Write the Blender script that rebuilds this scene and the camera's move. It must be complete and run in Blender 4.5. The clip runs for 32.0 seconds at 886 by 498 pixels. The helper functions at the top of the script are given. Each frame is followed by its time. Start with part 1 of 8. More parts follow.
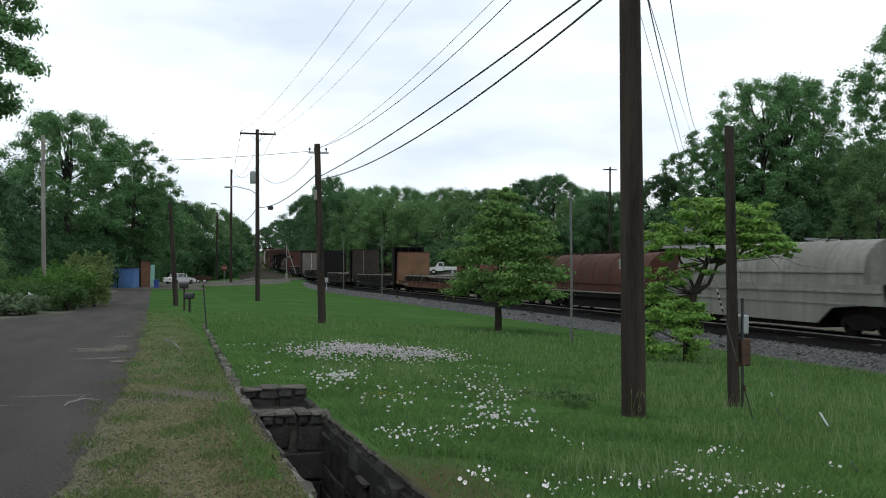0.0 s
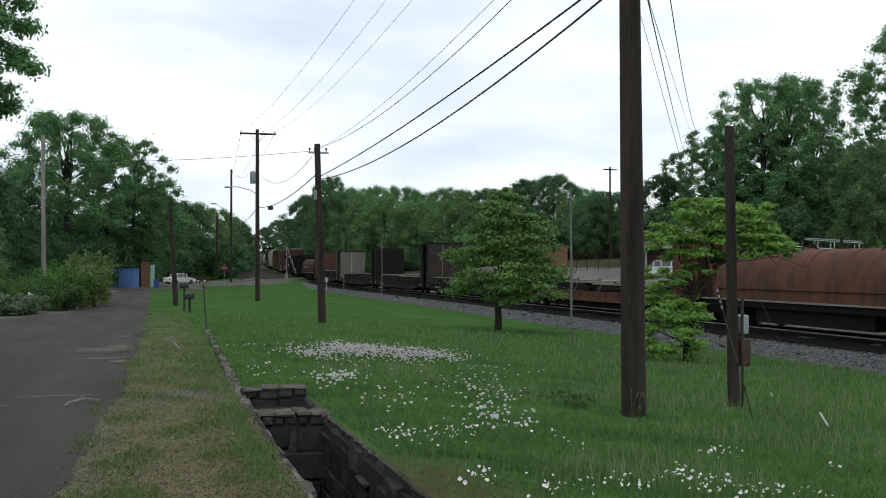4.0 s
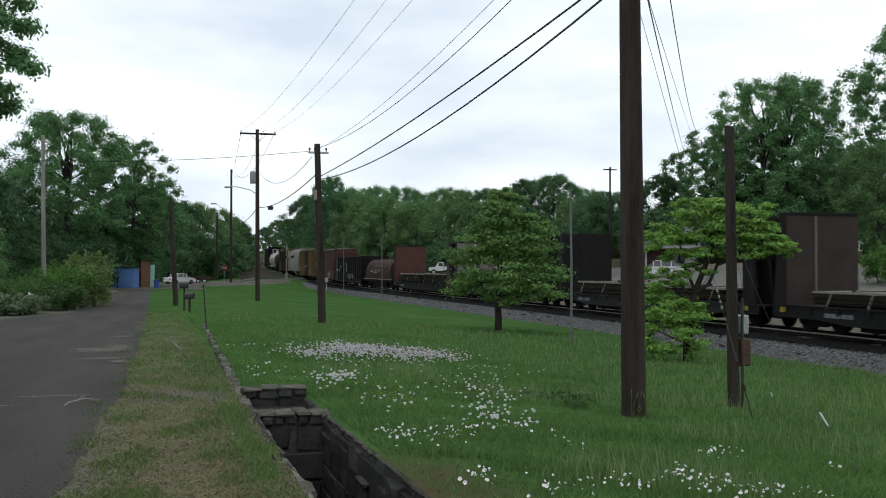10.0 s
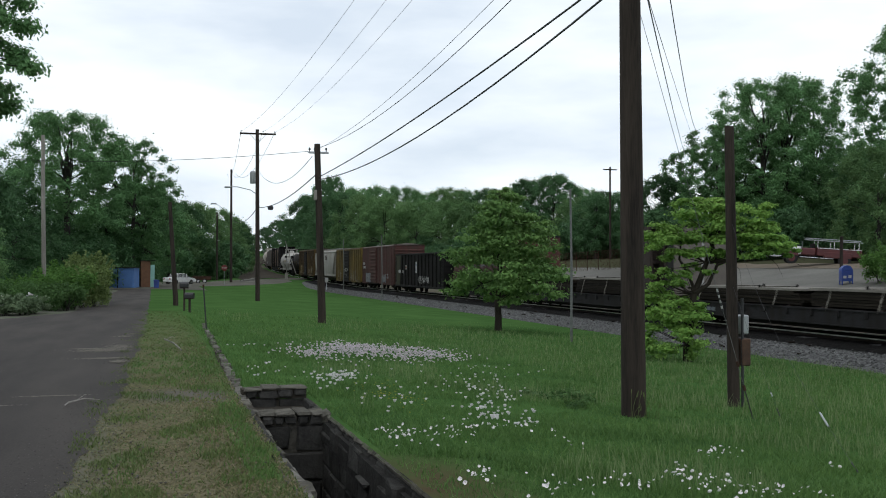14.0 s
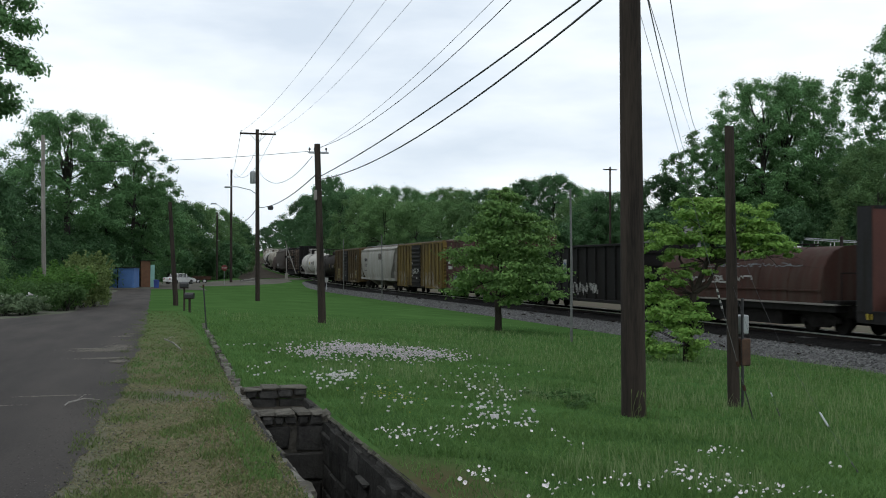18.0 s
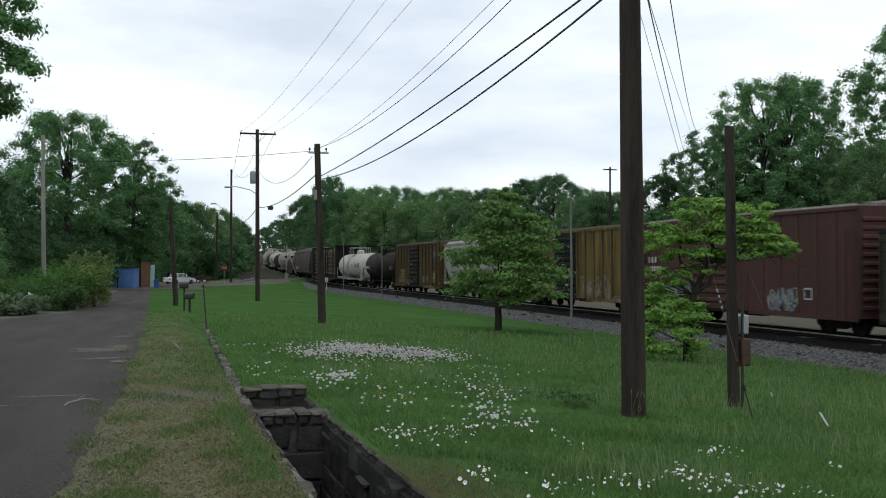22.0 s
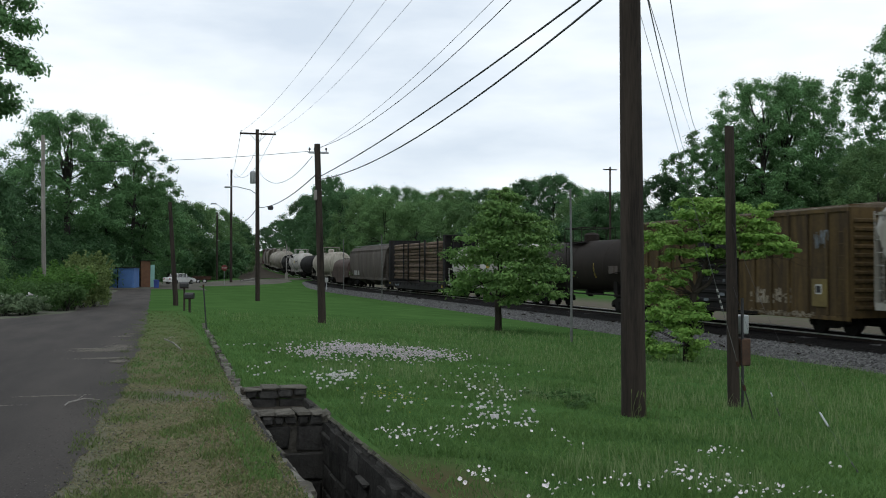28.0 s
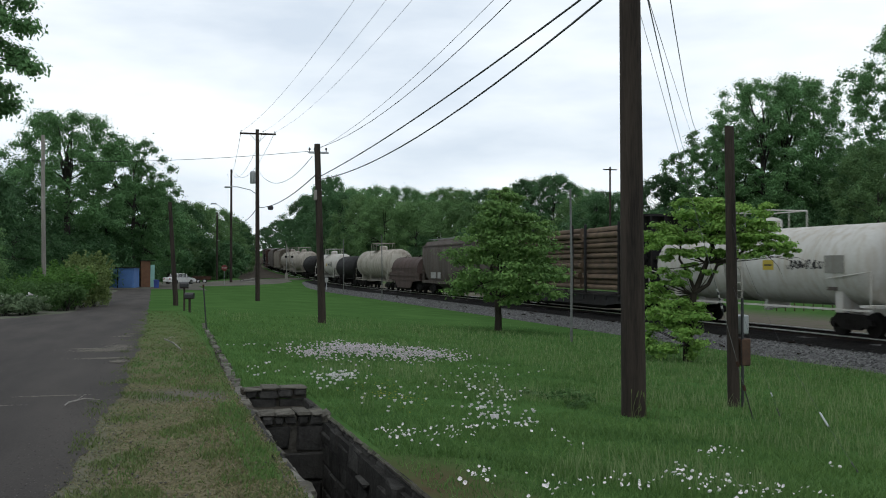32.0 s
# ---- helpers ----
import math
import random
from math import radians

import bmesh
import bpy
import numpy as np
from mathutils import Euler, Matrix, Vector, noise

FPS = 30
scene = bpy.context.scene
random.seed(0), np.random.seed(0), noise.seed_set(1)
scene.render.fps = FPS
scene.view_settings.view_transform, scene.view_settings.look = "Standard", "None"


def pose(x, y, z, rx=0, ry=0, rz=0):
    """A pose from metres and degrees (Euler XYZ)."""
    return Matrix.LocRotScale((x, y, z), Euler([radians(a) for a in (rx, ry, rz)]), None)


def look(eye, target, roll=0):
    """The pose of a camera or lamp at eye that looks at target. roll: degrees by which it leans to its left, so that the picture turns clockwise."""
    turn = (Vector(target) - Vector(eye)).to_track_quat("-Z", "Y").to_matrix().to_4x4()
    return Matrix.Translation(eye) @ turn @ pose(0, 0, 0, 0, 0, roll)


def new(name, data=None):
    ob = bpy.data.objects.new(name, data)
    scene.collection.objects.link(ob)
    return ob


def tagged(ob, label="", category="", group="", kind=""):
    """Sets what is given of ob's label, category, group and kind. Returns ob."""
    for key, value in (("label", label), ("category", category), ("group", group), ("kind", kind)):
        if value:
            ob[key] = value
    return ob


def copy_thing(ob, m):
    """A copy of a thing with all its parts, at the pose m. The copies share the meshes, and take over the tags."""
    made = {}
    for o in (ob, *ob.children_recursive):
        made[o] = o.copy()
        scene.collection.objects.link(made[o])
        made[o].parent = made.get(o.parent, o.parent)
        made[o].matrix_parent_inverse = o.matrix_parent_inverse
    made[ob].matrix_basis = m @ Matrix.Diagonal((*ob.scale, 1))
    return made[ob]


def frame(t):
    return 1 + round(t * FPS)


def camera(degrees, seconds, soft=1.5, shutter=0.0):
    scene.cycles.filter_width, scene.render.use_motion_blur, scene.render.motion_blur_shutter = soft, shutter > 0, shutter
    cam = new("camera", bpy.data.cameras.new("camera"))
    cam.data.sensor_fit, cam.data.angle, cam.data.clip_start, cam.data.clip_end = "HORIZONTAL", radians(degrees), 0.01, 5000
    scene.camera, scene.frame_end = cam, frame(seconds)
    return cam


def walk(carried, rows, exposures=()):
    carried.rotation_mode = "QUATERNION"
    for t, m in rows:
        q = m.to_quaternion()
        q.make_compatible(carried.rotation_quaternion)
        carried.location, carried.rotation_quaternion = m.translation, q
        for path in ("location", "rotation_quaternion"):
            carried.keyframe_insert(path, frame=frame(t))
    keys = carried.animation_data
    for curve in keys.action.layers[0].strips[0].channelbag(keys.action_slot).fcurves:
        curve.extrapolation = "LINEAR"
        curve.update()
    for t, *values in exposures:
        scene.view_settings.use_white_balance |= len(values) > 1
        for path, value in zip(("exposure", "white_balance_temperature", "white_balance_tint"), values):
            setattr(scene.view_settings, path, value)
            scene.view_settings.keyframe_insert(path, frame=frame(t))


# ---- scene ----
# The plan: y runs along the track, away from the camera; x is the distance to its side; the railhead lies at RAIL_Z.
TURN = math.atan(512 / 1840)
cam = camera(46.16, 32.0, soft=1.0, shutter=0.5)
EYE = (0.0, 0.0, 1.6)
AIM = (math.sin(TURN), math.cos(TURN), 1.6 + 0.01658)
walk(cam, [(0.0, look(EYE, AIM)), (32.0, look(EYE, AIM))], exposures=[(0.0, -0.03), (6.0, -0.07), (18.0, -0.13), (32.0, -0.15)])

# ---- world and light: a bright overcast sky with the sun behind thin cloud ----
world = bpy.data.worlds.new("overcast_sky")
scene.world = world
world.use_nodes = True
wn, wl = world.node_tree.nodes, world.node_tree.links
wn.clear()
w_out = wn.new("ShaderNodeOutputWorld")
w_bg = wn.new("ShaderNodeBackground")
w_sky = wn.new("ShaderNodeTexSky")
w_sky.sky_type, w_sky.sun_disc = "NISHITA", False
w_sky.sun_elevation, w_sky.sun_rotation = radians(55), radians(200)
w_gain = wn.new("ShaderNodeMix")
w_gain.data_type, w_gain.blend_type = "RGBA", "MULTIPLY"
w_gain.inputs[0].default_value = 1.0
w_gain.inputs[7].default_value = (0.1, 0.1, 0.1, 1)
w_co = wn.new("ShaderNodeTexCoord")
w_map = wn.new("ShaderNodeMapping")
w_map.inputs["Scale"].default_value = (1.4, 1.4, 5.0)
w_noise = wn.new("ShaderNodeTexNoise")
w_noise.inputs["Scale"].default_value, w_noise.inputs["Detail"].default_value = 2.2, 6.0
w_ramp = wn.new("ShaderNodeValToRGB")
w_ramp.color_ramp.elements[0].position, w_ramp.color_ramp.elements[1].position = 0.34, 0.60
w_ramp.color_ramp.elements[0].color = (0.83, 0.935, 1.06, 1)
w_ramp.color_ramp.elements[1].color = (1.24, 1.31, 1.355, 1)
w_mix = wn.new("ShaderNodeMix")
w_mix.data_type = "RGBA"
w_mix.inputs[0].default_value = 0.88
wl.new(w_co.outputs["Generated"], w_map.inputs[0])
wl.new(w_map.outputs[0], w_noise.inputs["Vector"])
wl.new(w_noise.outputs["Fac"], w_ramp.inputs[0])
wl.new(w_sky.outputs[0], w_gain.inputs[6])
wl.new(w_gain.outputs[2], w_mix.inputs[6])
wl.new(w_ramp.outputs[0], w_mix.inputs[7])
wl.new(w_mix.outputs[2], w_bg.inputs[0])
wl.new(w_bg.outputs[0], w_out.inputs[0])
w_bg.inputs["Strength"].default_value = 1.0
sun = new("sun", bpy.data.lights.new("sun", "SUN"))
sun.data.energy, sun.data.angle, sun.data.color = 0.3, radians(25), (1.0, 0.97, 0.92)
sun.matrix_world = look((-20, -40, 80), (0, 0, 0))


# ---- materials ----
def mat(name, col, col2=None, rough=0.8, metal=0.0, scale=1.5, fine=14.0, spread=0.35, bump=0.25, streak=1.0, per_object=0.0, per_island=0.0, spec=0.4, depth=0.02):
    """Two colours mixed by coarse and fine noise, with bump. streak > 1 draws the coarse noise out downwards."""
    m = bpy.data.materials.new(name)
    m.use_nodes = True
    n, l = m.node_tree.nodes, m.node_tree.links
    b = n["Principled BSDF"]
    col2 = col2 or tuple(c * 0.55 for c in col)
    co = n.new("ShaderNodeTexCoord")
    mp = n.new("ShaderNodeMapping")
    mp.inputs["Scale"].default_value = (1, 1, 1 / streak)
    l.new(co.outputs["Object"], mp.inputs[0])
    a = n.new("ShaderNodeTexNoise")
    a.inputs["Scale"].default_value, a.inputs["Detail"].default_value = scale, 5
    c = n.new("ShaderNodeTexNoise")
    c.inputs["Scale"].default_value, c.inputs["Detail"].default_value = fine, 4
    l.new(mp.outputs[0], a.inputs["Vector"])
    l.new(mp.outputs[0] if streak > 8 else co.outputs["Object"], c.inputs["Vector"])
    if per_object:
        info = n.new("ShaderNodeObjectInfo")
        ml = n.new("ShaderNodeMath")
        ml.operation = "MULTIPLY"
        ml.inputs[1].default_value = 37.0
        l.new(info.outputs["Random"], ml.inputs[0])
        for t in (a, c):
            t.noise_dimensions = "4D"
            l.new(ml.outputs[0], t.inputs["W"])
    mixv = n.new("ShaderNodeMath")
    mixv.operation = "MULTIPLY_ADD"
    mixv.inputs[1].default_value = 0.65
    half = n.new("ShaderNodeMath")
    half.operation = "MULTIPLY"
    half.inputs[1].default_value = 0.35
    l.new(c.outputs["Fac"], half.inputs[0])
    l.new(a.outputs["Fac"], mixv.inputs[0])
    l.new(half.outputs[0], mixv.inputs[2])
    rp = n.new("ShaderNodeMapRange")
    rp.inputs[1].default_value, rp.inputs[2].default_value = 0.5 - spread / 2, 0.5 + spread / 2
    l.new(mixv.outputs[0], rp.inputs[0])
    mx = n.new("ShaderNodeMix")
    mx.data_type = "RGBA"
    mx.inputs[6].default_value, mx.inputs[7].default_value = (*col2, 1), (*col, 1)
    l.new(rp.outputs[0], mx.inputs[0])
    out = mx.outputs[2]
    if per_object or per_island:
        hs = n.new("ShaderNodeHueSaturation")
        r2 = n.new("ShaderNodeMapRange")
        k = per_object or per_island
        r2.inputs[3].default_value, r2.inputs[4].default_value = 1 - k, 1 + k
        if per_object:
            l.new(info.outputs["Random"], r2.inputs[0])
        else:
            g = n.new("ShaderNodeNewGeometry")
            l.new(g.outputs["Random Per Island"], r2.inputs[0])
        l.new(r2.outputs[0], hs.inputs["Value"])
        l.new(out, hs.inputs["Color"])
        out = hs.outputs[0]
    l.new(out, b.inputs["Base Color"])
    b.inputs["Roughness"].default_value, b.inputs["Metallic"].default_value = rough, metal
    b.inputs["Specular IOR Level"].default_value = spec
    if bump:
        bp = n.new("ShaderNodeBump")
        bp.inputs["Strength"].default_value, bp.inputs["Distance"].default_value = bump, depth
        l.new(mixv.outputs[0], bp.inputs["Height"])
        l.new(bp.outputs[0], b.inputs["Normal"])
    return m


def leaf_mat(name, col, col2, vary=0.35):
    """Foliage: each leaf differs a little, and some light comes through it."""
    m = bpy.data.materials.new(name)
    m.use_nodes = True
    n, l = m.node_tree.nodes, m.node_tree.links
    n.clear()
    out = n.new("ShaderNodeOutputMaterial")
    g = n.new("ShaderNodeNewGeometry")
    co = n.new("ShaderNodeTexCoord")
    no = n.new("ShaderNodeTexNoise")
    no.inputs["Scale"].default_value = 0.6
    l.new(co.outputs["Object"], no.inputs["Vector"])
    ad = n.new("ShaderNodeMath")
    ad.operation = "MULTIPLY_ADD"
    ad.inputs[1].default_value, ad.inputs[2].default_value = 0.6, -0.05
    l.new(g.outputs["Random Per Island"], ad.inputs[0])
    a2 = n.new("ShaderNodeMath")
    a2.operation = "MULTIPLY_ADD"
    a2.inputs[1].default_value = 0.8
    l.new(no.outputs["Fac"], a2.inputs[0])
    l.new(ad.outputs[0], a2.inputs[2])
    mx = n.new("ShaderNodeMix")
    mx.data_type = "RGBA"
    mx.inputs[6].default_value, mx.inputs[7].default_value = (*col2, 1), (*col, 1)
    l.new(a2.outputs[0], mx.inputs[0])
    info = n.new("ShaderNodeObjectInfo")
    hs = n.new("ShaderNodeHueSaturation")
    r2 = n.new("ShaderNodeMapRange")
    r2.inputs[3].default_value, r2.inputs[4].default_value = 1 - vary, 1 + vary
    l.new(info.outputs["Random"], r2.inputs[0])
    l.new(r2.outputs[0], hs.inputs["Value"])
    l.new(mx.outputs[2], hs.inputs["Color"])
    d = n.new("ShaderNodeBsdfPrincipled")
    d.inputs["Roughness"].default_value = 0.6
    d.inputs["Specular IOR Level"].default_value = 0.12
    t = n.new("ShaderNodeBsdfTranslucent")
    s = n.new("ShaderNodeMixShader")
    s.inputs[0].default_value = 0.3
    l.new(hs.outputs[0], d.inputs["Base Color"])
    l.new(hs.outputs[0], t.inputs["Color"])
    l.new(d.outputs[0], s.inputs[1])
    l.new(t.outputs[0], s.inputs[2])
    l.new(s.outputs[0], out.inputs[0])
    return m


M_BARK = mat("bark", (0.055, 0.052, 0.046), (0.023, 0.022, 0.02), 0.95, scale=3, fine=25, bump=0.8, streak=6, spec=0.04)
M_POLE = mat("creosoted_wood", (0.06, 0.047, 0.038), (0.015, 0.013, 0.012), 0.9, scale=5, fine=46, spread=0.36, bump=0.8, streak=11, spec=0.12)
M_POLE_GREY = mat("weathered_wood", (0.30, 0.28, 0.25), (0.16, 0.145, 0.13), 0.9, scale=5, fine=40, bump=0.5, streak=12)
M_WIRE = mat("wire_insulation", (0.03, 0.03, 0.032), rough=0.6, bump=0)
M_GALV = mat("galvanised_steel", (0.42, 0.44, 0.45), (0.30, 0.31, 0.32), 0.5, 0.6, scale=6, fine=30, bump=0.1)
M_RUST = mat("rusty_steel", (0.075, 0.042, 0.028), (0.035, 0.021, 0.016), 0.9, scale=3, fine=22, bump=0.4, spec=0.08)
# Stairwell wall stone; the pit's shade is put into its dark colour.
M_STONE = mat("pit_shaded_stone", (0.066, 0.064, 0.059), (0.025, 0.024, 0.023), 0.95, scale=4, fine=24, bump=0.9, per_object=0.35, depth=0.05, spec=0.04)
M_MORTAR = mat("mortar", (0.115, 0.11, 0.1), (0.04, 0.038, 0.035), 0.95, scale=6, fine=40, bump=0.6, spec=0.05)
M_LEAF_DARK = leaf_mat("leaf_dark", (0.09, 0.182, 0.075), (0.032, 0.08, 0.038), 0.25)
M_LEAF_MID = leaf_mat("leaf_mid", (0.145, 0.285, 0.11), (0.05, 0.125, 0.052), 0.2)
M_LEAF_LIGHT = leaf_mat("leaf_light", (0.255, 0.42, 0.095), (0.076, 0.198, 0.04), 0.1)
M_LEAF_DOGWOOD = leaf_mat("leaf_dogwood", (0.18, 0.31, 0.088), (0.042, 0.118, 0.034), 0.1)
M_LEAF_BUSH = leaf_mat("leaf_bush", (0.105, 0.2, 0.062), (0.038, 0.09, 0.03), 0.2)
M_LEAF_FRESH = leaf_mat("leaf_fresh", (0.17, 0.29, 0.11), (0.058, 0.14, 0.055), 0.2)
M_BLADE = leaf_mat("grass_blade", (0.122, 0.218, 0.062), (0.045, 0.108, 0.032), 0.05)
M_LEAF_SHRUB = leaf_mat("leaf_shrub", (0.135, 0.27, 0.06), (0.04, 0.105, 0.027), 0.12)
M_LEAF_YELLOW = leaf_mat("leaf_yellowish", (0.22, 0.29, 0.1), (0.07, 0.12, 0.04), 0.1)
M_BLADE_DRY = leaf_mat("dry_grass_blade", (0.24, 0.215, 0.12), (0.085, 0.085, 0.04), 0.05)
M_BLADE_DULL = leaf_mat("dull_grass_blade", (0.15, 0.19, 0.07), (0.055, 0.085, 0.03), 0.05)
M_BALLAST = mat("ballast_bed", (0.15, 0.15, 0.147), (0.06, 0.06, 0.06), 0.95, scale=7, fine=20, spread=0.25, bump=0.9, depth=0.06, spec=0.04)
M_STONES = mat("ballast_stone", (0.168, 0.168, 0.166), (0.088, 0.088, 0.088), 0.95, scale=8, fine=30, per_island=0.5, bump=0.4, spec=0.05)
M_TIE = mat("railway_tie", (0.03, 0.0235, 0.019), (0.013, 0.0108, 0.0095), 0.95, scale=6, fine=30, bump=0.6, per_object=0.3, spec=0.05)
M_RAIL = mat("rail_steel", (0.022, 0.017, 0.014), (0.012, 0.0095, 0.0085), 0.8, 0.1, scale=4, fine=30, bump=0.2, spec=0.15)
M_RAILTOP = mat("polished_rail", (0.62, 0.61, 0.59), (0.46, 0.44, 0.42), 0.35, 0.75, scale=3, fine=30, bump=0.0)
M_CONCRETE = mat("concrete_lot", (0.17, 0.165, 0.15), (0.11, 0.106, 0.096), 0.95, scale=0.25, fine=6, bump=0.2, spec=0.05)
M_LETTER = mat("white_lettering", (0.434, 0.434, 0.422), (0.310, 0.310, 0.298), 0.8, bump=0)
M_BLACK = mat("dark_running_gear", (0.018, 0.0165, 0.0155), (0.009, 0.008, 0.0075), 0.85, scale=3, fine=20, bump=0.3, spec=0.08)


# ---- mesh building ----
class Mesh:
    """Gathers vertices and faces, to be made into one object."""

    def __init__(self):
        self.v, self.f = [], []

    def add(self, verts, faces):
        k = len(self.v)
        self.v.extend(verts)
        self.f.extend([tuple(i + k for i in q) for q in faces])
        return self

    def box(self, x0, x1, y0, y1, z0, z1, b=0.0):
        if b <= 0:
            vs = [(x, y, z) for x in (x0, x1) for y in (y0, y1) for z in (z0, z1)]
            return self.add(vs, [(0, 1, 3, 2), (4, 6, 7, 5), (0, 4, 5, 1), (2, 3, 7, 6), (0, 2, 6, 4), (1, 5, 7, 3)])
        c, h = ((x0 + x1) / 2, (y0 + y1) / 2, (z0 + z1) / 2), ((x1 - x0) / 2, (y1 - y0) / 2, (z1 - z0) / 2)
        b = min(b, min(h) * 0.9)
        vs, idx = [], {}
        for sx in (-1, 1):
            for sy in (-1, 1):
                for sz in (-1, 1):
                    for ax in range(3):
                        s = (sx, sy, sz)
                        idx[(sx, sy, sz, ax)] = len(vs)
                        vs.append(tuple(c[i] + s[i] * (h[i] if i == ax else h[i] - b) for i in range(3)))
        fs = []
        for ax in range(3):
            o = [i for i in range(3) if i != ax]
            for sgn in (-1, 1):
                ring = []
                for u, w in ((-1, -1), (1, -1), (1, 1), (-1, 1)):
                    s = [0, 0, 0]
                    s[ax], s[o[0]], s[o[1]] = sgn, u, w
                    ring.append(idx[(*s, ax)])
                fs.append(tuple(ring if (sgn > 0) == (ax != 1) else ring[::-1]))
            for u in (-1, 1):
                for w in (-1, 1):
                    q = []
                    for sgn, a in ((-1, o[0]), (-1, o[1]), (1, o[1]), (1, o[0])):
                        s = [0, 0, 0]
                        s[ax], s[o[0]], s[o[1]] = sgn, u, w
                        q.append(idx[(*s, a)])
                    fs.append(tuple(q))
        for sx in (-1, 1):
            for sy in (-1, 1):
                for sz in (-1, 1):
                    fs.append(tuple(idx[(sx, sy, sz, a)] for a in range(3)))
        return self.add(vs, fs)

    def tube(self, p0, p1, r0, r1=None, n=8, caps=True):
        r1 = r0 if r1 is None else r1
        p0, p1 = Vector(p0), Vector(p1)
        d = (p1 - p0).normalized()
        a = d.orthogonal().normalized()
        b = d.cross(a)
        vs = []
        for p, r in ((p0, r0), (p1, r1)):
            for i in range(n):
                t = 2 * math.pi * i / n
                vs.append(tuple(p + a * (r * math.cos(t)) + b * (r * math.sin(t))))
        fs = [(i, (i + 1) % n, n + (i + 1) % n, n + i) for i in range(n)]
        if caps:
            fs += [tuple(range(n - 1, -1, -1)), tuple(range(n, 2 * n))]
        return self.add(vs, fs)

    def path(self, pts, radii, n=6):
        """A bent, tapered tube through pts."""
        pts = [Vector(p) for p in pts]
        vs, fs = [], []
        a = None
        for i, p in enumerate(pts):
            d = (pts[min(i + 1, len(pts) - 1)] - pts[max(i - 1, 0)]).normalized()
            a = d.orthogonal().normalized() if a is None else (a - d * a.dot(d)).normalized()
            b = d.cross(a)
            for j in range(n):
                t = 2 * math.pi * j / n
                vs.append(tuple(p + (a * math.cos(t) + b * math.sin(t)) * radii[i]))
        for i in range(len(pts) - 1):
            for j in range(n):
                fs.append((i * n + j, i * n + (j + 1) % n, (i + 1) * n + (j + 1) % n, (i + 1) * n + j))
        fs += [tuple(range(n - 1, -1, -1)), tuple(range((len(pts) - 1) * n, len(pts) * n))]
        return self.add(vs, fs)

    def prism(self, profile, y0, y1):
        """A profile in x and z drawn from y0 to y1."""
        n = len(profile)
        vs = [(x, y0, z) for x, z in profile] + [(x, y1, z) for x, z in profile]
        fs = [(i, n + i, n + (i + 1) % n, (i + 1) % n) for i in range(n)]
        return self.add(vs, fs + [tuple(range(n)), tuple(range(2 * n - 1, n - 1, -1))])

    def slab(self, profile, x0, x1):
        """A profile in y and z drawn from x0 to x1."""
        n = len(profile)
        vs = [(x0, y, z) for y, z in profile] + [(x1, y, z) for y, z in profile]
        fs = [(i, (i + 1) % n, n + (i + 1) % n, n + i) for i in range(n)]
        return self.add(vs, fs + [tuple(range(n - 1, -1, -1)), tuple(range(n, 2 * n))])

    def move(self, m):
        self.v = [tuple(m @ Vector(p)) for p in self.v]
        return self

    def data(self, name, material, smooth=False):
        me = bpy.data.meshes.new(name)
        me.from_pydata(self.v, [], self.f)
        me.materials.append(material)
        if smooth:
            me.polygons.foreach_set("use_smooth", [True] * len(me.polygons))
            me.set_sharp_from_angle(angle=radians(40))
        me.update()
        return me


def part(name, mesh, material, parent=None, label="", smooth=False):
    """Links a mesh as one object under a thing or a part."""
    ob = new(name, mesh.data(name, material, smooth) if type(mesh) is Mesh else mesh)
    if parent is not None:
        ob.parent = parent
    if label:
        tagged(ob, label)
    return ob


def root(name, m=None, label="", category="", group="", kind=""):
    ob = new(name)
    ob.empty_display_size = 0.2
    if m is not None:
        ob.matrix_basis = m
    return tagged(ob, label, category, group, kind)


# ---- the lie of the land ----
RAIL_Z, TRACK_X = -0.78, 23.6


def ease(a, b, x):
    t = min(1.0, max(0.0, (x - a) / (b - a)))
    return t * t * (3 - 2 * t)


def road_z(s):
    return -0.0072 * min(max(s, 0.0), 111.0)


def bend(s):
    """How far the track has swung aside at y = s."""
    if s < 150:
        return 0.0
    return (s - 150.0) ** 2 / 2800.0 if s < 340 else 12.893 + (s - 340.0) * 0.1357


def climb(s):
    return 0.0155 * max(0.0, s - 130.0)


def ground_z(x, y):
    q, r = x - bend(y), road_z(y)
    if q < -6:
        z = r + min(1.2, 0.03 * (-6 - q))
    elif q < 1.1:
        z = r
    elif q < 20.5:
        a = r - 0.06 * (1 - ease(12, 30, y))
        z = a + (-1.5 - a) * (q - 1.1) / 19.4
        z += (-0.85 - z) * ease(138, 158, y)
    elif q < 27:
        z = -1.5 + 0.65 * ease(138, 158, y)
    elif q < 40:
        z = -1.15 + 1.45 * ease(26, 41, q)
    elif q < 48:
        z = 0.3 + (q - 40) * 0.15
    elif q < 60:
        z = 1.5 + (q - 48) * 0.08
    else:
        z = 2.46 + min(6.0, (q - 60) * 0.04)
    return z + climb(y) * max(ease(6, 18, q), ease(165, 240, y))


def track_at(s):
    """Place and heading (degrees) on the track, s metres along it."""
    return TRACK_X + bend(s), s, RAIL_Z + climb(s), -math.degrees(math.atan(min(0.1357, max(0.0, s - 150.0) / 1400.0)))


# ---- ground, one sheet with a pit where the stone stairwell is ----
def steps(*runs):
    out = []
    for a, b, d in runs:
        k = max(1, round((b - a) / d))
        out += [a + (b - a) * i / k for i in range(k)]
    return out + [runs[-1][1]]


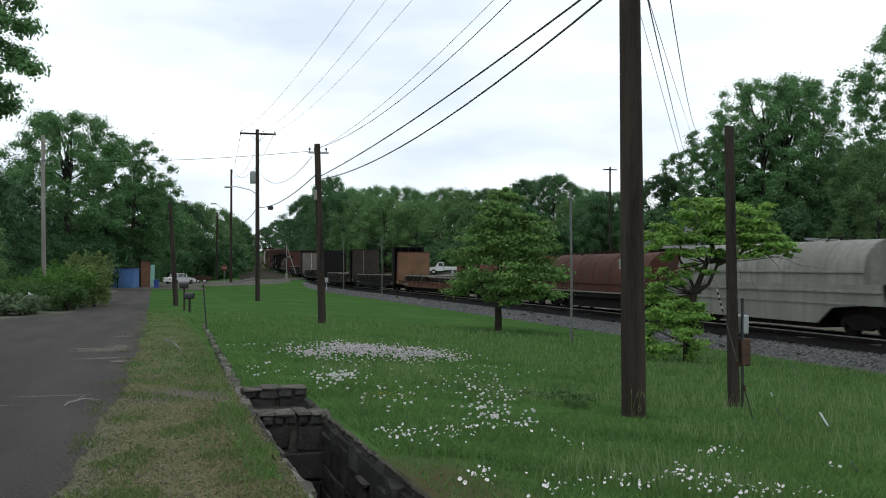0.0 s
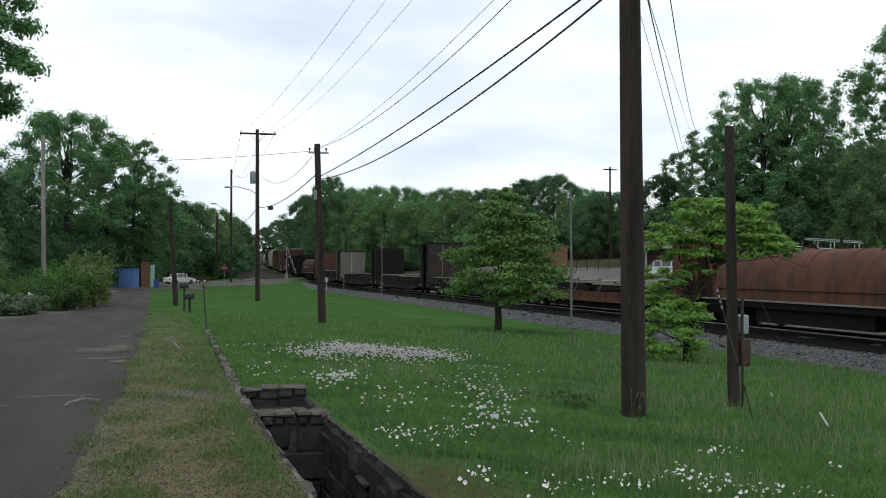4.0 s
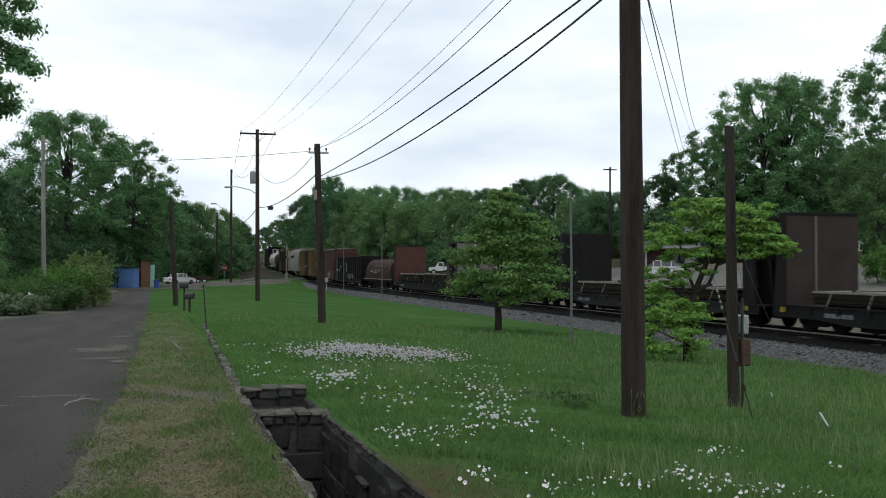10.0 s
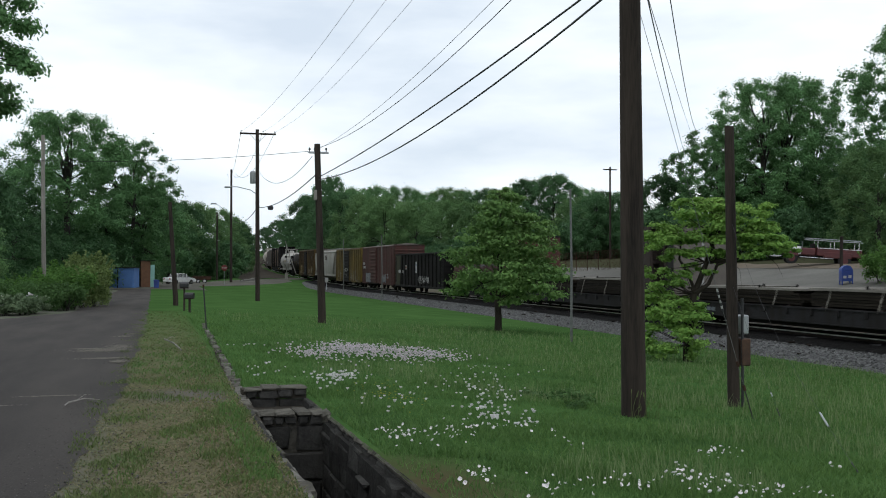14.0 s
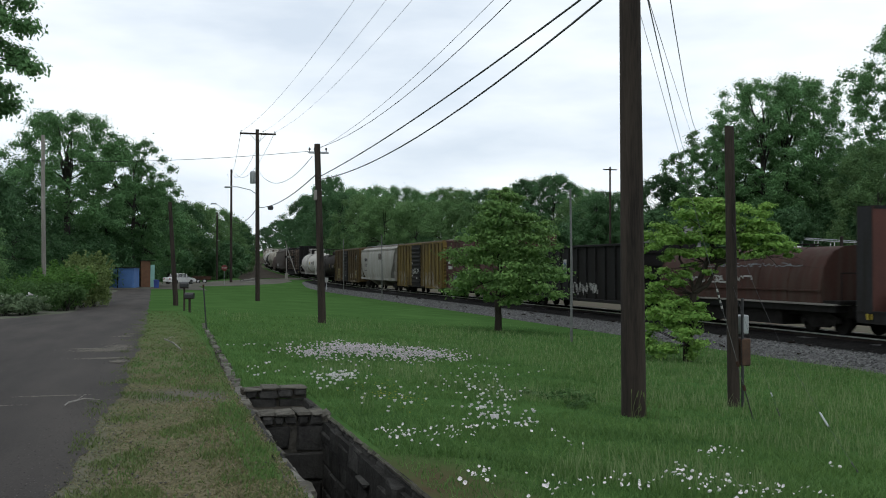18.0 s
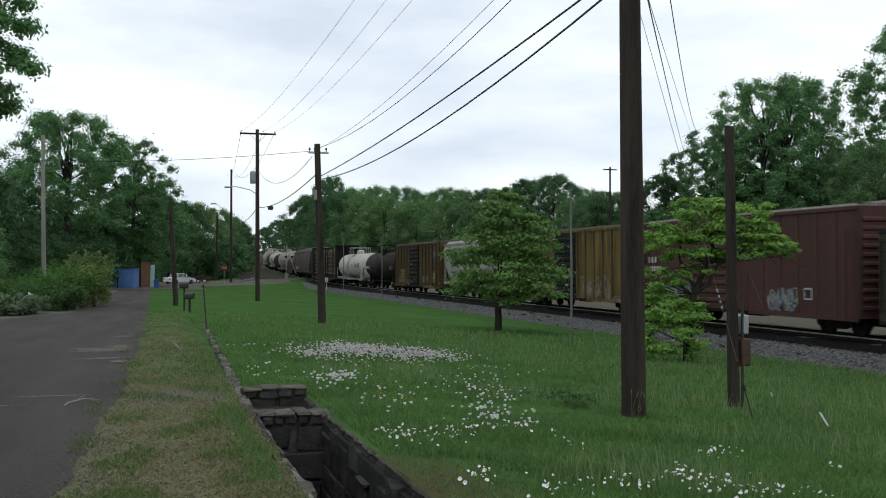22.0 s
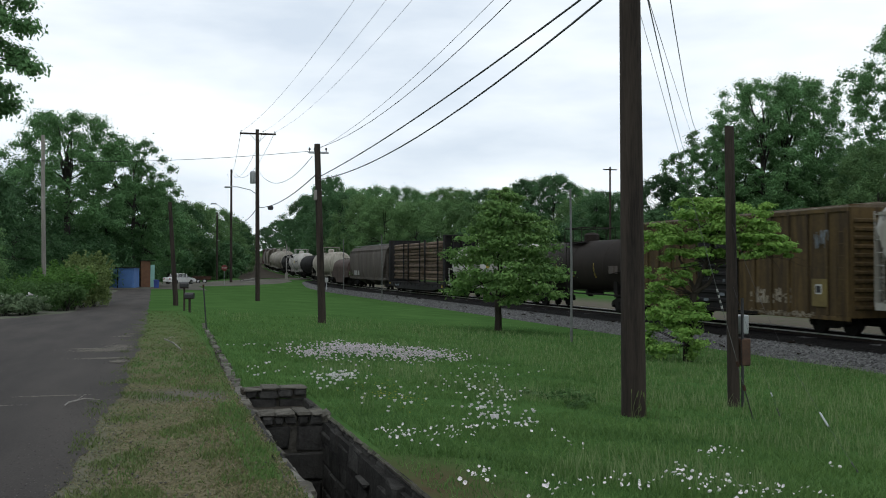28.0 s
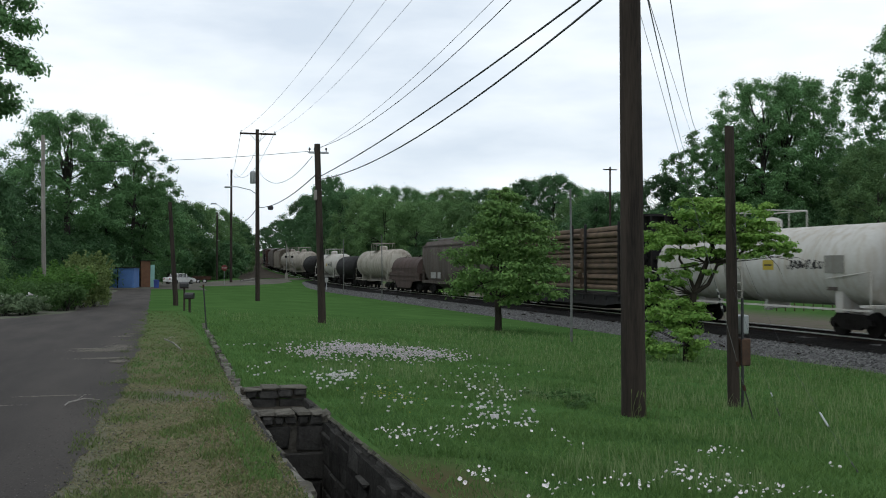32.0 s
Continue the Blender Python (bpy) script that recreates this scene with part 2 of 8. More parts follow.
def ground_material():
    m = mat("meadow", (0.068, 0.134, 0.04), (0.034, 0.08, 0.023), 0.95, scale=0.5, fine=7, spread=0.42, bump=0.5, depth=0.05, spec=0.0)
    n, l = m.node_tree.nodes, m.node_tree.links
    b = n["Principled BSDF"]
    grass = b.inputs["Base Color"].links[0].from_socket
    g = n.new("ShaderNodeNewGeometry")
    sep = n.new("ShaderNodeSeparateXYZ")
    l.new(g.outputs["Position"], sep.inputs[0])
    nz = n.new("ShaderNodeTexNoise")
    nz.inputs["Scale"].default_value, nz.inputs["Detail"].default_value = 2.5, 6
    l.new(g.outputs["Position"], nz.inputs["Vector"])

    def band(sock, a, c, d, e):
        up, dn, mu = n.new("ShaderNodeMapRange"), n.new("ShaderNodeMapRange"), n.new("ShaderNodeMath")
        up.inputs[1].default_value, up.inputs[2].default_value = a, c
        dn.inputs[1].default_value, dn.inputs[2].default_value = d, e
        dn.inputs[3].default_value, dn.inputs[4].default_value = 1, 0
        l.new(sock, up.inputs[0])
        l.new(sock, dn.inputs[0])
        mu.operation = "MULTIPLY"
        l.new(up.outputs[0], mu.inputs[0])
        l.new(dn.outputs[0], mu.inputs[1])
        return mu.outputs[0]

    def times(a, c):
        mu = n.new("ShaderNodeMath")
        mu.operation = "MULTIPLY"
        mu.use_clamp = True
        l.new(a, mu.inputs[0])
        if type(c) is float:
            mu.inputs[1].default_value = c
        else:
            l.new(c, mu.inputs[1])
        return mu.outputs[0]

    def over(below, colour, fac):
        mx = n.new("ShaderNodeMix")
        mx.data_type = "RGBA"
        l.new(fac, mx.inputs[0])
        l.new(below, mx.inputs[6])
        mx.inputs[7].default_value = (*colour, 1)
        return mx.outputs[2]

    dry = times(times(band(sep.outputs["X"], -1.6, -0.3, 0.7, 1.3), band(sep.outputs["Y"], -30.0, 0.0, 10.0, 48.0)), times(nz.outputs["Fac"], 1.9))
    c1 = over(grass, (0.15, 0.132, 0.086), dry)
    n2 = n.new("ShaderNodeTexNoise")
    n2.inputs["Scale"].default_value, n2.inputs["Detail"].default_value = 22, 5
    l.new(g.outputs["Position"], n2.inputs["Vector"])
    speck = n.new("ShaderNodeMapRange")
    speck.inputs[1].default_value, speck.inputs[2].default_value, speck.inputs[4].default_value = 0.48, 0.62, 0.8
    l.new(n2.outputs["Fac"], speck.inputs[0])
    thatch = times(times(band(sep.outputs["X"], -1.2, -0.4, 0.9, 1.3), band(sep.outputs["Y"], -30.0, 0.0, 16.0, 40.0)), speck.outputs[0])
    c1 = over(c1, (0.05, 0.05, 0.027), thatch)
    edge = times(band(sep.outputs["X"], -7.0, -6.5, -0.75, -0.25), times(nz.outputs["Fac"], 1.6))
    c2 = over(c1, (0.13, 0.122, 0.108), edge)
    bare = times(times(band(sep.outputs["X"], -0.35, 0.15, 0.85, 1.02), band(sep.outputs["Y"], 13.2, 13.8, 14.6, 15.1)), times(nz.outputs["Fac"], 2.0))
    c2 = over(c2, (0.12, 0.11, 0.096), bare)
    pit_side = times(times(band(sep.outputs["X"], 1.9, 2.1, 2.4, 3.4), band(sep.outputs["Y"], 0.0, 4.0, 8.5, 10.5)), times(nz.outputs["Fac"], 1.7))
    c3 = over(c2, (0.075, 0.06, 0.036), pit_side)
    beyond = times(band(sep.outputs["X"], 26.0, 27.0, 29.5, 31.5), times(nz.outputs["Fac"], 2.0))
    c4 = over(c3, (0.12, 0.108, 0.088), beyond)
    scrub = times(band(sep.outputs["X"], 33.5, 36.0, 60.0, 90.0), times(nz.outputs["Fac"], 2.2))
    c4 = over(c4, (0.06, 0.06, 0.036), scrub)
    l.new(c4, b.inputs["Base Color"])
    return m


M_GROUND = ground_material()
gx = steps((-700, -100, 150), (-100, -30, 17), (-30, -6, 3), (-6, 1.1, 0.71), (1.1, 2.05, 0.95), (2.05, 2.3, 0.25), (2.3, 20.5, 0.7), (20.5, 27, 1.6), (27, 60, 2.2), (60, 120, 15), (120, 700, 145))
gy = steps((-400, -40, 60), (-40, 0, 4), (0, 15, 0.75), (15, 45, 1.0), (45, 170, 3.0), (170, 320, 10), (320, 900, 58), (900, 2400, 500))
ground = Mesh()
for y in gy:
    for x in gx:
        ground.v.append((x, y, ground_z(x, y) + ((0.05 - 0.04 * ease(14, 30, y)) * noise.noise((x * 0.4, y * 0.4, 0)) if 2.5 < x < 20 and 0 < y < 60 else 0.0)))
for j in range(len(gy) - 1):
    for i in range(len(gx) - 1):
        if abs(gx[i] - 1.1) < 0.01 and 2.2 < gy[j] < 14.0:
            continue
        a = j * len(gx) + i
        ground.f.append((a, a + 1, a + 1 + len(gx), a + len(gx)))
tagged(part("ground", ground, M_GROUND, smooth=True), "mown green meadow grass sloping down towards the railway", "ground", kind="structure")

# ---- road: worn asphalt lane along the verge, and the crossing road ----
M_ASPHALT = mat("worn_asphalt", (0.074, 0.066, 0.06), (0.04, 0.037, 0.035), 0.95, scale=1.3, fine=60, spread=0.3, bump=0.25, depth=0.006, spec=0.08)
for node in M_ASPHALT.node_tree.nodes:
    if node.type == "MAPPING":
        node.inputs["Scale"].default_value = (1.0, 0.16, 1.0)
rng = random.Random(5)


def strip(name, rows, material, label, lift=0.03):
    """A strip of paving: rows of (y, left x, right x), laid on the ground, with a thin edge."""
    m = Mesh()
    k = 9
    for y, x0, x1 in rows:
        for i in range(k + 1):
            x = x0 + (x1 - x0) * i / k
            z = ground_z(x, y) + lift * (0.2 if i in (0, k) else 1.0)
            m.v.append((x, y, z))
    for j in range(len(rows) - 1):
        for i in range(k):
            a = j * (k + 1) + i
            m.f.append((a, a + 1, a + k + 2, a + k + 1))
    return tagged(part(name, m, material, smooth=True), label, "road", kind="structure")


def road_left(y):
    return -5.7 + 2.4 * ease(37, 47, y)


lane = [(y, road_left(y) + rng.uniform(-0.08, 0.08), -0.75 + 0.32 * ease(6, 15, y) + 0.2 * ease(14, 34, y) + 0.05 * math.sin(y * 0.9) + 0.09 * noise.noise((y * 0.8, 4.0, 0.0)) + rng.uniform(-0.04, 0.04)) for y in steps((-60, 0, 4), (0, 34, 0.3), (34, 50, 0.8), (50, 118, 3))]
strip("road", lane, M_ASPHALT, "narrow worn grey asphalt lane with cracked edges")
M_GRAVEL = mat("gravel_yard", (0.125, 0.118, 0.1), (0.07, 0.068, 0.055), 0.95, scale=0.4, fine=8, bump=0.4, spec=0.05)
strip("gravel_yard", [(y, -16 + 5 * math.sin(y), 5.5 + 14.0 * ease(136, 152, y)) for y in steps((112, 160, 4))], M_GRAVEL, "pale gravel yard in front of the sheds", 0.05)
cross = Mesh()
for x in steps((-90, 20, 6), (20, 90, 5)):
    for y in (156.5, 159.5, 162.5):
        cross.v.append((x, y, max(ground_z(x, y), RAIL_Z + climb(y) + 0.02 if 20 < x < 27.5 else -9) + 0.05))
for i in range(len(cross.v) // 3 - 1):
    for j in range(2):
        a = i * 3 + j
        cross.f.append((a, a + 3, a + 4, a + 1))
tagged(part("crossing_road", cross, M_GRAVEL, smooth=True), "grey asphalt road that crosses the railway on the level", "road", kind="structure")
lot = Mesh()
for j in range(25):
    for i in range(9):
        x, y = 38.6 + i * 1.1, 30 + j * 5.0
        lot.v.append((x, y, ground_z(x, y) + 0.04))
for j in range(24):
    for i in range(8):
        a = j * 9 + i
        lot.f.append((a, a + 1, a + 10, a + 9))
tagged(part("concrete_lot", lot, M_CONCRETE, smooth=True), "pale concrete lot sloping up behind the railway", "pavement", kind="structure")

# ---- railway: ballast, ties, rails ----
bal = Mesh()
prof = [(-3.95, -0.82), (-3.1, -0.54), (-2.3, -0.21), (-1.4, -0.16), (0, -0.17), (1.4, -0.16), (1.75, -0.17), (2.9, -0.5), (3.4, -0.7)]
srows = steps((-330, 0, 12), (0, 150, 0.5), (150, 760, 10))
for s in srows:
    x, y, z, h = track_at(s)
    c, d = math.cos(radians(h)), math.sin(radians(h))
    for o, dz in prof:
        w = rng.uniform(-0.05, 0.05) if 0 < s < 150 else 0
        low = dz if s < 138 or dz > -0.3 else dz + 0.35 * ease(138, 158, s)
        bal.v.append((x + o * c + w, y + o * d, z + low + w * 0.5))
k = len(prof)
for j in range(len(srows) - 1):
    for i in range(k - 1):
        a = j * k + i
        bal.f.append((a, a + 1, a + k + 1, a + k))
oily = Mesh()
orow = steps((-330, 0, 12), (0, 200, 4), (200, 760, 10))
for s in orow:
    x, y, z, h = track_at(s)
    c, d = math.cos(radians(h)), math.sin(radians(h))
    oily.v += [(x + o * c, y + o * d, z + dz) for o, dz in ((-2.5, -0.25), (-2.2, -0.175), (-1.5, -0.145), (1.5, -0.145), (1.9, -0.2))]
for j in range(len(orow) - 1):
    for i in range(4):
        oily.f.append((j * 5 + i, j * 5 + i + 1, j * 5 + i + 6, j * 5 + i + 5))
# Oily stone, its colour darkened further for the shade under the train.
M_OILY_SHADED = mat("oily_shaded_ballast", (0.0105, 0.0098, 0.0092), (0.0045, 0.0042, 0.004), 0.9, scale=4, fine=16, spread=0.25, bump=1.0, depth=0.08, spec=0.06)
tagged(part("track_bed", oily, M_OILY_SHADED), "oily crushed stone between and beside the rails, darkened for the train's shade", "ballast", kind="structure")
M_BANK = mat("earth_bank", (0.075, 0.066, 0.055), (0.04, 0.036, 0.03), 0.95, scale=0.5, fine=5, bump=0.5, spec=0.0)
bank = Mesh()
for s in steps((164, 560, 9)):
    x, y, z, h = track_at(s)
    bank.v += [(x + o, y, max(z + dz, ground_z(x + o, y) + 0.06)) for o, dz in ((-10.5, -9), (-7.0, -0.9), (-3.6, -0.45), (-2.0, -0.19))]
for j in range(len(bank.v) // 4 - 1):
    for i in range(3):
        bank.f.append((j * 4 + i, j * 4 + i + 1, j * 4 + i + 5, j * 4 + i + 4))
tagged(part("track_bank", bank, M_BANK, smooth=True), "bare brown earth bank along the climbing railway", "bank", kind="structure")
M_EARTH = mat("trodden_earth", (0.13, 0.119, 0.1), (0.083, 0.076, 0.064), 0.95, scale=0.8, fine=9, bump=0.3, spec=0.05)
far_side = Mesh()
for s in steps((-60, 150, 6)):
    far_side.v += [(x, s, ground_z(x, s) + 0.05 + (0.3 if x < 26.6 else 0)) for x in (26.2, 26.5, 27.0, 27.5)]
for j in range(len(far_side.v) // 4 - 1):
    for i in range(3):
        far_side.f.append((j * 4 + i, j * 4 + i + 1, j * 4 + i + 5, j * 4 + i + 4))
tagged(part("service_path", far_side, M_EARTH), "pale trodden earth path beyond the track", "path", kind="structure")
tagged(part("ballast", bal, M_BALLAST), "grey crushed stone ballast bank under the railway", "ballast", kind="structure")


def scatter(name, spots, unit, material, label, category, kind="stuff", parent=None):
    """Many copies of a small unit mesh (verts, faces) joined into one object; spots: rows x, y, z, size, turn, squash."""
    uv, uf = np.array(unit[0], float), unit[1]
    sp = np.array(spots, float)
    c, s = np.cos(sp[:, 4])[:, None], np.sin(sp[:, 4])[:, None]
    vx = (uv[None, :, 0] * c - uv[None, :, 1] * s) * sp[:, 3, None] + sp[:, 0, None]
    vy = (uv[None, :, 0] * s + uv[None, :, 1] * c) * sp[:, 3, None] + sp[:, 1, None]
    vz = uv[None, :, 2] * (sp[:, 3] * sp[:, 5])[:, None] + sp[:, 2, None]
    m = Mesh()
    m.v = np.stack([vx, vy, vz], 2).reshape(-1, 3).tolist()
    k = len(uv)
    m.f = [tuple(i + k * j for i in q) for j in range(len(sp)) for q in uf]
    ob = part(name, m, material, parent)
    return tagged(ob, label, category, kind=kind) if parent is None else ob


PEBBLE = ([(1, 0, 0.1), (0.2, 0.9, 0), (-0.9, 0.3, 0.1), (-0.3, -0.9, 0), (0.1, 0.1, 0.8), (0, 0, -0.6)],
          [(0, 1, 4), (1, 2, 4), (2, 3, 4), (3, 0, 4), (1, 0, 5), (2, 1, 5), (3, 2, 5), (0, 3, 5)])
spots = []
for i in range(19000):
    s = 12 + 120 * rng.random() ** 1.6
    o = rng.uniform(-4.2, -2.44)
    z = np.interp(o, [p[0] for p in prof], [p[1] for p in prof])
    spots.append((TRACK_X + o, s, RAIL_Z + z + 0.01 if o > -3.9 else RAIL_Z - 0.8, rng.uniform(0.024, 0.062), rng.uniform(0, 6.3), rng.uniform(0.6, 1.1)))
scatter("ballast_stones", spots, PEBBLE, M_STONES, "loose pale grey crushed stones on the railway bank", "gravel")

track = root("track", label="railway track of rusty rails on dark wooden ties", category="track", kind="structure")
for side in (-0.7525, 0.7525):
    rail = Mesh()
    rs = steps((-330, 200, 26), (200, 760, 10))
    rp = [(-0.07, -0.17), (0.07, -0.17), (0.07, -0.155), (0.012, -0.13), (0.012, -0.05), (0.036, -0.04), (0.036, 0.0), (-0.036, 0.0), (-0.036, -0.04), (-0.012, -0.05), (-0.012, -0.13), (-0.07, -0.155)]
    for s in rs:
        x, y, z, h = track_at(s)
        c, d = math.cos(radians(h)), math.sin(radians(h))
        rail.v += [(x + (side + o) * c, y + (side + o) * d, z + dz) for o, dz in rp]
    for j in range(len(rs) - 1):
        for i in range(12):
            a, b2 = j * 12 + i, j * 12 + (i + 1) % 12
            rail.f.append((a, b2, b2 + 12, a + 12))
    part("rail", rail, M_RAIL, track)
    head = Mesh()
    for s in rs:
        x, y, z, h = track_at(s)
        c, d = math.cos(radians(h)), math.sin(radians(h))
        head.v += [(x + (side + o) * c, y + (side + o) * d, z + dz) for o, dz in ((-0.0385, -0.034), (-0.0385, 0.003), (0.0385, 0.003), (0.0385, -0.034))]
    for j in range(len(rs) - 1):
        for i in range(3):
            head.f.append((j * 4 + i, j * 4 + i + 1, j * 4 + i + 5, j * 4 + i + 4))
    part("rail_head", head, M_RAILTOP, track, "polished steel running edge")
tie_data = Mesh().box(-1.3, 1.3, -0.115, 0.115, -0.33, -0.155, 0.012).data("tie", M_TIE)
for i in range(260):
    t = part("tie", tie_data, M_TIE, track)
    t.matrix_basis = pose(TRACK_X + rng.uniform(-0.03, 0.03), 12 + i * 0.53, RAIL_Z, 0, 0, rng.uniform(-1, 1))
far_ties = Mesh()
for i in range(900):
    s = -330 + i * 0.53 if i < 640 else 150 + (i - 640) * 1.4
    x, y, z, h = track_at(s)
    far_ties.box(x - 1.3, x + 1.3, y - 0.115, y + 0.115, z - 0.33, z - 0.155)
tagged(part("far_ties", far_ties, M_TIE, track), kind="stuff")


# ---- trees and shrubs ----
def leaves(points, size, seed, up=0.6):
    """A mesh of small folded leaves at the points."""
    r = np.random.RandomState(seed)
    p = np.asarray(points)
    k = len(p)
    nrm = r.normal(size=(k, 3)) * (0.55 if p.shape[1] == 6 else 1.0) + np.array([0, 0, up])
    if p.shape[1] == 6:
        nrm += p[:, 3:] * 1.1
        p = p[:, :3]
    nrm /= np.linalg.norm(nrm, axis=1)[:, None]
    a = np.cross(nrm, r.normal(size=(k, 3)))
    a /= np.linalg.norm(a, axis=1)[:, None]
    b = np.cross(nrm, a)
    sz = size * r.uniform(0.6, 1.35, (k, 1))
    v = np.stack([p - a * sz, p + b * sz * 0.55 + nrm * sz * 0.15, p + a * sz, p - b * sz * 0.55 + nrm * sz * 0.15], 1).reshape(-1, 3)
    m = Mesh()
    m.v = v.tolist()
    m.f = [(i, i + 1, i + 2, i + 3) for i in range(0, 4 * k, 4)]
    return m


def blob(r, centre, radius, count):
    """Points in a rough ball, more of them towards its skin, each with its way outwards."""
    d = r.normal(size=(count, 3))
    d /= np.linalg.norm(d, axis=1)[:, None]
    p = np.asarray(centre) + d * np.asarray(radius) * (0.15 + 0.6 * np.abs(r.normal(0.6, 0.5, (count, 1))))
    return np.concatenate([p, d], 1)


def tree(name, height, spread, base, clumps, count, leaf, material, seed, trunk=0.25, flat=0.75, clump=0.3, lean=(0, 0), top=0.45, label="", category="tree", limb_each=5):
    """A tapered trunk, limbs that reach the clumps of the crown, and leaves round their ends."""
    r = np.random.RandomState(seed)
    t = root(name, label=label, category=category)
    fork = np.array([lean[0] * 0.4, lean[1] * 0.4, base + (height - base) * 0.25])
    mid = fork * [0.5, 0.5, 0.5] + r.uniform(-0.06, 0.06, 3) * trunk * 4
    head = np.array([lean[0], lean[1], height * 0.8])
    part("trunk", Mesh().path([(0, 0, -0.25), (mid[0] * 0.2, mid[1] * 0.2, 0.12 * height), mid * [1, 1, 1], fork, (fork + head) / 2 + r.uniform(-0.1, 0.1, 3) * spread * 0.6, head], [trunk * 1.35, trunk, trunk * 0.85, trunk * 0.7, trunk * 0.42, trunk * 0.1], 8), M_BARK, t, smooth=True)
    pts = []
    for i in range(clumps):
        a = 2.4 * i + r.uniform(-0.5, 0.5)
        h = (i + 0.5) / clumps
        prof = (1 - min(1.0, abs((h - top) / 0.62)) ** 2.4) ** 0.55
        rad = spread * max(0.2, prof - clump * 0.5) * (r.uniform(0.2, 0.6) if i % 4 == 0 else r.uniform(0.7, 1.05))
        c = np.array([lean[0] * h + rad * math.cos(a), lean[1] * h + rad * math.sin(a), base + (height - base) * (0.06 + 0.9 * h)])
        size = spread * clump * r.uniform(0.65, 1.3)
        c[2] = min(c[2], height - size * flat * 0.7)
        pts.append(blob(r, c, (size, size, size * flat), int(count / clumps * (size / (spread * clump)) ** 1.6)))
        if i % limb_each == 0:
            f = r.uniform(0.1, 0.75)
            st = fork + (head - fork) * min(f, max(0.0, (c[2] - fork[2]) / max(0.1, head[2] - fork[2]) - 0.15))
            w1, w2 = r.uniform(-0.07, 0.07, 3) * spread, r.uniform(-0.06, 0.06, 3) * spread
            m1 = st + (c - st) * [0.22, 0.22, 0.42] + w1
            m2 = st + (c - st) * [0.62, 0.62, 0.78] + w2
            rr = trunk * r.uniform(0.2, 0.36)
            part("limb", Mesh().path([st, m1, m2, c], [rr, rr * 0.75, rr * 0.42, rr * 0.12], 5), M_BARK, t, smooth=True)
    part("crown", leaves(np.concatenate(pts), leaf, seed + 1), material, t)
    return t


def place(ob, x, y, turn=0.0, size=1.0, z=None, label=""):
    c = copy_thing(ob, pose(x, y, ground_z(x, y) if z is None else z, 0, 0, turn))
    c.scale = (size, size, size)
    if label:
        tagged(c, label)
    return c


big_a = tree("broadleaf_tree", 16, 6.8, 2.2, 90, 36000, 0.13, M_LEAF_MID, 11, 0.38, clump=0.21, label="tall leafy broadleaf tree with a rounded green crown")
big_b = tree("broadleaf_tree", 18, 6.0, 4.0, 90, 21000, 0.13, M_LEAF_MID, 23, 0.3, clump=0.15, label="tall broadleaf tree with an open crown that shows sky")
big_c = tree("broadleaf_tree", 14, 6.6, 0.6, 120, 34000, 0.14, M_LEAF_DARK, 37, 0.35, clump=0.19, top=0.38, label="dense dark green woodland tree")
big_d = tree("broadleaf_tree", 17, 5.2, 1.2, 100, 27000, 0.14, M_LEAF_DARK, 41, 0.3, clump=0.2, top=0.42, label="tall dark woodland tree")
big_e = tree("broadleaf_tree", 13, 6.2, 0.5, 80, 36000, 0.125, M_LEAF_FRESH, 53, 0.28, clump=0.21, top=0.42, label="leafy tree in fresh light green foliage")
thicket = tree("thicket", 4.6, 3.0, 0.0, 40, 7600, 0.13, M_LEAF_DARK, 91, 0.1, clump=0.28, top=0.3, label="low dark undergrowth at the edge of the wood", category="undergrowth")
big_f = tree("broadleaf_tree", 18.8, 7.7, 5.6, 120, 54000, 0.12, M_LEAF_MID, 29, 0.42, clump=0.18, flat=0.62, top=0.42, label="spreading old tree with dark forked limbs against the sky", limb_each=4)
big_g = tree("broadleaf_tree", 18.5, 6.0, 2.4, 150, 40000, 0.11, M_LEAF_MID, 67, 0.36, clump=0.16, top=0.5, label="tall full-crowned broadleaf tree behind the house", limb_each=4)
trees = (big_a, big_b, big_c, big_d, big_e, big_f, big_g)
def bush(material, seed, high, wide, sprays, label):
    """A shrub of leafy clumps with loose sprays that stick out on top."""
    r = np.random.RandomState(seed)
    s = root("shrub", label=label, category="shrub")
    pts = [blob(r, (r.uniform(-wide, wide), r.uniform(-wide, wide), r.uniform(0.25, 0.8) * high), (0.55 * wide, 0.55 * wide, 0.3 * high), 300) for _ in range(16)]
    for _ in range(sprays):
        x, y = r.uniform(-wide, wide, 2) * 1.1
        a, h = r.uniform(0, 6.3), high * r.uniform(0.8, 1.12)
        for k in range(6):
            pts.append(blob(r, (x + 0.1 * k * math.cos(a), y + 0.1 * k * math.sin(a), h * (0.75 + 0.05 * k)), (0.12, 0.12, 0.1), 9))
    part("crown", leaves(np.concatenate(pts), 0.07, seed + 1), material, s)
    for k in range(5):
        part("stem", Mesh().path([(r.uniform(-0.2, 0.2), r.uniform(-0.2, 0.2), -0.1), (r.uniform(-0.5, 0.5) * wide, r.uniform(-0.5, 0.5) * wide, 0.4 * high), (r.uniform(-0.9, 0.9) * wide, r.uniform(-0.9, 0.9) * wide, 0.8 * high)], [0.03, 0.02, 0.008], 5), M_BARK, s)
    return s


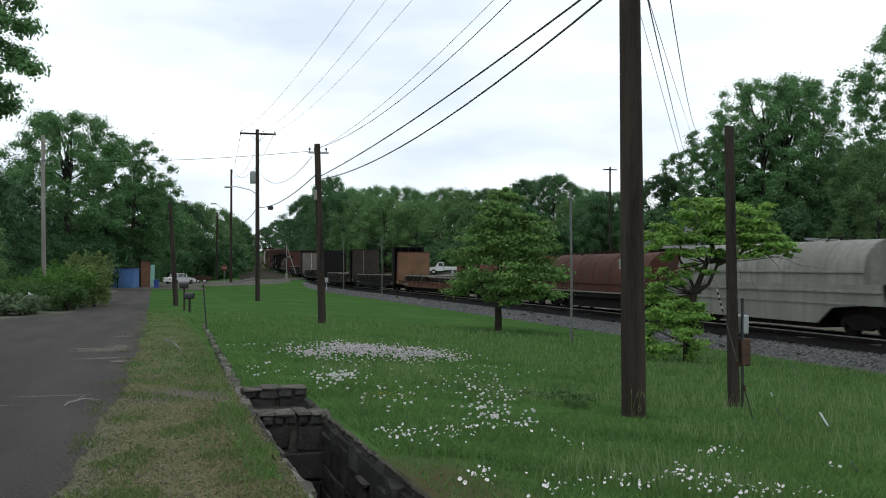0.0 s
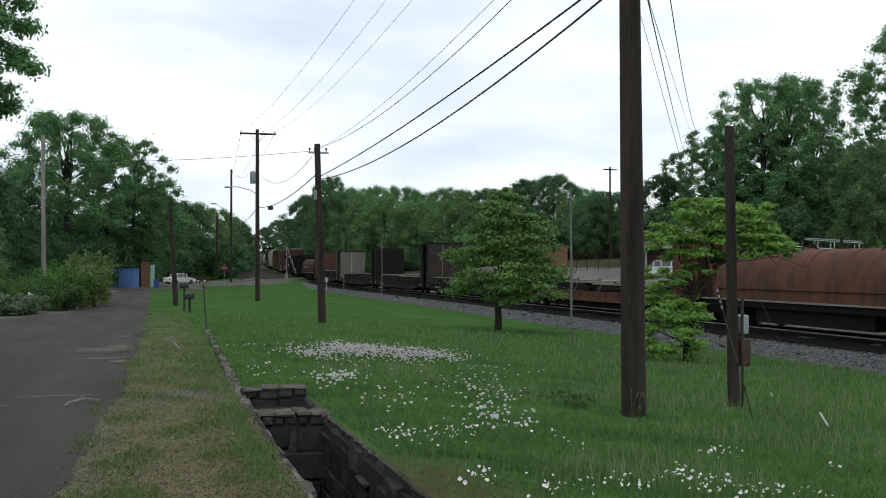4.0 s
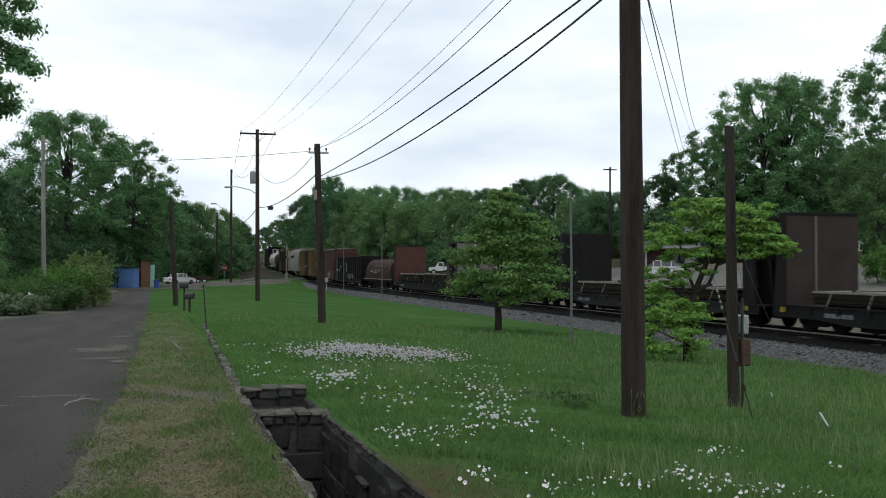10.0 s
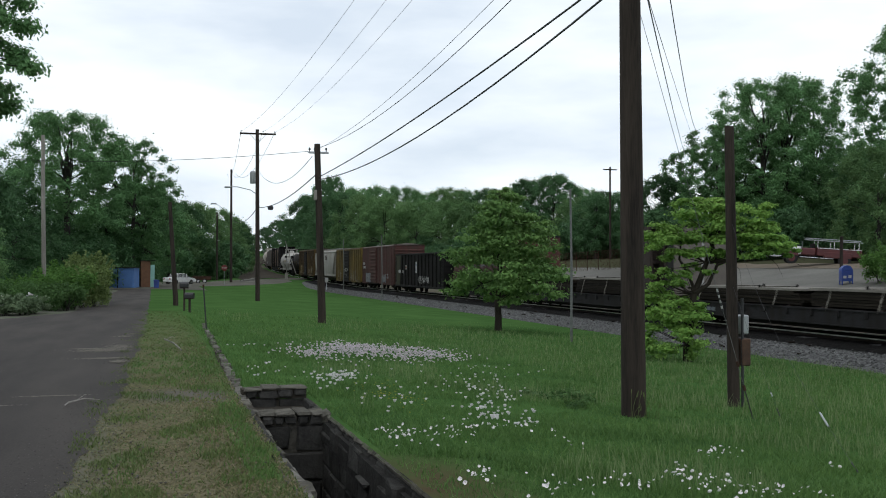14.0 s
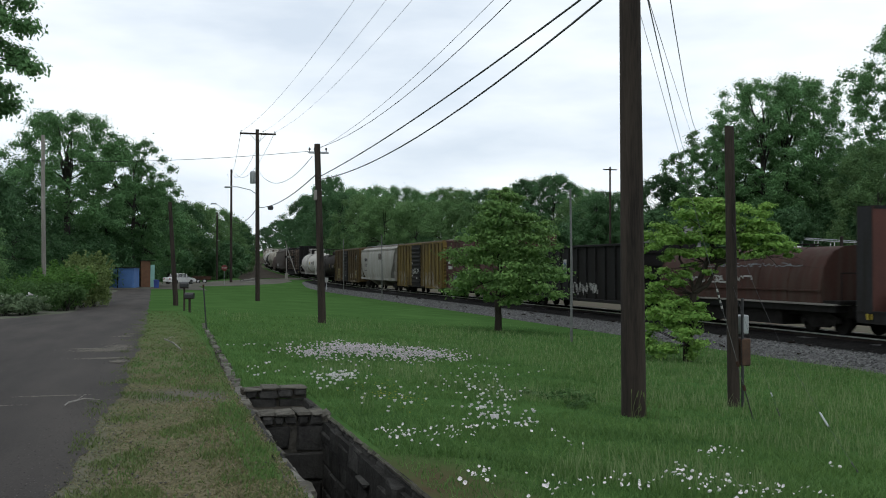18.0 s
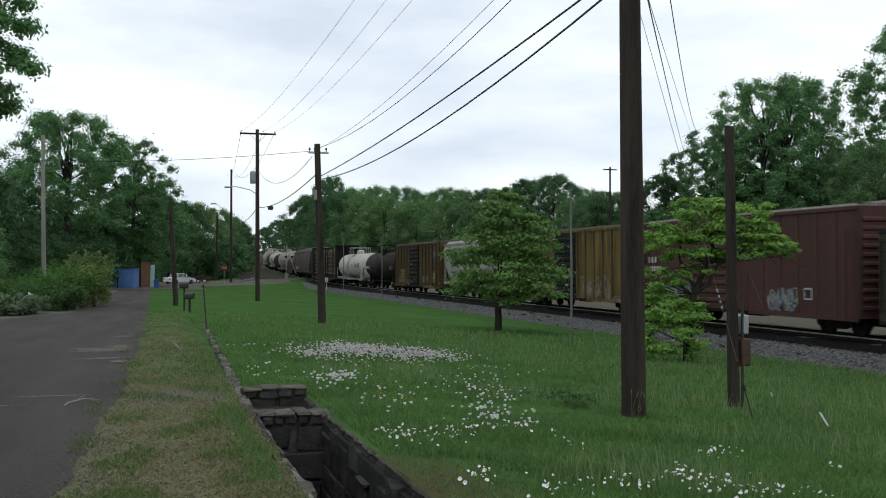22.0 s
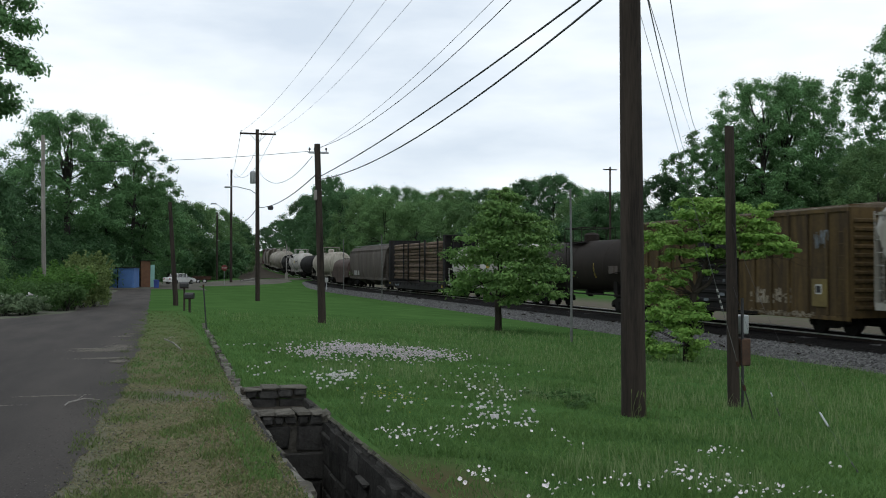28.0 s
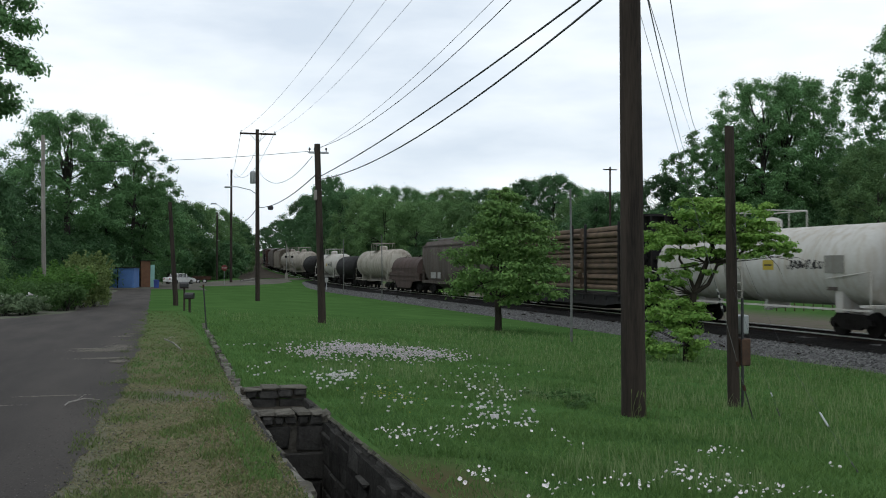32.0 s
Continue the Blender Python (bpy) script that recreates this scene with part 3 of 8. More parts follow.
shrub = bush(M_LEAF_SHRUB, 3, 2.1, 0.95, 22, "leafy bright green roadside shrub")
shrub_dark = bush(M_LEAF_BUSH, 13, 1.7, 1.05, 8, "low dark green roadside shrub")
shrub_tall = bush(M_LEAF_YELLOW, 17, 2.5, 0.8, 44, "tall yellowish shrub with loose upright sprays")
weed = bush(leaf_mat("leaf_greyish", (0.16, 0.22, 0.12), (0.07, 0.12, 0.06), 0.1), 19, 0.75, 0.6, 14, "pale grey-green weeds at the edge of the lane")


def wood(ob_rows, group):
    """Rows: master, x, y, turn, size."""
    for k, x, y, turn, size in ob_rows:
        tagged(place(trees[k], x, y, turn, size), group=group)


def spot(px, depth):
    """The plan place at a depth along the view, px to the side of its centre in units of the view's width."""
    u = px * 784 / 1840
    return (u * math.cos(TURN) + math.sin(TURN)) * depth, (math.cos(TURN) - u * math.sin(TURN)) * depth


# woods beyond the railway, at the yard and round the house
wood([(k, *spot(u, d), a, z) for k, u, d, a, z in [
    (3, -0.285, 262, 50, 1.02), (2, -0.255, 240, 90, 1.12), (2, -0.3, 320, 10, 1.5), (3, -0.25, 300, 70, 1.45), (3, -0.27, 215, 130, 1.05), (2, -0.235, 205, 20, 1.12), (4, -0.18, 180, 200, 1.05), (4, -0.13, 172, 30, 0.98),
    (0, -0.09, 210, 80, 0.95), (0, -0.04, 215, 140, 0.88), (4, 0.01, 215, 230, 1.12), (0, 0.06, 215, 300, 0.86), (2, 0.11, 205, 10, 0.97), (2, 0.19, 190, 70, 1.02), (2, 0.25, 185, 170, 1.05), (0, 0.31, 190, 40, 0.77),
    (4, 0.0, 185, 33, 0.86), (4, 0.06, 180, 77, 0.81), (2, 0.345, 150, 250, 0.69), (2, 0.405, 150, 10, 0.69), (2, 0.36, 175, 110, 0.78), (4, -0.06, 168, 120, 0.88), (4, 0.3, 170, 12, 0.75), (4, 0.13, 178, 60, 0.83), (0, -0.14, 215, 10, 1.02), (0, -0.2, 225, 40, 1.07),
]], "woods beyond the railway")
wood([(k, *spot(u, d), a, z) for k, u, d, a, z in [
    (2, 0.5, 120, 35, 0.72), (1, 0.55, 122, 75, 0.72), (1, 0.62, 116, 10, 0.84), (1, 0.68, 113, 120, 0.8), (6, 0.725, 111, 200, 1.04), (6, 0.775, 114, 80, 1.08), (6, 0.84, 116, 260, 1.06), (1, 0.62, 112, 15, 0.72),
    (2, 0.55, 118, 95, 0.55), (2, 0.66, 118, 95, 0.62), (2, 0.74, 120, 45, 0.7), (2, 0.83, 120, 310, 0.75), (2, 0.92, 118, 215, 0.75), (3, 0.9, 128, 140, 0.75),
    (4, 0.985, 84, 60, 0.72), (6, 1.08, 90, 160, 1.1), (1, 1.05, 96, 30, 1.0), (2, 0.96, 108, 10, 0.78), (4, 1.16, 84, 70, 0.9), (0, 1.3, 90, 10, 1.0), (2, 1.1, 110, 80, 0.9),
]], "trees round the house")
# trees on the road side
wood([(k, *spot(u, d), a, z) for k, u, d, a, z in [
    (5, -0.85, 110, 40, 1.0), (1, -0.78, 124, 160, 0.98), (0, -1.0, 114, 190, 0.84), (1, -0.70, 122, 150, 0.98), (6, -0.72, 126, 50, 0.84), (2, -0.97, 100, 90, 0.72), (0, -0.68, 124, 10, 0.8), (2, -1.02, 90, 170, 0.65), (2, -0.66, 165, 230, 1.05), (2, -0.76, 120, 130, 0.66), (2, -0.87, 120, 20, 0.62), (4, -0.62, 172, 75, 0.95),
    (4, -0.56, 185, 33, 1.05), (4, -0.51, 200, 140, 1.0), (2, -0.6, 178, 210, 0.98), (2, -0.475, 225, 60, 0.85), (4, -0.45, 240, 120, 0.68), (2, -0.46, 330, 0, 0.95), (4, -0.455, 190, 10, 0.45), (2, -0.37, 660, 60, 1.7), (2, -0.465, 330, 20, 0.95), (2, -0.345, 620, 20, 1.7), (2, -0.4, 680, 90, 1.4), (2, -0.315, 560, 140, 1.7),
    (4, -1.1, 47, 0, 0.38), (2, -1.15, 80, 0, 1.0), (2, -1.3, 60, 50, 1.0),
]], "trees on the road side")
# low growth that closes the woods near the ground
for k in range(46):
    u = rng.uniform(-0.3, 0.42)
    x, y = spot(u, rng.uniform(150, 178))
    if x - bend(y) > 34:
        tagged(place(thicket, x, y, rng.uniform(0, 360), rng.uniform(0.84, 1.35)), group="undergrowth")
for k in range(22):
    u = rng.uniform(0.45, 1.15)
    x, y = spot(u, rng.uniform(100, 112))
    tagged(place(thicket, x, y, rng.uniform(0, 360), rng.uniform(0.75, 1.26)), group="undergrowth")
for k in range(26):
    u = rng.uniform(-1.1, -0.485)
    x, y = spot(u, rng.uniform(165, 185) if u > -0.68 else rng.uniform(122, 132))
    tagged(place(thicket, x, y, rng.uniform(0, 360), rng.uniform(0.90, 1.50)), group="undergrowth")
for u, d, z in ((-1.03, 112, 1.3), (-0.96, 108, 1.45), (-0.9, 114, 1.5), (-0.86, 106, 1.25), (-0.81, 112, 1.35), (-0.77, 116, 1.3)):
    tagged(place(thicket, *spot(u, d), 140 * u, z), group="undergrowth")
thicket.matrix_basis = pose(*spot(0.9, 121), 2.6)
for t in trees:
    t.matrix_basis = pose(*spot(1.5, 120 + 14 * trees.index(t)), 3.0)

# shrubs along the lane
for k, u, d, z in [(1, -0.985, 46, 0.7), (1, -0.93, 47, 0.74), (1, -0.955, 50, 0.78), (1, -0.885, 46, 0.74), (0, -0.87, 49, 0.8), (0, -0.835, 47, 0.86), (1, -0.85, 45.5, 0.75), (2, -0.812, 49.5, 0.77), (2, -0.785, 50.5, 0.74), (0, -1.0, 50, 0.64), (1, -1.04, 45, 0.9), (0, -0.915, 53, 0.68), (3, -0.985, 40, 0.95), (3, -0.955, 41, 1.0), (3, -0.92, 42.5, 0.7)]:
    x, y = spot(u, d)
    tagged(place((shrub, shrub_dark, shrub_tall, weed)[k], x, y, rng.uniform(0, 360), z), group="shrubs along the lane")
shrub.matrix_basis = pose(*spot(-0.87, 54), -0.4)
shrub_dark.matrix_basis = pose(*spot(-0.93, 54), -0.4)
shrub_tall.matrix_basis = pose(*spot(-0.8, 53), -0.4)
weed.matrix_basis = pose(*spot(-1.02, 41), -0.3)

M_TWIG = mat("dark_dogwood_bark", (0.055, 0.047, 0.038), (0.022, 0.019, 0.016), 0.95, scale=5, fine=30, bump=0.7, streak=3, spec=0.05)
# two dogwoods on the lawn, their leaves in flat tiers
def tiered(name, x, y, turn, trunk, boughs, tiers, leaf, seed, label, material=M_LEAF_LIGHT):
    """trunk, boughs: bent tubes (points, first radius); tiers: (x, z, half width, thickness, clumps, leaves a clump), x across the tree."""
    r = np.random.RandomState(seed)
    t = root(name, pose(x, y, ground_z(x, y), 0, 0, turn), label, "tree", "dogwoods on the lawn")
    part("trunk", Mesh().path(trunk[0], [trunk[1] * (1.25 - 0.9 * i / (len(trunk[0]) - 1)) for i in range(len(trunk[0]))], 9), M_TWIG, t, smooth=True)
    for pts, rad in boughs:
        part("limb", Mesh().path(pts, [rad * (1 - 0.8 * i / (len(pts) - 1)) for i in range(len(pts))], 6), M_TWIG, t, smooth=True)
    for cx, cz, wide, thick, clumps, count in tiers:
        pts = []
        for k in range(clumps):
            a, q = r.uniform(0, 6.3), wide * r.uniform(0.1, 1.0) ** 0.6
            c = (cx + q * math.cos(a), q * math.sin(a) * 0.85, cz + r.uniform(-0.85, 0.7) * thick - 0.16 * (q / wide) ** 2 * wide)
            size = min(0.62, wide * r.uniform(0.2, 0.38))
            pts.append(blob(r, c, (size * 1.25, size * 1.25, size * 0.42), int(2.1 * count * r.uniform(0.6, 1.3))))
            if k % 3 == 0:
                near = min(trunk[0], key=lambda p: abs(p[2] - cz + 0.35))
                part("twig", Mesh().path([near, ((near[0] + c[0]) / 2, c[1] / 2, (near[2] + c[2]) / 2 - 0.04), c], [0.02, 0.012, 0.005], 5), M_TWIG, t)
        part("leaf_tier", leaves(np.concatenate(pts), leaf, seed + int(cz * 10), 0.9), material, t)
    return t


tiered("dogwood_tree", 13.76, 40.96, -18.5, ([(0, 0, -0.2), (0.02, 0, 0.6), (-0.02, 0, 1.2), (0.1, 0.05, 2.2), (0.05, 0, 3.4), (0.15, 0, 4.6), (0.1, 0, 5.7)], 0.13),
       [([(0, 0, 1.2), (-0.7, 0.2, 2.0), (-1.7, 0.1, 2.9)], 0.06), ([(0, 0, 1.3), (0.9, -0.2, 1.9), (2.4, 0.1, 2.2)], 0.06), ([(0.1, 0, 2.2), (0.9, 0.3, 3.2), (1.8, 0, 4.2)], 0.05)],
       [(0.5, 1.65, 1.5, 0.35, 16, 90), (0.45, 2.2, 2.5, 0.4, 30, 100), (0.4, 2.8, 2.4, 0.4, 28, 100), (0.35, 3.35, 2.25, 0.4, 26, 100), (0.35, 3.95, 2.0, 0.4, 24, 95),
        (0.3, 4.5, 1.7, 0.4, 20, 95), (0.35, 5.05, 1.35, 0.35, 16, 90), (0.35, 5.5, 1.0, 0.3, 12, 80), (0.3, 5.8, 0.6, 0.25, 7, 70)], 0.074, 61, "small dogwood with tiered bright green leaves on the lawn", M_LEAF_DOGWOOD)
tiered("dogwood_tree", 14.61, 26.65, -28.7, ([(0, 0, -0.2), (0.02, 0, 0.5), (0.1, 0, 1.2), (0.2, 0.05, 1.9), (0.55, 0, 2.8), (0.8, 0, 3.6), (0.7, 0, 4.3)], 0.11),
       [([(0.25, 0, 1.95), (0.6, -0.1, 2.2), (0.85, 0, 2.75), (1.4, 0.05, 2.95), (1.7, 0, 3.4), (2.5, 0.1, 3.5)], 0.065), ([(0.22, 0, 2.0), (0.05, 0.1, 2.5), (-0.2, 0.05, 2.9), (-0.15, 0, 3.4), (-0.7, 0, 3.75)], 0.055), ([(0.85, 0, 2.75), (0.75, 0.1, 3.3), (1.0, 0, 3.9)], 0.035), ([(0.1, 0, 0.9), (-0.4, 0, 1.6), (-0.9, 0.1, 2.2)], 0.035),
        ([(1.7, 0, 3.35), (2.2, -0.1, 3.0), (2.7, -0.1, 2.9), (3.1, 0, 2.72), (3.55, 0, 2.66)], 0.013), ([(2.2, -0.1, 3.0), (2.45, -0.15, 2.75), (2.6, -0.1, 2.42)], 0.009), ([(2.7, -0.1, 2.9), (3.0, 0, 2.95), (3.25, 0, 2.84)], 0.008), ([(1.2, 0, 2.9), (1.45, -0.2, 2.6), (1.5, -0.2, 2.1)], 0.009)],
       [(0.15, 4.55, 0.7, 0.2, 9, 100), (0.75, 4.5, 0.8, 0.2, 9, 100), (2.5, 3.15, 0.5, 0.25, 7, 90), (-0.25, 3.75, 0.95, 0.3, 11, 100), (0.6, 4.15, 1.15, 0.35, 14, 110), (1.4, 4.35, 0.9, 0.25, 9, 100), (1.5, 3.75, 0.95, 0.35, 12, 110), (2.05, 3.7, 0.75, 0.4, 12, 110), (2.25, 3.35, 0.65, 0.4, 9, 110), (1.8, 4.05, 0.7, 0.3, 8, 100), (1.9, 3.2, 0.7, 0.2, 6, 80),
        (-0.5, 3.45, 0.85, 0.3, 9, 100), (0.5, 3.7, 1.1, 0.3, 12, 100), (-0.4, 3.0, 0.6, 0.4, 9, 100), (0.3, 2.65, 0.5, 0.35, 6, 90), (0.75, 3.15, 0.75, 0.35, 9, 90), (-0.6, 2.5, 0.7, 0.35, 10, 110), (-0.65, 2.05, 0.75, 0.45, 13, 120), (-0.5, 1.6, 0.8, 0.45, 14, 120), (-0.3, 1.2, 0.95, 0.5, 16, 110), (-0.45, 0.8, 0.9, 0.45, 15, 100), (-0.5, 0.45, 0.7, 0.35, 8, 70), (0.1, 1.6, 0.6, 0.4, 9, 100)], 0.052, 74, "leaning dogwood with open tiers of bright green leaves")

# the limb of an oak that hangs in from beside the lane
oak = root("oak_tree", pose(-5.6, 14.0, -0.1), "old oak whose leafy limbs hang over the lane", "tree")
part("trunk", Mesh().path([(0, 0, -0.3), (0.05, 0, 2), (-0.1, 0.1, 4), (0.2, 0, 7), (0, 0, 10)], [0.45, 0.36, 0.32, 0.25, 0.08], 10), M_BARK, oak, smooth=True)
orr = np.random.RandomState(8)
cl = []
for k in range(52):
    c = np.array([orr.uniform(-3.0, 3.75), orr.uniform(-1.5, 1.5), orr.uniform(3.9, 8.5)])
    if c[0] > 3.1:
        c[2] = min(5.6, max(4.15, c[2]))
    cl.append(blob(orr, c, (0.42, 0.42, 0.3), 240))
    part("limb", Mesh().path([(0, 0, max(2.9, c[2] - 1.4)), c * [0.5, 0.5, 1] - [0, 0, 0.3], c], [0.07, 0.04, 0.01], 5), M_BARK, oak)
for k in range(44):
    h = (k + 0.5) / 44
    c = np.array([orr.uniform(3.1, 3.66 + 0.52 * abs(math.sin(9 * h - 0.7))), orr.uniform(-0.5, 0.6), 3.72 + 1.95 * h])
    cl.append(blob(orr, c, (0.26, 0.26, 0.14), 340))
    part("limb", Mesh().path([(1.2, 0, c[2] + 0.3), (2.6, c[1] * 0.5, c[2] + 0.15), c], [0.04, 0.02, 0.006], 5), M_BARK, oak)
part("crown", leaves(np.concatenate(cl), 0.031, 10), M_LEAF_MID, oak)

# ---- poles, wires ----
def pole(x, y, height, r0, r1, material=M_POLE, lean=(0, 0), label="tall dark creosoted wooden utility pole", name="utility_pole"):
    z = ground_z(x, y)
    p = root(name, pose(x, y, z), label, "utility pole", "utility poles")
    m = Mesh().path([(0, 0, -0.4), (0, 0, 0.3), (lean[0] * 0.5, lean[1] * 0.5, height * 0.5), (lean[0], lean[1], height)], [r0 * 1.04, r0, (r0 + r1) / 2, r1], 14)
    part("shaft", m, material, p, smooth=True)
    return p, Vector((x, y, z))


def insulator(parent, x, y, z):
    part("insulator", Mesh().path([(x, y, z), (x, y, z + 0.06), (x, y, z + 0.07), (x, y, z + 0.15)], [0.02, 0.02, 0.05, 0.03], 7), M_WIRE, parent, smooth=True)


wires = []


def wire(a, b, sag, r=0.012, label="dark overhead power wire strung between poles"):
    a, b = Vector(a), Vector(b)
    pts = [a.lerp(b, i / 14) - Vector((0, 0, sag * 4 * (i / 14) * (1 - i / 14))) for i in range(15)]
    w = part("overhead_wire", Mesh().path(pts, [r] * 15, 5), M_WIRE, smooth=True)
    tagged(w, label, "wire", "overhead wires")
    return w


M_PIPE = mat("grey_pipe", (0.16, 0.165, 0.16), (0.09, 0.095, 0.09), 0.5, 0.3, scale=4, fine=20)
near_pole, b1 = pole(6.56, 13.5, 10.4, 0.175, 0.13, lean=(-0.07, 0.0), label="stout dark wooden utility pole on the lawn")
mid_pole, b2 = pole(6.34, 40.42, 7.0, 0.155, 0.115, lean=(-0.2, 0.0), label="dark wooden pole with drooping service cables")
arm_pole, b3 = pole(7.0, 73.48, 12.0, 0.16, 0.12, lean=(-0.05, 0.0), label="tall wooden pole with crossarm and transformer")
M_ARM = M_POLE
for p, h, w in ((arm_pole, 11.7, 1.25), (near_pole, 10.0, 1.2)):
    part("crossarm", Mesh().box(-w, w, -0.05, 0.05, h - 0.06, h + 0.06, 0.01), M_ARM, p)
    for s in (-1, 1):
        part("brace", Mesh().tube((s * 0.55, 0.06, h - 0.04), (0, 0.14, h - 0.62), 0.018, n=5), M_GALV, p)
        insulator(p, s * (w - 0.08), 0, h + 0.06)
    insulator(p, 0.35, 0, h + 0.06)
part("transformer", Mesh().path([(-0.36, 0, 8.2), (-0.36, 0, 8.25), (-0.36, 0, 9.0), (-0.36, 0, 9.1)], [0.16, 0.19, 0.19, 0.1], 12), M_GALV, arm_pole, "grey metal transformer can", smooth=True)
part("lamp_arm", Mesh().path([(0, 0, 7.4), (-0.5, 0, 7.75), (-1.4, 0, 7.95), (-1.9, 0, 7.95)], [0.03] * 4, 6), M_GALV, arm_pole, "curved steel street light arm")
part("lamp_head", Mesh().box(-2.3, -1.85, -0.12, 0.12, 7.86, 7.98, 0.04), M_GALV, arm_pole)
part("meter_box", Mesh().box(-0.32, -0.14, -0.1, 0.1, 4.8, 5.2, 0.02), M_POLE_GREY, mid_pole, "pale box on the pole")
part("bracket", Mesh().box(-0.55, 0.25, -0.03, 0.03, 6.62, 6.7, 0.01), M_GALV, mid_pole)
for s in (-0.5, -0.3, 0.15):
    insulator(mid_pole, s, 0, 6.7)
for dx, ox in ((-1.17, -1.12), (0.35, -0.45), (1.17, 0.25)):
    wire(b3 + Vector((dx, 0, 11.85)), b1 + Vector((ox, 0, 10.15)), 0.9, 0.006)
for za, zb, r, sg in ((5.7, 6.4, 0.018, 0.2), (5.6, 6.2, 0.018, 0.55), (6.8, 7.9, 0.006, 0.45), (6.85, 7.6, 0.009, 0.62)):
    wire(b2 + Vector((-0.15, 0, za)), b1 + Vector((-0.12, 0, zb)), sg, r)
wire(b2 + Vector((-0.3, 0, 5.75)), b3 + Vector((0.1, 0, 6.55)), 0.35, 0.025)
wire(b2 + Vector((-0.4, 0, 6.5)), b3 + Vector((0.1, 0, 9.0)), 0.9, 0.014)
tagged(part("cable_splice_box", Mesh().box(-0.16, 0.16, -0.1, 0.1, -0.12, 0.12, 0.04).move(pose(6.65, 62, 5.05)), M_WIRE), "black splice closure hanging on the cable", "splice box")
wire(b2 + Vector((-0.55, 0, 6.7)), (-14, 62, 8.1), 0.6, 0.01)

yard_pole, b5 = pole(10.79, 153.2, 16.4, 0.2, 0.14, label="tall wooden pole by the crossing")
pole(9.89, 172.28, 11.0, 0.16, 0.12, label="dark wooden pole before the trees")
part("lamp_arm", Mesh().path([(0, 0, 9.5), (-1, 0, 10.6), (-2.2, 0, 11.4)], [0.04] * 3, 6), M_GALV, yard_pole)
part("lamp_head", Mesh().box(-2.9, -2.1, -0.2, 0.2, 11.3, 11.5, 0.06), M_GALV, yard_pole)
for dx, ox in ((-1.17, -0.6), (0.35, 0.0), (1.17, 0.6)):
    wire(b3 + Vector((dx, 0, 11.85)), b5 + Vector((ox, 0, 15.8)), 1.6, 0.014)
wire(b3 + Vector((0, 0, 6.55)), b5 + Vector((0, 0, 9.5)), 1.0, 0.025)
pole(*spot(-0.9, 50), 8.3, 0.11, 0.085, M_POLE_GREY, (-0.1, 0), "weathered grey wooden pole behind the shrubs")
pole(1.08, 54.45, 5.25, 0.13, 0.09, M_POLE, (-0.3, 0), "leaning dark wooden pole beside the lane")
back_pole, b8 = pole(*spot(0.3776, 145), 12.9, 0.16, 0.12, M_POLE, label="distant wooden pole with a short crossarm")
part("crossarm", Mesh().box(-1.0, 1.0, -0.06, 0.06, 12.45, 12.6), M_POLE, back_pole)
service_pole, b4 = pole(9.26, 15.33, 4.65, 0.1, 0.075, M_POLE, (-0.06, 0.0), "short dark service pole with meter boxes")
M_BOXRUST = mat("rusted_box", (0.09, 0.049, 0.03), (0.042, 0.025, 0.018), 0.85, scale=5, fine=30)
part("meter_box", Mesh().box(0.1, 0.24, -0.1, 0.08, 1.2, 1.52, 0.02), M_GALV, service_pole, "grey metal meter box")
part("fuse_box", Mesh().box(0.1, 0.26, -0.12, 0.1, 0.68, 1.13, 0.02), M_BOXRUST, service_pole, "rust brown metal fuse box")
part("conduit", Mesh().tube((0.12, -0.08, 0.0), (0.12, -0.08, 1.8), 0.025, n=8), M_WIRE, service_pole)
for (x, y), top, slack, lab in (((9.03, 13.62), 2.1, 0.05, "thin steel guy wire with a rusty stake"), ((7.0, 9.18), 3.1, 0.42, "slack steel guy wire with a pale guard")):
    foot, head = Vector((x, y, ground_z(x, y))), Vector((9.22, 15.33, b4.z + top))
    line = [foot.lerp(head, i / 12) - Vector((0, 0, slack * 4 * (i / 12) * (1 - i / 12) * (0.6 + 0.4 * i / 12))) for i in range(13)]
    g = root("guy_wire", label=lab, category="wire", group="guy wires")
    part("strand", Mesh().path(line, [0.002] * 13, 5), M_WIRE, g)
    part("stake", Mesh().tube(foot + (foot - line[1]) * 0.1, line[1] if slack < 0.2 else line[0].lerp(line[1], 0.5), 0.009, n=6), M_WIRE, g)
    part("clamp", Mesh().tube(line[2], line[2].lerp(line[3], 0.3 if slack < 0.2 else 0.6), 0.012, n=6), M_GALV, g)
guy = root("guy_wire", label="tight steel guy wire with a striped guard", category="wire", group="guy wires")
foot, head = Vector((8.58, 13.64, ground_z(8.58, 13.64) - 0.05)), Vector((6.5, 13.5, 5.8))
part("strand", Mesh().tube(foot, head, 0.004, n=5), M_PIPE, guy)
part("stake", Mesh().tube(foot, foot.lerp(head, 0.09), 0.009, n=6), M_WIRE, guy)
for k in (0.075, 0.13):
    part("clamp", Mesh().tube(foot.lerp(head, k), foot.lerp(head, k + 0.012), 0.022, n=6), M_RUST, guy)
for k in range(8):
    a = 0.255 + 0.0062 * k
    part("guard_band", Mesh().tube(foot.lerp(head, a), foot.lerp(head, a + 0.0062), 0.015, n=7), M_LETTER if k % 2 else M_WIRE, guy)
# wires from the near pole back over the railway
wire(b1 + Vector((-0.05, 0, 7.15)), (46.8, 85.4, 11.6), 0.35, 0.014)
wire(b1 + Vector((-0.05, 0, 6.85)), (47.6, 85.2, 12.9), 0.2, 0.008)
wire(b1 + Vector((0.1, 0.1, 9.4)), (47.9, 85.1, 14.0), 1.6, 0.016)

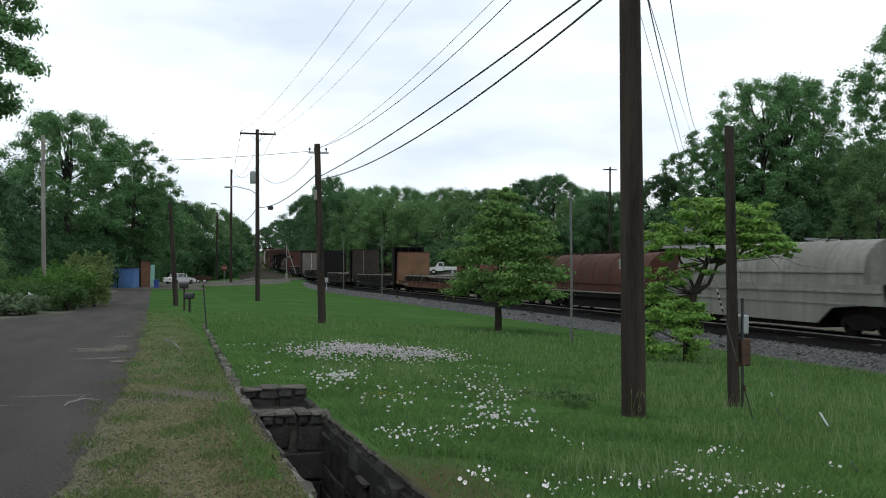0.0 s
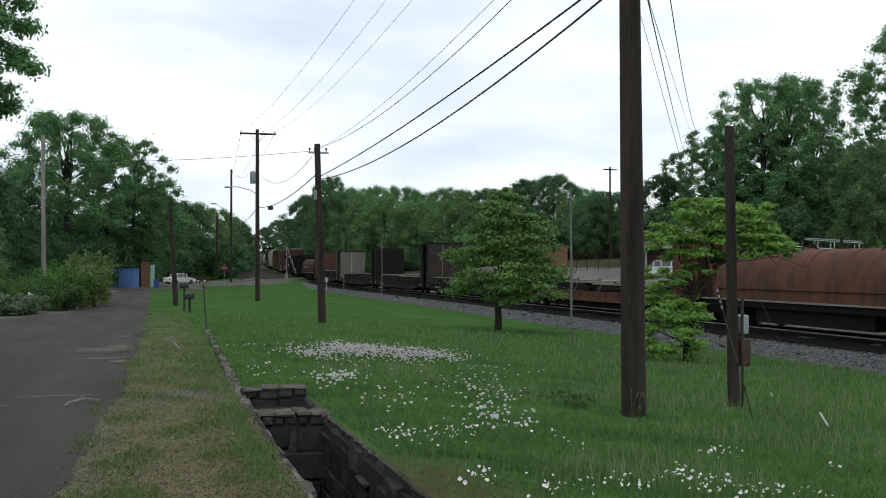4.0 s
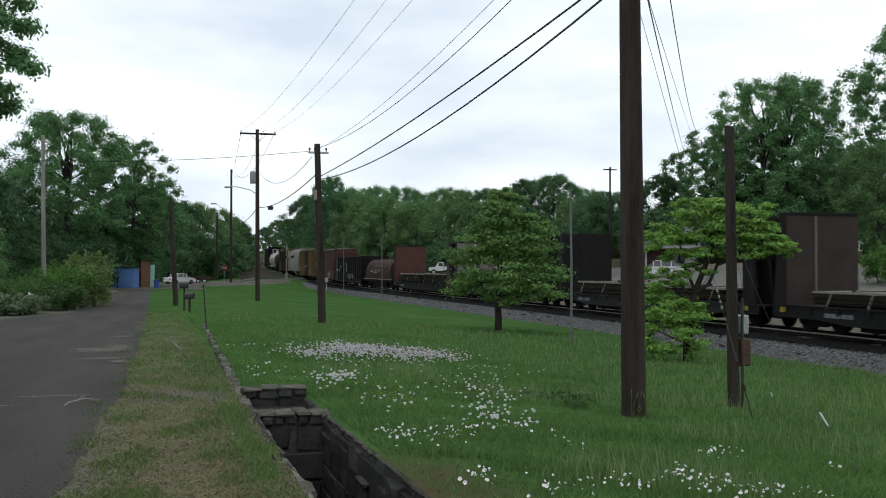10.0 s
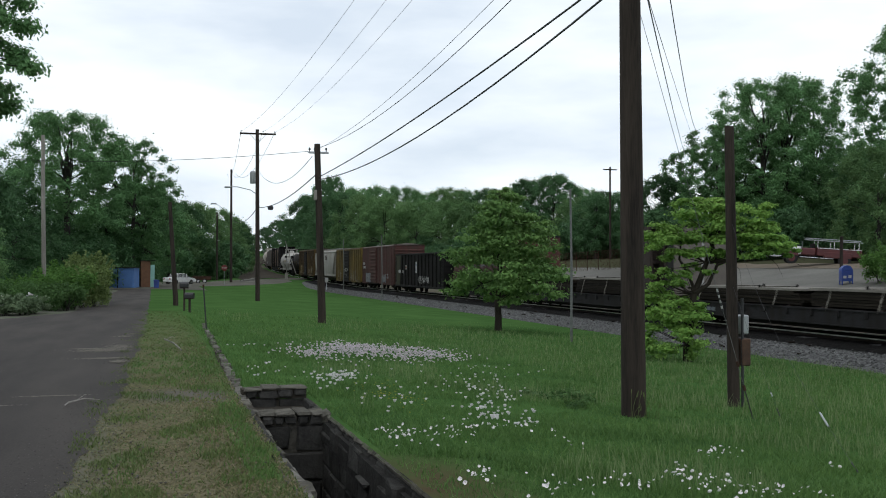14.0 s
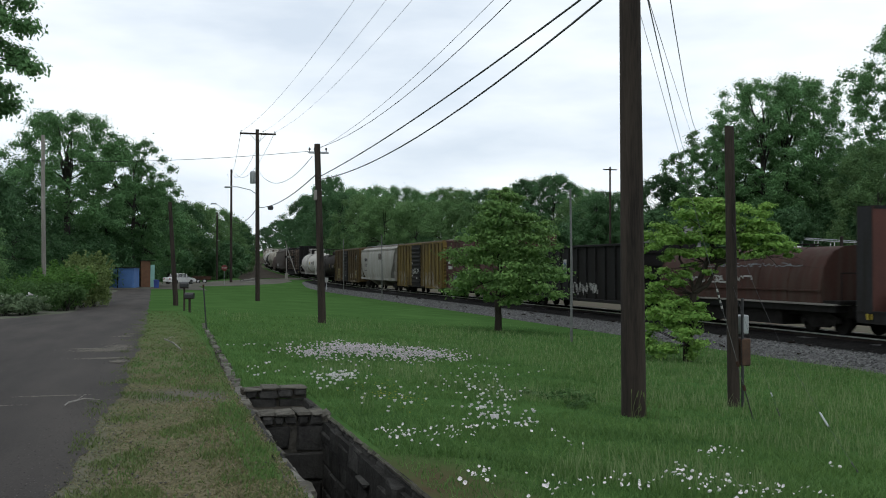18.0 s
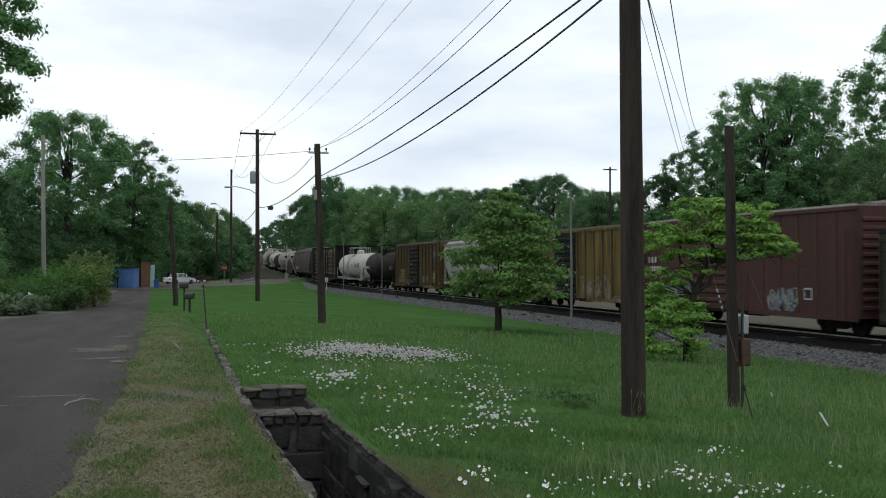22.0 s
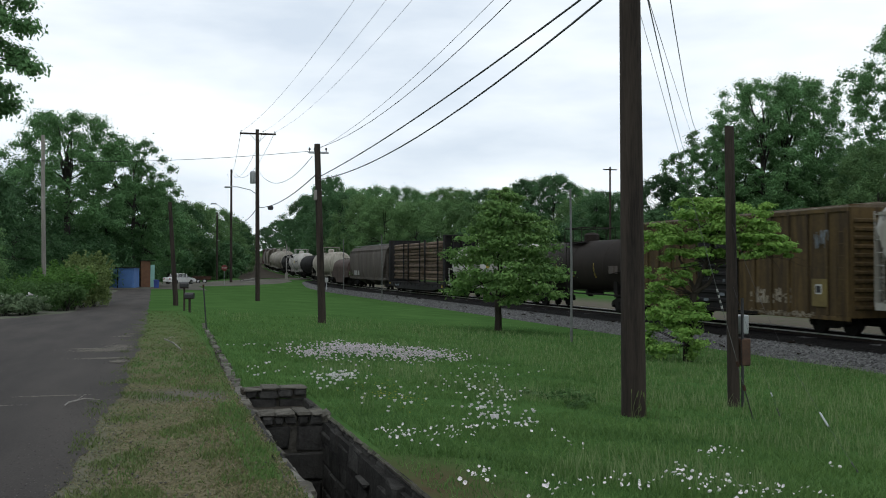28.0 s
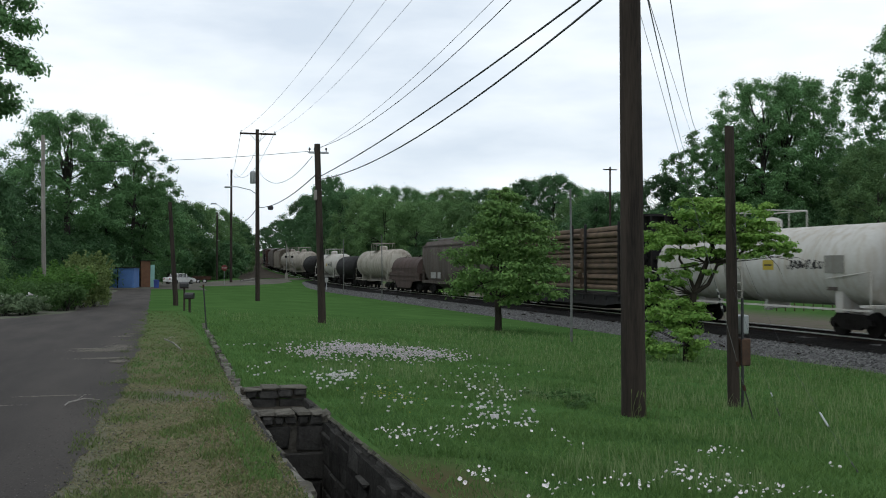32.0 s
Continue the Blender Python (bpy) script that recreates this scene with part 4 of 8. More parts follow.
for x, y, h in ((14.46, 34.77, 5.45), (19.3, 89.35, 5.7), (19.4, 109, 5.9)):
    g = root("marker_pole", pose(x, y, ground_z(x, y)), "thin grey metal pipe standing upright in the grass", "post", "thin metal posts")
    part("pipe", Mesh().path([(0, 0, -0.2), (0.01, 0, h / 2), (-0.03, 0, h)], [0.05, 0.045, 0.04], 8), M_PIPE, g, smooth=True)
    part("cap", Mesh().tube((-0.03, 0, h), (-0.03, 0, h + 0.05), 0.05, 0.03, 8), M_PIPE, g)
for x, y, h, lab in ((1.47, 30.67, 1.3, "rusty steel fence post leaning in the verge"),):
    g = root("fence_post", pose(x, y, ground_z(x, y), 0, -4, 0), lab, "fence post")
    part("shaft", Mesh().box(-0.019, 0.019, -0.016, 0.016, -0.2, h, 0.004), M_WIRE, g)
    part("tip", Mesh().box(-0.026, 0.026, -0.02, 0.02, h - 0.06, h + 0.02, 0.006), M_RUST, g)
M_MAIL = mat("black_mailbox_paint", (0.03, 0.03, 0.032), rough=0.45, bump=0.05)
for x, y, tw, drop in ((1.3, 47.0, 8, 0.0), (1.47, 45.2, -5, 0.42)):
    g = root("mailbox", pose(x, y, ground_z(x, y) - drop, 0, 0, -16 + tw), "black metal mailbox on a wooden post", "mailbox", "mailboxes by the lane")
    part("post", Mesh().box(-0.04, 0.04, -0.04, 0.04, -0.2, 1.02, 0.008), M_POLE, g)
    part("arm", Mesh().box(-0.2, 0.18, -0.06, 0.06, 0.98, 1.03, 0.006), M_POLE, g)
    b = part("box", Mesh().slab([(-0.1, 1.03), (0.1, 1.03), (0.1, 1.17), (0.07, 1.23), (0, 1.255), (-0.07, 1.23), (-0.1, 1.17)], -0.2, 0.17), M_MAIL, g)
    part("door", Mesh().slab([(-0.105, 1.03), (0.105, 1.03), (0.105, 1.17), (0.07, 1.235), (0, 1.26), (-0.07, 1.235), (-0.105, 1.17)], 0.172, 0.185), M_MAIL, b)

# ---- the stone stairwell in the verge ----
pit = root("stone_stairwell", label="mossy stone stairwell sunk beside the verge, pit shade in its wall colour", category="stonework", kind="structure")
pr = random.Random(12)
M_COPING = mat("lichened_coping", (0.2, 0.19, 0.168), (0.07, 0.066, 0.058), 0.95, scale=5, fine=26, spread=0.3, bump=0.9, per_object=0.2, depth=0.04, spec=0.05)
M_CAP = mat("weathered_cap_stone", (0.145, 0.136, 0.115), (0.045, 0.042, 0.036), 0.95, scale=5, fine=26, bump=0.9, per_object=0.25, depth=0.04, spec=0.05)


def block(x0, x1, y0, y1, z0, z1, jit=0.02, material=M_STONE):
    """One rough block of stone with chipped edges."""
    m = Mesh().box(x0, x1, y0, y1, z0, z1, 0.022)
    m.v = [(x + pr.uniform(-jit, jit) * 0.5, y + pr.uniform(-jit, jit) * 0.5, z + pr.uniform(-jit, jit) * 0.5) for x, y, z in m.v]
    return part("stone", m, material, pit)


def course(a, b, size):
    out = [a]
    while out[-1] < b - size * 0.6:
        out.append(min(b, out[-1] + size * pr.uniform(0.7, 1.35)))
    out[-1] = b
    return out


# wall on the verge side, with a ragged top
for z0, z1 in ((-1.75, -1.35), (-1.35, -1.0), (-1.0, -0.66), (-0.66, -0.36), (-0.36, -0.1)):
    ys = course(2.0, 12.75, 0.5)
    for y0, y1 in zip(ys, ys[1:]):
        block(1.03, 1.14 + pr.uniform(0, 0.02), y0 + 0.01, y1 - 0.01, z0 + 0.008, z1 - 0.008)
ys = course(2.0, 34, 0.3)
for y0, y1 in zip(ys, ys[1:]):
    far = ease(13, 22, y0)
    if pr.random() < 0.25 * far:
        continue
    zt = road_z(y0) + 0.062 * ease(11, 24, y0) + pr.uniform(-0.014, 0.012)
    x0 = 1.02 + pr.uniform(-0.02, 0.02) + 0.02 * max(0, y0 - 11)
    m = Mesh().box(x0, x0 + 0.14 + pr.uniform(-0.03, 0.025) - 0.02 * far, y0 + 0.002, y1 - 0.002, zt - 0.17, zt - 0.045, 0.018)
    m.v = [(x + pr.uniform(-0.02, 0.02), y + pr.uniform(-0.02, 0.02), z + pr.uniform(-0.014, 0.014)) for x, y, z in m.v]
    part("coping_stone", m, M_COPING if pr.random() < 0.7 - 0.4 * far else M_CAP, pit)
bed = Mesh()
for y in steps((2, 34, 0.5)):
    bed.v += [(0.99 + 0.02 * max(0, y - 11), y, road_z(y) + 0.05 * ease(11, 24, y) - 0.068), (1.14 + 0.017 * max(0, y - 9), y, road_z(y) + 0.05 * ease(11, 24, y) - 0.072)]
bed.f = [(2 * k, 2 * k + 1, 2 * k + 3, 2 * k + 2) for k in range(len(bed.v) // 2 - 1)]
part("mortar_bed", bed, M_BANK, pit)
part("mortar_core", Mesh().box(1.0, 1.1, 2.0, 14.3, -1.8, -0.16), M_MORTAR, pit)
# head wall: a low upper tier, a ledge, and the lower tier over the inner face
xs = course(1.2, 2.03, 0.21)
for x0, x1 in zip(xs, xs[1:]):
    block(x0 + 0.008, x1 - 0.008, 14.24, 14.6, -0.19 + pr.uniform(-0.02, 0.02), -0.085)
xs = course(1.2, 2.03, 0.36)
for x0, x1 in zip(xs, xs[1:]):
    block(x0 + 0.01, x1 - 0.01, 14.26, 14.6, -0.42, -0.2)
xs = course(1.18, 2.04, 0.26)
for x0, x1 in zip(xs, xs[1:]):
    block(x0 + 0.004, x1 - 0.004, 14.22 + pr.uniform(-0.02, 0.02), 14.62, -0.09, -0.055 + pr.uniform(-0.014, 0.012), 0.03, M_CAP)
part("earth_core", Mesh().box(1.16, 2.03, 14.3, 14.58, -0.5, -0.075), M_BANK, pit)
part("ledge", Mesh().box(1.1, 2.06, 13.25, 14.28, -1.9, -0.31), M_BANK, pit, "bare earth ledge")
part("mortar_face", Mesh().box(1.1, 2.06, 12.74, 13.24, -1.85, -0.235), M_CAP, pit)
xs = course(1.24, 2.06, 0.24)
for x0, x1 in zip(xs, xs[1:]):
    block(x0 + 0.003, x1 - 0.003, 12.66 + pr.uniform(-0.025, 0.025), 13.12 + pr.uniform(-0.05, 0.05), -0.222, -0.18 + pr.uniform(-0.016, 0.012), 0.035, M_CAP)
block(1.98, 2.1, 12.62, 12.98, -0.32, -0.19, 0.04, M_CAP)
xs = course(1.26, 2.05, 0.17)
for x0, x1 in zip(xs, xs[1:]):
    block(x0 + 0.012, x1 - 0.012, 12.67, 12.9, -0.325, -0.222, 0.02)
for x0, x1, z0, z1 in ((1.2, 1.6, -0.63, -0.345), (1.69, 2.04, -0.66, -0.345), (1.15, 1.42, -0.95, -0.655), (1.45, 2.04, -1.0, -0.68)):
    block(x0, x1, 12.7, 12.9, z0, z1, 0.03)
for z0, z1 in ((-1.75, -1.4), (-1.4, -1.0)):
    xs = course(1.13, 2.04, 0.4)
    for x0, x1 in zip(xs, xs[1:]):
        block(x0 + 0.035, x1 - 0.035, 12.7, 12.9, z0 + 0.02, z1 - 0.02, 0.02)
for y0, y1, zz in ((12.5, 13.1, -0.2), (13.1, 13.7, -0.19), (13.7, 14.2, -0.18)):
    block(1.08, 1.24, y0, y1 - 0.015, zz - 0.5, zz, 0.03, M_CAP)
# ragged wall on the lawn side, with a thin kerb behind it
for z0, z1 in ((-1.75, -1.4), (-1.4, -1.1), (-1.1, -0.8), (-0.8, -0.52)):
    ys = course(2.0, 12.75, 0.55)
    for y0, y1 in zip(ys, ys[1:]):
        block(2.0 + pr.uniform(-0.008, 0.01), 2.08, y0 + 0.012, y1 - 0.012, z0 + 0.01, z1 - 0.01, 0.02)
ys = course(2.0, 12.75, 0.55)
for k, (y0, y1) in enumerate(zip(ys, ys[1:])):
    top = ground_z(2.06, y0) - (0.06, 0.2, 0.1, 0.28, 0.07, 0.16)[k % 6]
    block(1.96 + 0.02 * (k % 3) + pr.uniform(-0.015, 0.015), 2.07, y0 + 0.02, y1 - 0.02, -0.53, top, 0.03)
# Fill and core take the wall's darkened colour, so they read as shaded.
part("earth_fill", Mesh().box(2.0, 2.08, 2.0, 12.7, -0.6, -0.3), M_STONE, pit)
block(1.98, 2.06, 12.75, 13.5, -0.5, -0.22)
block(1.97, 2.06, 13.52, 14.2, -0.5, -0.2)
ys = course(2.0, 14.2, 0.4)
for y0, y1 in zip(ys, ys[1:]):
    zt = ground_z(2.1, y0)
    block(2.045, 2.085 + pr.uniform(-0.008, 0.008), y0 + 0.002, y1 - 0.002, zt - 0.045, zt + 0.01, 0.014, M_CAP)
    block(2.05, 2.1, y0 + 0.002, y1 - 0.002, zt - 0.3, zt - 0.05, 0.016)
part("earth_backing", Mesh().box(1.02, 2.1, 14.62, 14.9, -1.95, -0.3).box(2.1, 2.3, 2.0, 14.6, -1.95, -0.36).box(0.86, 1.04, 2.0, 15.4, -1.95, -0.22), M_BANK, pit)
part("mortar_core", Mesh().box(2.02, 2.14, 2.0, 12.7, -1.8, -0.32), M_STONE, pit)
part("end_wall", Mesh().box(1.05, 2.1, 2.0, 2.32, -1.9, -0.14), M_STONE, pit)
part("floor_slab", Mesh().box(1.1, 2.1, 2.0, 12.9, -1.95, -1.75), M_MORTAR, pit, "floor of the stairwell")


# ---- the train: y runs to a car's trailing end, z = 0 is the railhead, -x faces the road ----
def paint(name, col, dirt, spread=0.3, scale=0.7, rough=0.75, streak=5.0, wear=None):
    """Faded car paint: blotches, and long rusty streaks that run down it."""
    m = mat(name, col, dirt, rough, scale=scale, fine=9, spread=spread, bump=0.12, streak=streak, spec=0.1, per_object=0.06)
    n, l = m.node_tree.nodes, m.node_tree.links
    b = n["Principled BSDF"]
    under = b.inputs["Base Color"].links[0].from_socket
    co = n.new("ShaderNodeTexCoord")
    mp = n.new("ShaderNodeMapping")
    mp.inputs["Scale"].default_value = (3.0, 3.0, 0.3)
    nz = n.new("ShaderNodeTexNoise")
    nz.inputs["Scale"].default_value, nz.inputs["Detail"].default_value = 1.3, 6
    rp = n.new("ShaderNodeMapRange")
    rp.inputs[1].default_value, rp.inputs[2].default_value, rp.inputs[4].default_value = 0.45, 0.66, 0.8
    mx = n.new("ShaderNodeMix")
    mx.data_type = "RGBA"
    mx.inputs[7].default_value = (*(wear or (0.05, 0.036, 0.028)), 1)
    l.new(co.outputs["Object"], mp.inputs[0])
    l.new(mp.outputs[0], nz.inputs["Vector"])
    l.new(nz.outputs["Fac"], rp.inputs[0])
    l.new(rp.outputs[0], mx.inputs[0])
    l.new(under, mx.inputs[6])
    l.new(mx.outputs[2], b.inputs["Base Color"])
    return m


M_WHITE = paint("dirty_white_paint", (0.310, 0.310, 0.291), (0.186, 0.174, 0.149), wear=(0.2, 0.18, 0.15))
M_TANKWHITE = paint("white_tank_paint", (0.5, 0.5, 0.485), (0.37, 0.35, 0.31), 0.5, wear=(0.36, 0.33, 0.28))
M_TANKCREAM = paint("cream_tank_paint", (0.42, 0.4, 0.35), (0.25, 0.23, 0.19), 0.45, wear=(0.18, 0.15, 0.12))
M_COILGREY = paint("pale_grey_paint", (0.260, 0.260, 0.236), (0.161, 0.155, 0.136), wear=(0.17, 0.16, 0.14))
M_REDOX = paint("oxide_red_paint", (0.092, 0.033, 0.023), (0.048, 0.021, 0.016))
M_COILDARK = paint("scorched_red_paint", (0.06, 0.027, 0.021), (0.032, 0.018, 0.015))
M_RUSTBROWN = paint("rust_brown_paint", (0.149, 0.062, 0.037), (0.074, 0.034, 0.024))
M_MAROON = paint("maroon_paint", (0.090, 0.041, 0.037), (0.059, 0.030, 0.027))
M_DULLMAROON = paint("dull_maroon_paint", (0.095, 0.066, 0.06), (0.055, 0.042, 0.038))
M_YELLOW = paint("faded_yellow_paint", (0.18, 0.129, 0.037), (0.085, 0.06, 0.024), 0.25, 0.9, wear=(0.034, 0.026, 0.018))
M_YELLOW2 = paint("grimy_yellow_paint", (0.105, 0.07, 0.028), (0.05, 0.036, 0.02), 0.3, 0.9, wear=(0.026, 0.02, 0.016))
M_CARBLACK = paint("black_car_paint", (0.016, 0.0155, 0.016), (0.009, 0.0085, 0.008), wear=(0.011, 0.0095, 0.0085))
M_CARDARK = paint("dark_grey_car_paint", (0.028, 0.028, 0.03), (0.015, 0.014, 0.0135), wear=(0.018, 0.015, 0.013))
M_TANKBLACK = paint("brown_black_tank_paint", (0.029, 0.0225, 0.018), (0.015, 0.0125, 0.011), 0.4, wear=(0.018, 0.015, 0.013))
M_TAN = paint("tan_paint", (0.223, 0.198, 0.161), (0.124, 0.105, 0.081), wear=(0.13, 0.11, 0.09))
M_HOPGREY = paint("brown_grey_paint", (0.118, 0.102, 0.090), (0.068, 0.059, 0.053))
M_GONGREEN = paint("dull_green_paint", (0.046, 0.053, 0.031), (0.028, 0.031, 0.021))
M_PLY = mat("weathered_plywood", (0.186, 0.108, 0.062), (0.118, 0.065, 0.037), 0.9, scale=1.2, fine=14, spread=0.3)
M_PLYBROWN = mat("dark_plywood", (0.042, 0.03, 0.024), (0.02, 0.015, 0.013), 0.9, scale=1.2, fine=14)
M_PLYGREY = mat("grey_plywood", (0.161, 0.143, 0.124), (0.105, 0.093, 0.081), 0.9, scale=1.2, fine=14)
M_PLYRED = mat("red_bulkhead_paint", (0.085, 0.031, 0.023), (0.055, 0.022, 0.017), 0.85, scale=1.2, fine=14)
M_STEEL = mat("steel_plate_stack", (0.026, 0.022, 0.017), (0.011, 0.0095, 0.0075), 0.9, scale=1.0, fine=10, per_object=0.4, spec=0.08)
M_TOPPLATE = mat("pale_top_plate", (0.23, 0.215, 0.19), (0.15, 0.138, 0.12), 0.8, scale=0.8, fine=10, spec=0.1)
M_STEELTOP = mat("dusty_plate", (0.205, 0.192, 0.174), (0.136, 0.124, 0.112), 0.6, scale=0.8, fine=10)
M_STRAP = mat("strap", (0.248, 0.229, 0.186), rough=0.6, bump=0)
M_LOG = mat("log_bark", (0.124, 0.084, 0.053), (0.046, 0.032, 0.024), 0.95, scale=2, fine=18, per_island=0.4, bump=0.6)
M_LETTERY = mat("yellow_lettering", (0.434, 0.322, 0.037), (0.310, 0.236, 0.031), 0.8, bump=0)
M_FADED = mat("faded_yellow_panel", (0.15, 0.115, 0.03), (0.09, 0.068, 0.024), 0.85, scale=1.5, fine=9, spread=0.3, bump=0)
M_LETTERD = mat("dark_lettering", (0.019, 0.019, 0.022), rough=0.8, bump=0)
M_LETTERB = mat("blue_panel", (0.050, 0.087, 0.186), (0.031, 0.056, 0.124), 0.8, bump=0)
M_LETTERR = mat("red_panel", (0.248, 0.043, 0.025), (0.186, 0.031, 0.019), 0.8, bump=0)
M_TAGWHITE = mat("faded_white_spray", (0.310, 0.310, 0.298), (0.211, 0.205, 0.192), 0.9, scale=3, bump=0)
M_TAGWASH = mat("washed_out_spray", (0.24, 0.215, 0.17), (0.09, 0.072, 0.05), 0.9, scale=2, fine=8, spread=0.3, bump=0, spec=0.05)
M_TAGGREY = mat("grey_spray", (0.161, 0.186, 0.205), (0.099, 0.112, 0.124), 0.9, scale=3, bump=0)


def truck_data():
    frame = Mesh()
    for s in (-1, 1):
        frame.slab([(-1.12, 0.42), (-1.05, 0.6), (-0.5, 0.78), (0.5, 0.78), (1.05, 0.6), (1.12, 0.42), (0.75, 0.42), (0.45, 0.25), (-0.45, 0.25), (-0.75, 0.42)], s * 1.0 - 0.07, s * 1.0 + 0.07)
        for y in (-0.87, 0.87):
            frame.tube((s * 0.95, y, 0.42), (s * 1.13, y, 0.42), 0.11, n=8)
        for y in (-0.2, 0, 0.2):
            frame.tube((s * 1.04, y, 0.32), (s * 1.04, y, 0.6), 0.07, n=6)
    frame.box(-1.05, 1.05, -0.2, 0.2, 0.45, 0.72, 0.03)
    axle = Mesh().tube((-0.95, 0, 0), (0.95, 0, 0), 0.075, n=8)
    for s in (-1, 1):
        axle.tube((s * 0.69, 0, 0), (s * 0.82, 0, 0), 0.42, n=20)
        axle.tube((s * 0.66, 0, 0), (s * 0.69, 0, 0), 0.45, n=20)
        axle.tube((s * 0.82, 0, 0), (s * 0.84, 0, 0), 0.3, n=14)
    return frame.data("truck_frame", M_BLACK, True), axle.data("wheelset", M_BLACK, True)


TRUCK, AXLE = truck_data()
COUPLER = Mesh().box(-0.12, 0.12, 0.0, 0.42, 0.72, 0.98, 0.03).box(-0.17, 0.17, 0.38, 0.62, 0.68, 1.0, 0.05).data("coupler", M_BLACK)
LADDER = Mesh()
for k in range(8):
    LADDER.tube((0, -0.2, k * 0.36), (0, 0.2, k * 0.36), 0.014, n=5)
for y in (-0.2, 0.2):
    LADDER.box(-0.012, 0.012, y - 0.02, y + 0.02, -0.1, 2.62)
LADDERS = {}


def car(name, length, label, category="freight car", truck_in=2.3):
    """A car with its two trucks, couplers and brake gear."""
    c = root(name, label=label, category=category, group="cars of the freight train")
    h = length / 2
    for s in (-1, 1):
        t = part("truck", TRUCK, M_BLACK, c)
        t.matrix_basis = pose(0, s * (h - truck_in), 0)
        for y in (-0.87, 0.87):
            part("wheelset", AXLE, M_BLACK, t).matrix_basis = pose(0, y, 0.42)
        part("coupler", COUPLER, M_BLACK, c).matrix_basis = pose(0, s * (h - 0.62), 0, 0, 0, 0 if s > 0 else 180)
    return c, h - 0.55


def ladders(c, x, y, z, material, scale=1.0):
    if material.name not in LADDERS:
        LADDERS[material.name] = LADDER.data("ladder", material)
    for sx in (-1, 1):
        for sy in (-1, 1):
            l = part("ladder", LADDERS[material.name], material, c)
            l.matrix_basis = pose(sx * (x + 0.05), sy * y, z) @ Matrix.Diagonal((1, 1, scale, 1))


def lettering(c, text, y, z, size, material, x=-1.5, gap=None):
    """Raised characters on the side that faces the road, reading along -y."""
    cu = bpy.data.curves.new("lettering", "FONT")
    cu.body, cu.size, cu.extrude = text, size, 0.003
    ob = new("lettering", cu)
    me = bpy.data.meshes.new_from_object(ob)
    bpy.data.objects.remove(ob)
    me.materials.clear()
    me.materials.append(material)
    ob = part("lettering", me, material, c)
    ob.matrix_basis = Matrix(((0, 0, -1, x), (-1, 0, 0, y), (0, 1, 0, z), (0, 0, 0, 1)))
    return ob


def bars(c, y, z, widths, height, material, x, gap=0.08, name="lettering"):
    """A run of plain bars for writing that cannot be read."""
    m = Mesh()
    for w in widths:
        m.box(x - 0.006, x, y - w, y, z, z + height)
        y -= w + gap
    return part(name, m, material, c)


def tag(c, y0, y1, z0, z1, material, x, seed, strokes=14, width=0.06):
    """Sprayed loops and strokes on the side that faces the road."""
    r = random.Random(seed)
    m = Mesh()
    for k in range(strokes):
        cy, cz = y0 + (y1 - y0) * (k + r.random()) / strokes, r.uniform(z0 + (z1 - z0) * 0.25, z1 - (z1 - z0) * 0.25)
        ry, rz = (y1 - y0) / strokes * r.uniform(0.5, 1.1), (z1 - z0) * r.uniform(0.3, 0.5)
        a0, a1 = r.uniform(0, 6.3), r.uniform(2.2, 6.0)
        pts = [(cy + ry * math.cos(a0 + a1 * i / 9), min(z1, max(z0, cz + rz * math.sin((a0 + a1 * i / 9) * r.choice((1, 1, 1.4)))))) for i in range(10)]
        for i in range(9):
            (ya, za), (yb, zb) = pts[i], pts[i + 1]
            dy, dz = yb - ya, zb - za
            n = math.hypot(dy, dz) or 1
            oy, oz = -dz / n * width / 2, dy / n * width / 2
            xx = x - 0.004 - 0.0004 * (k % 5)
            m.add([(xx, ya + oy, za + oz), (xx, yb + oy, zb + oz), (xx, yb - oy, zb - oz), (xx, ya - oy, za - oz)], [(0, 1, 2, 3)])
    return part("sprayed_tag", m, material, c)


def block_tag(c, y0, y1, z0, z1, fill, x, seed, letters=5):
    """Fat sprayed letters in one colour with dark outlines, unreadable."""
    r = random.Random(seed)
    w = (y1 - y0) / letters
    for k in range(letters):
        a, b = y0 + w * k, y0 + w * (k + 1) + r.uniform(0.0, 0.05)
        lo, hi = z0 + r.uniform(0, 0.12), z1 - r.uniform(0, 0.12)
        ring = [(a, lo), (a + w * 0.55, lo - r.uniform(-0.05, 0.05)), (b, lo + 0.05), (b - r.uniform(0, 0.1), (lo + hi) / 2 + r.uniform(-0.15, 0.15)), (b, hi), (a + w * 0.4, hi + r.uniform(-0.05, 0.05)), (a + r.uniform(0, 0.08), hi - 0.05), (a + r.uniform(0, 0.14), (lo + hi) / 2)]
        my, mz = (a + b) / 2, (lo + hi) / 2
        part("sprayed_outline", Mesh().slab([(my + (p - my) * 1.1, mz + (q - mz) * 1.07) for p, q in ring], x - 0.004 - 0.001 * k, x), M_LETTERD, c)
        part("sprayed_letter", Mesh().slab(ring, x - 0.009 - 0.001 * k, x - 0.006), fill, c)
        m = Mesh()
        for _ in range(2):
            p, q = my + r.uniform(-0.2, 0.2) * w, mz + r.uniform(-0.3, 0.3) * (hi - lo)
            e = r.uniform(0.12, 0.25) * w
            m.slab([(p - e, q - 0.05), (p + e, q - 0.02), (p + e, q + 0.06), (p - e, q + 0.04)], x - 0.013 - 0.001 * k, x - 0.009)
        part("sprayed_gap", m, M_LETTERD, c)


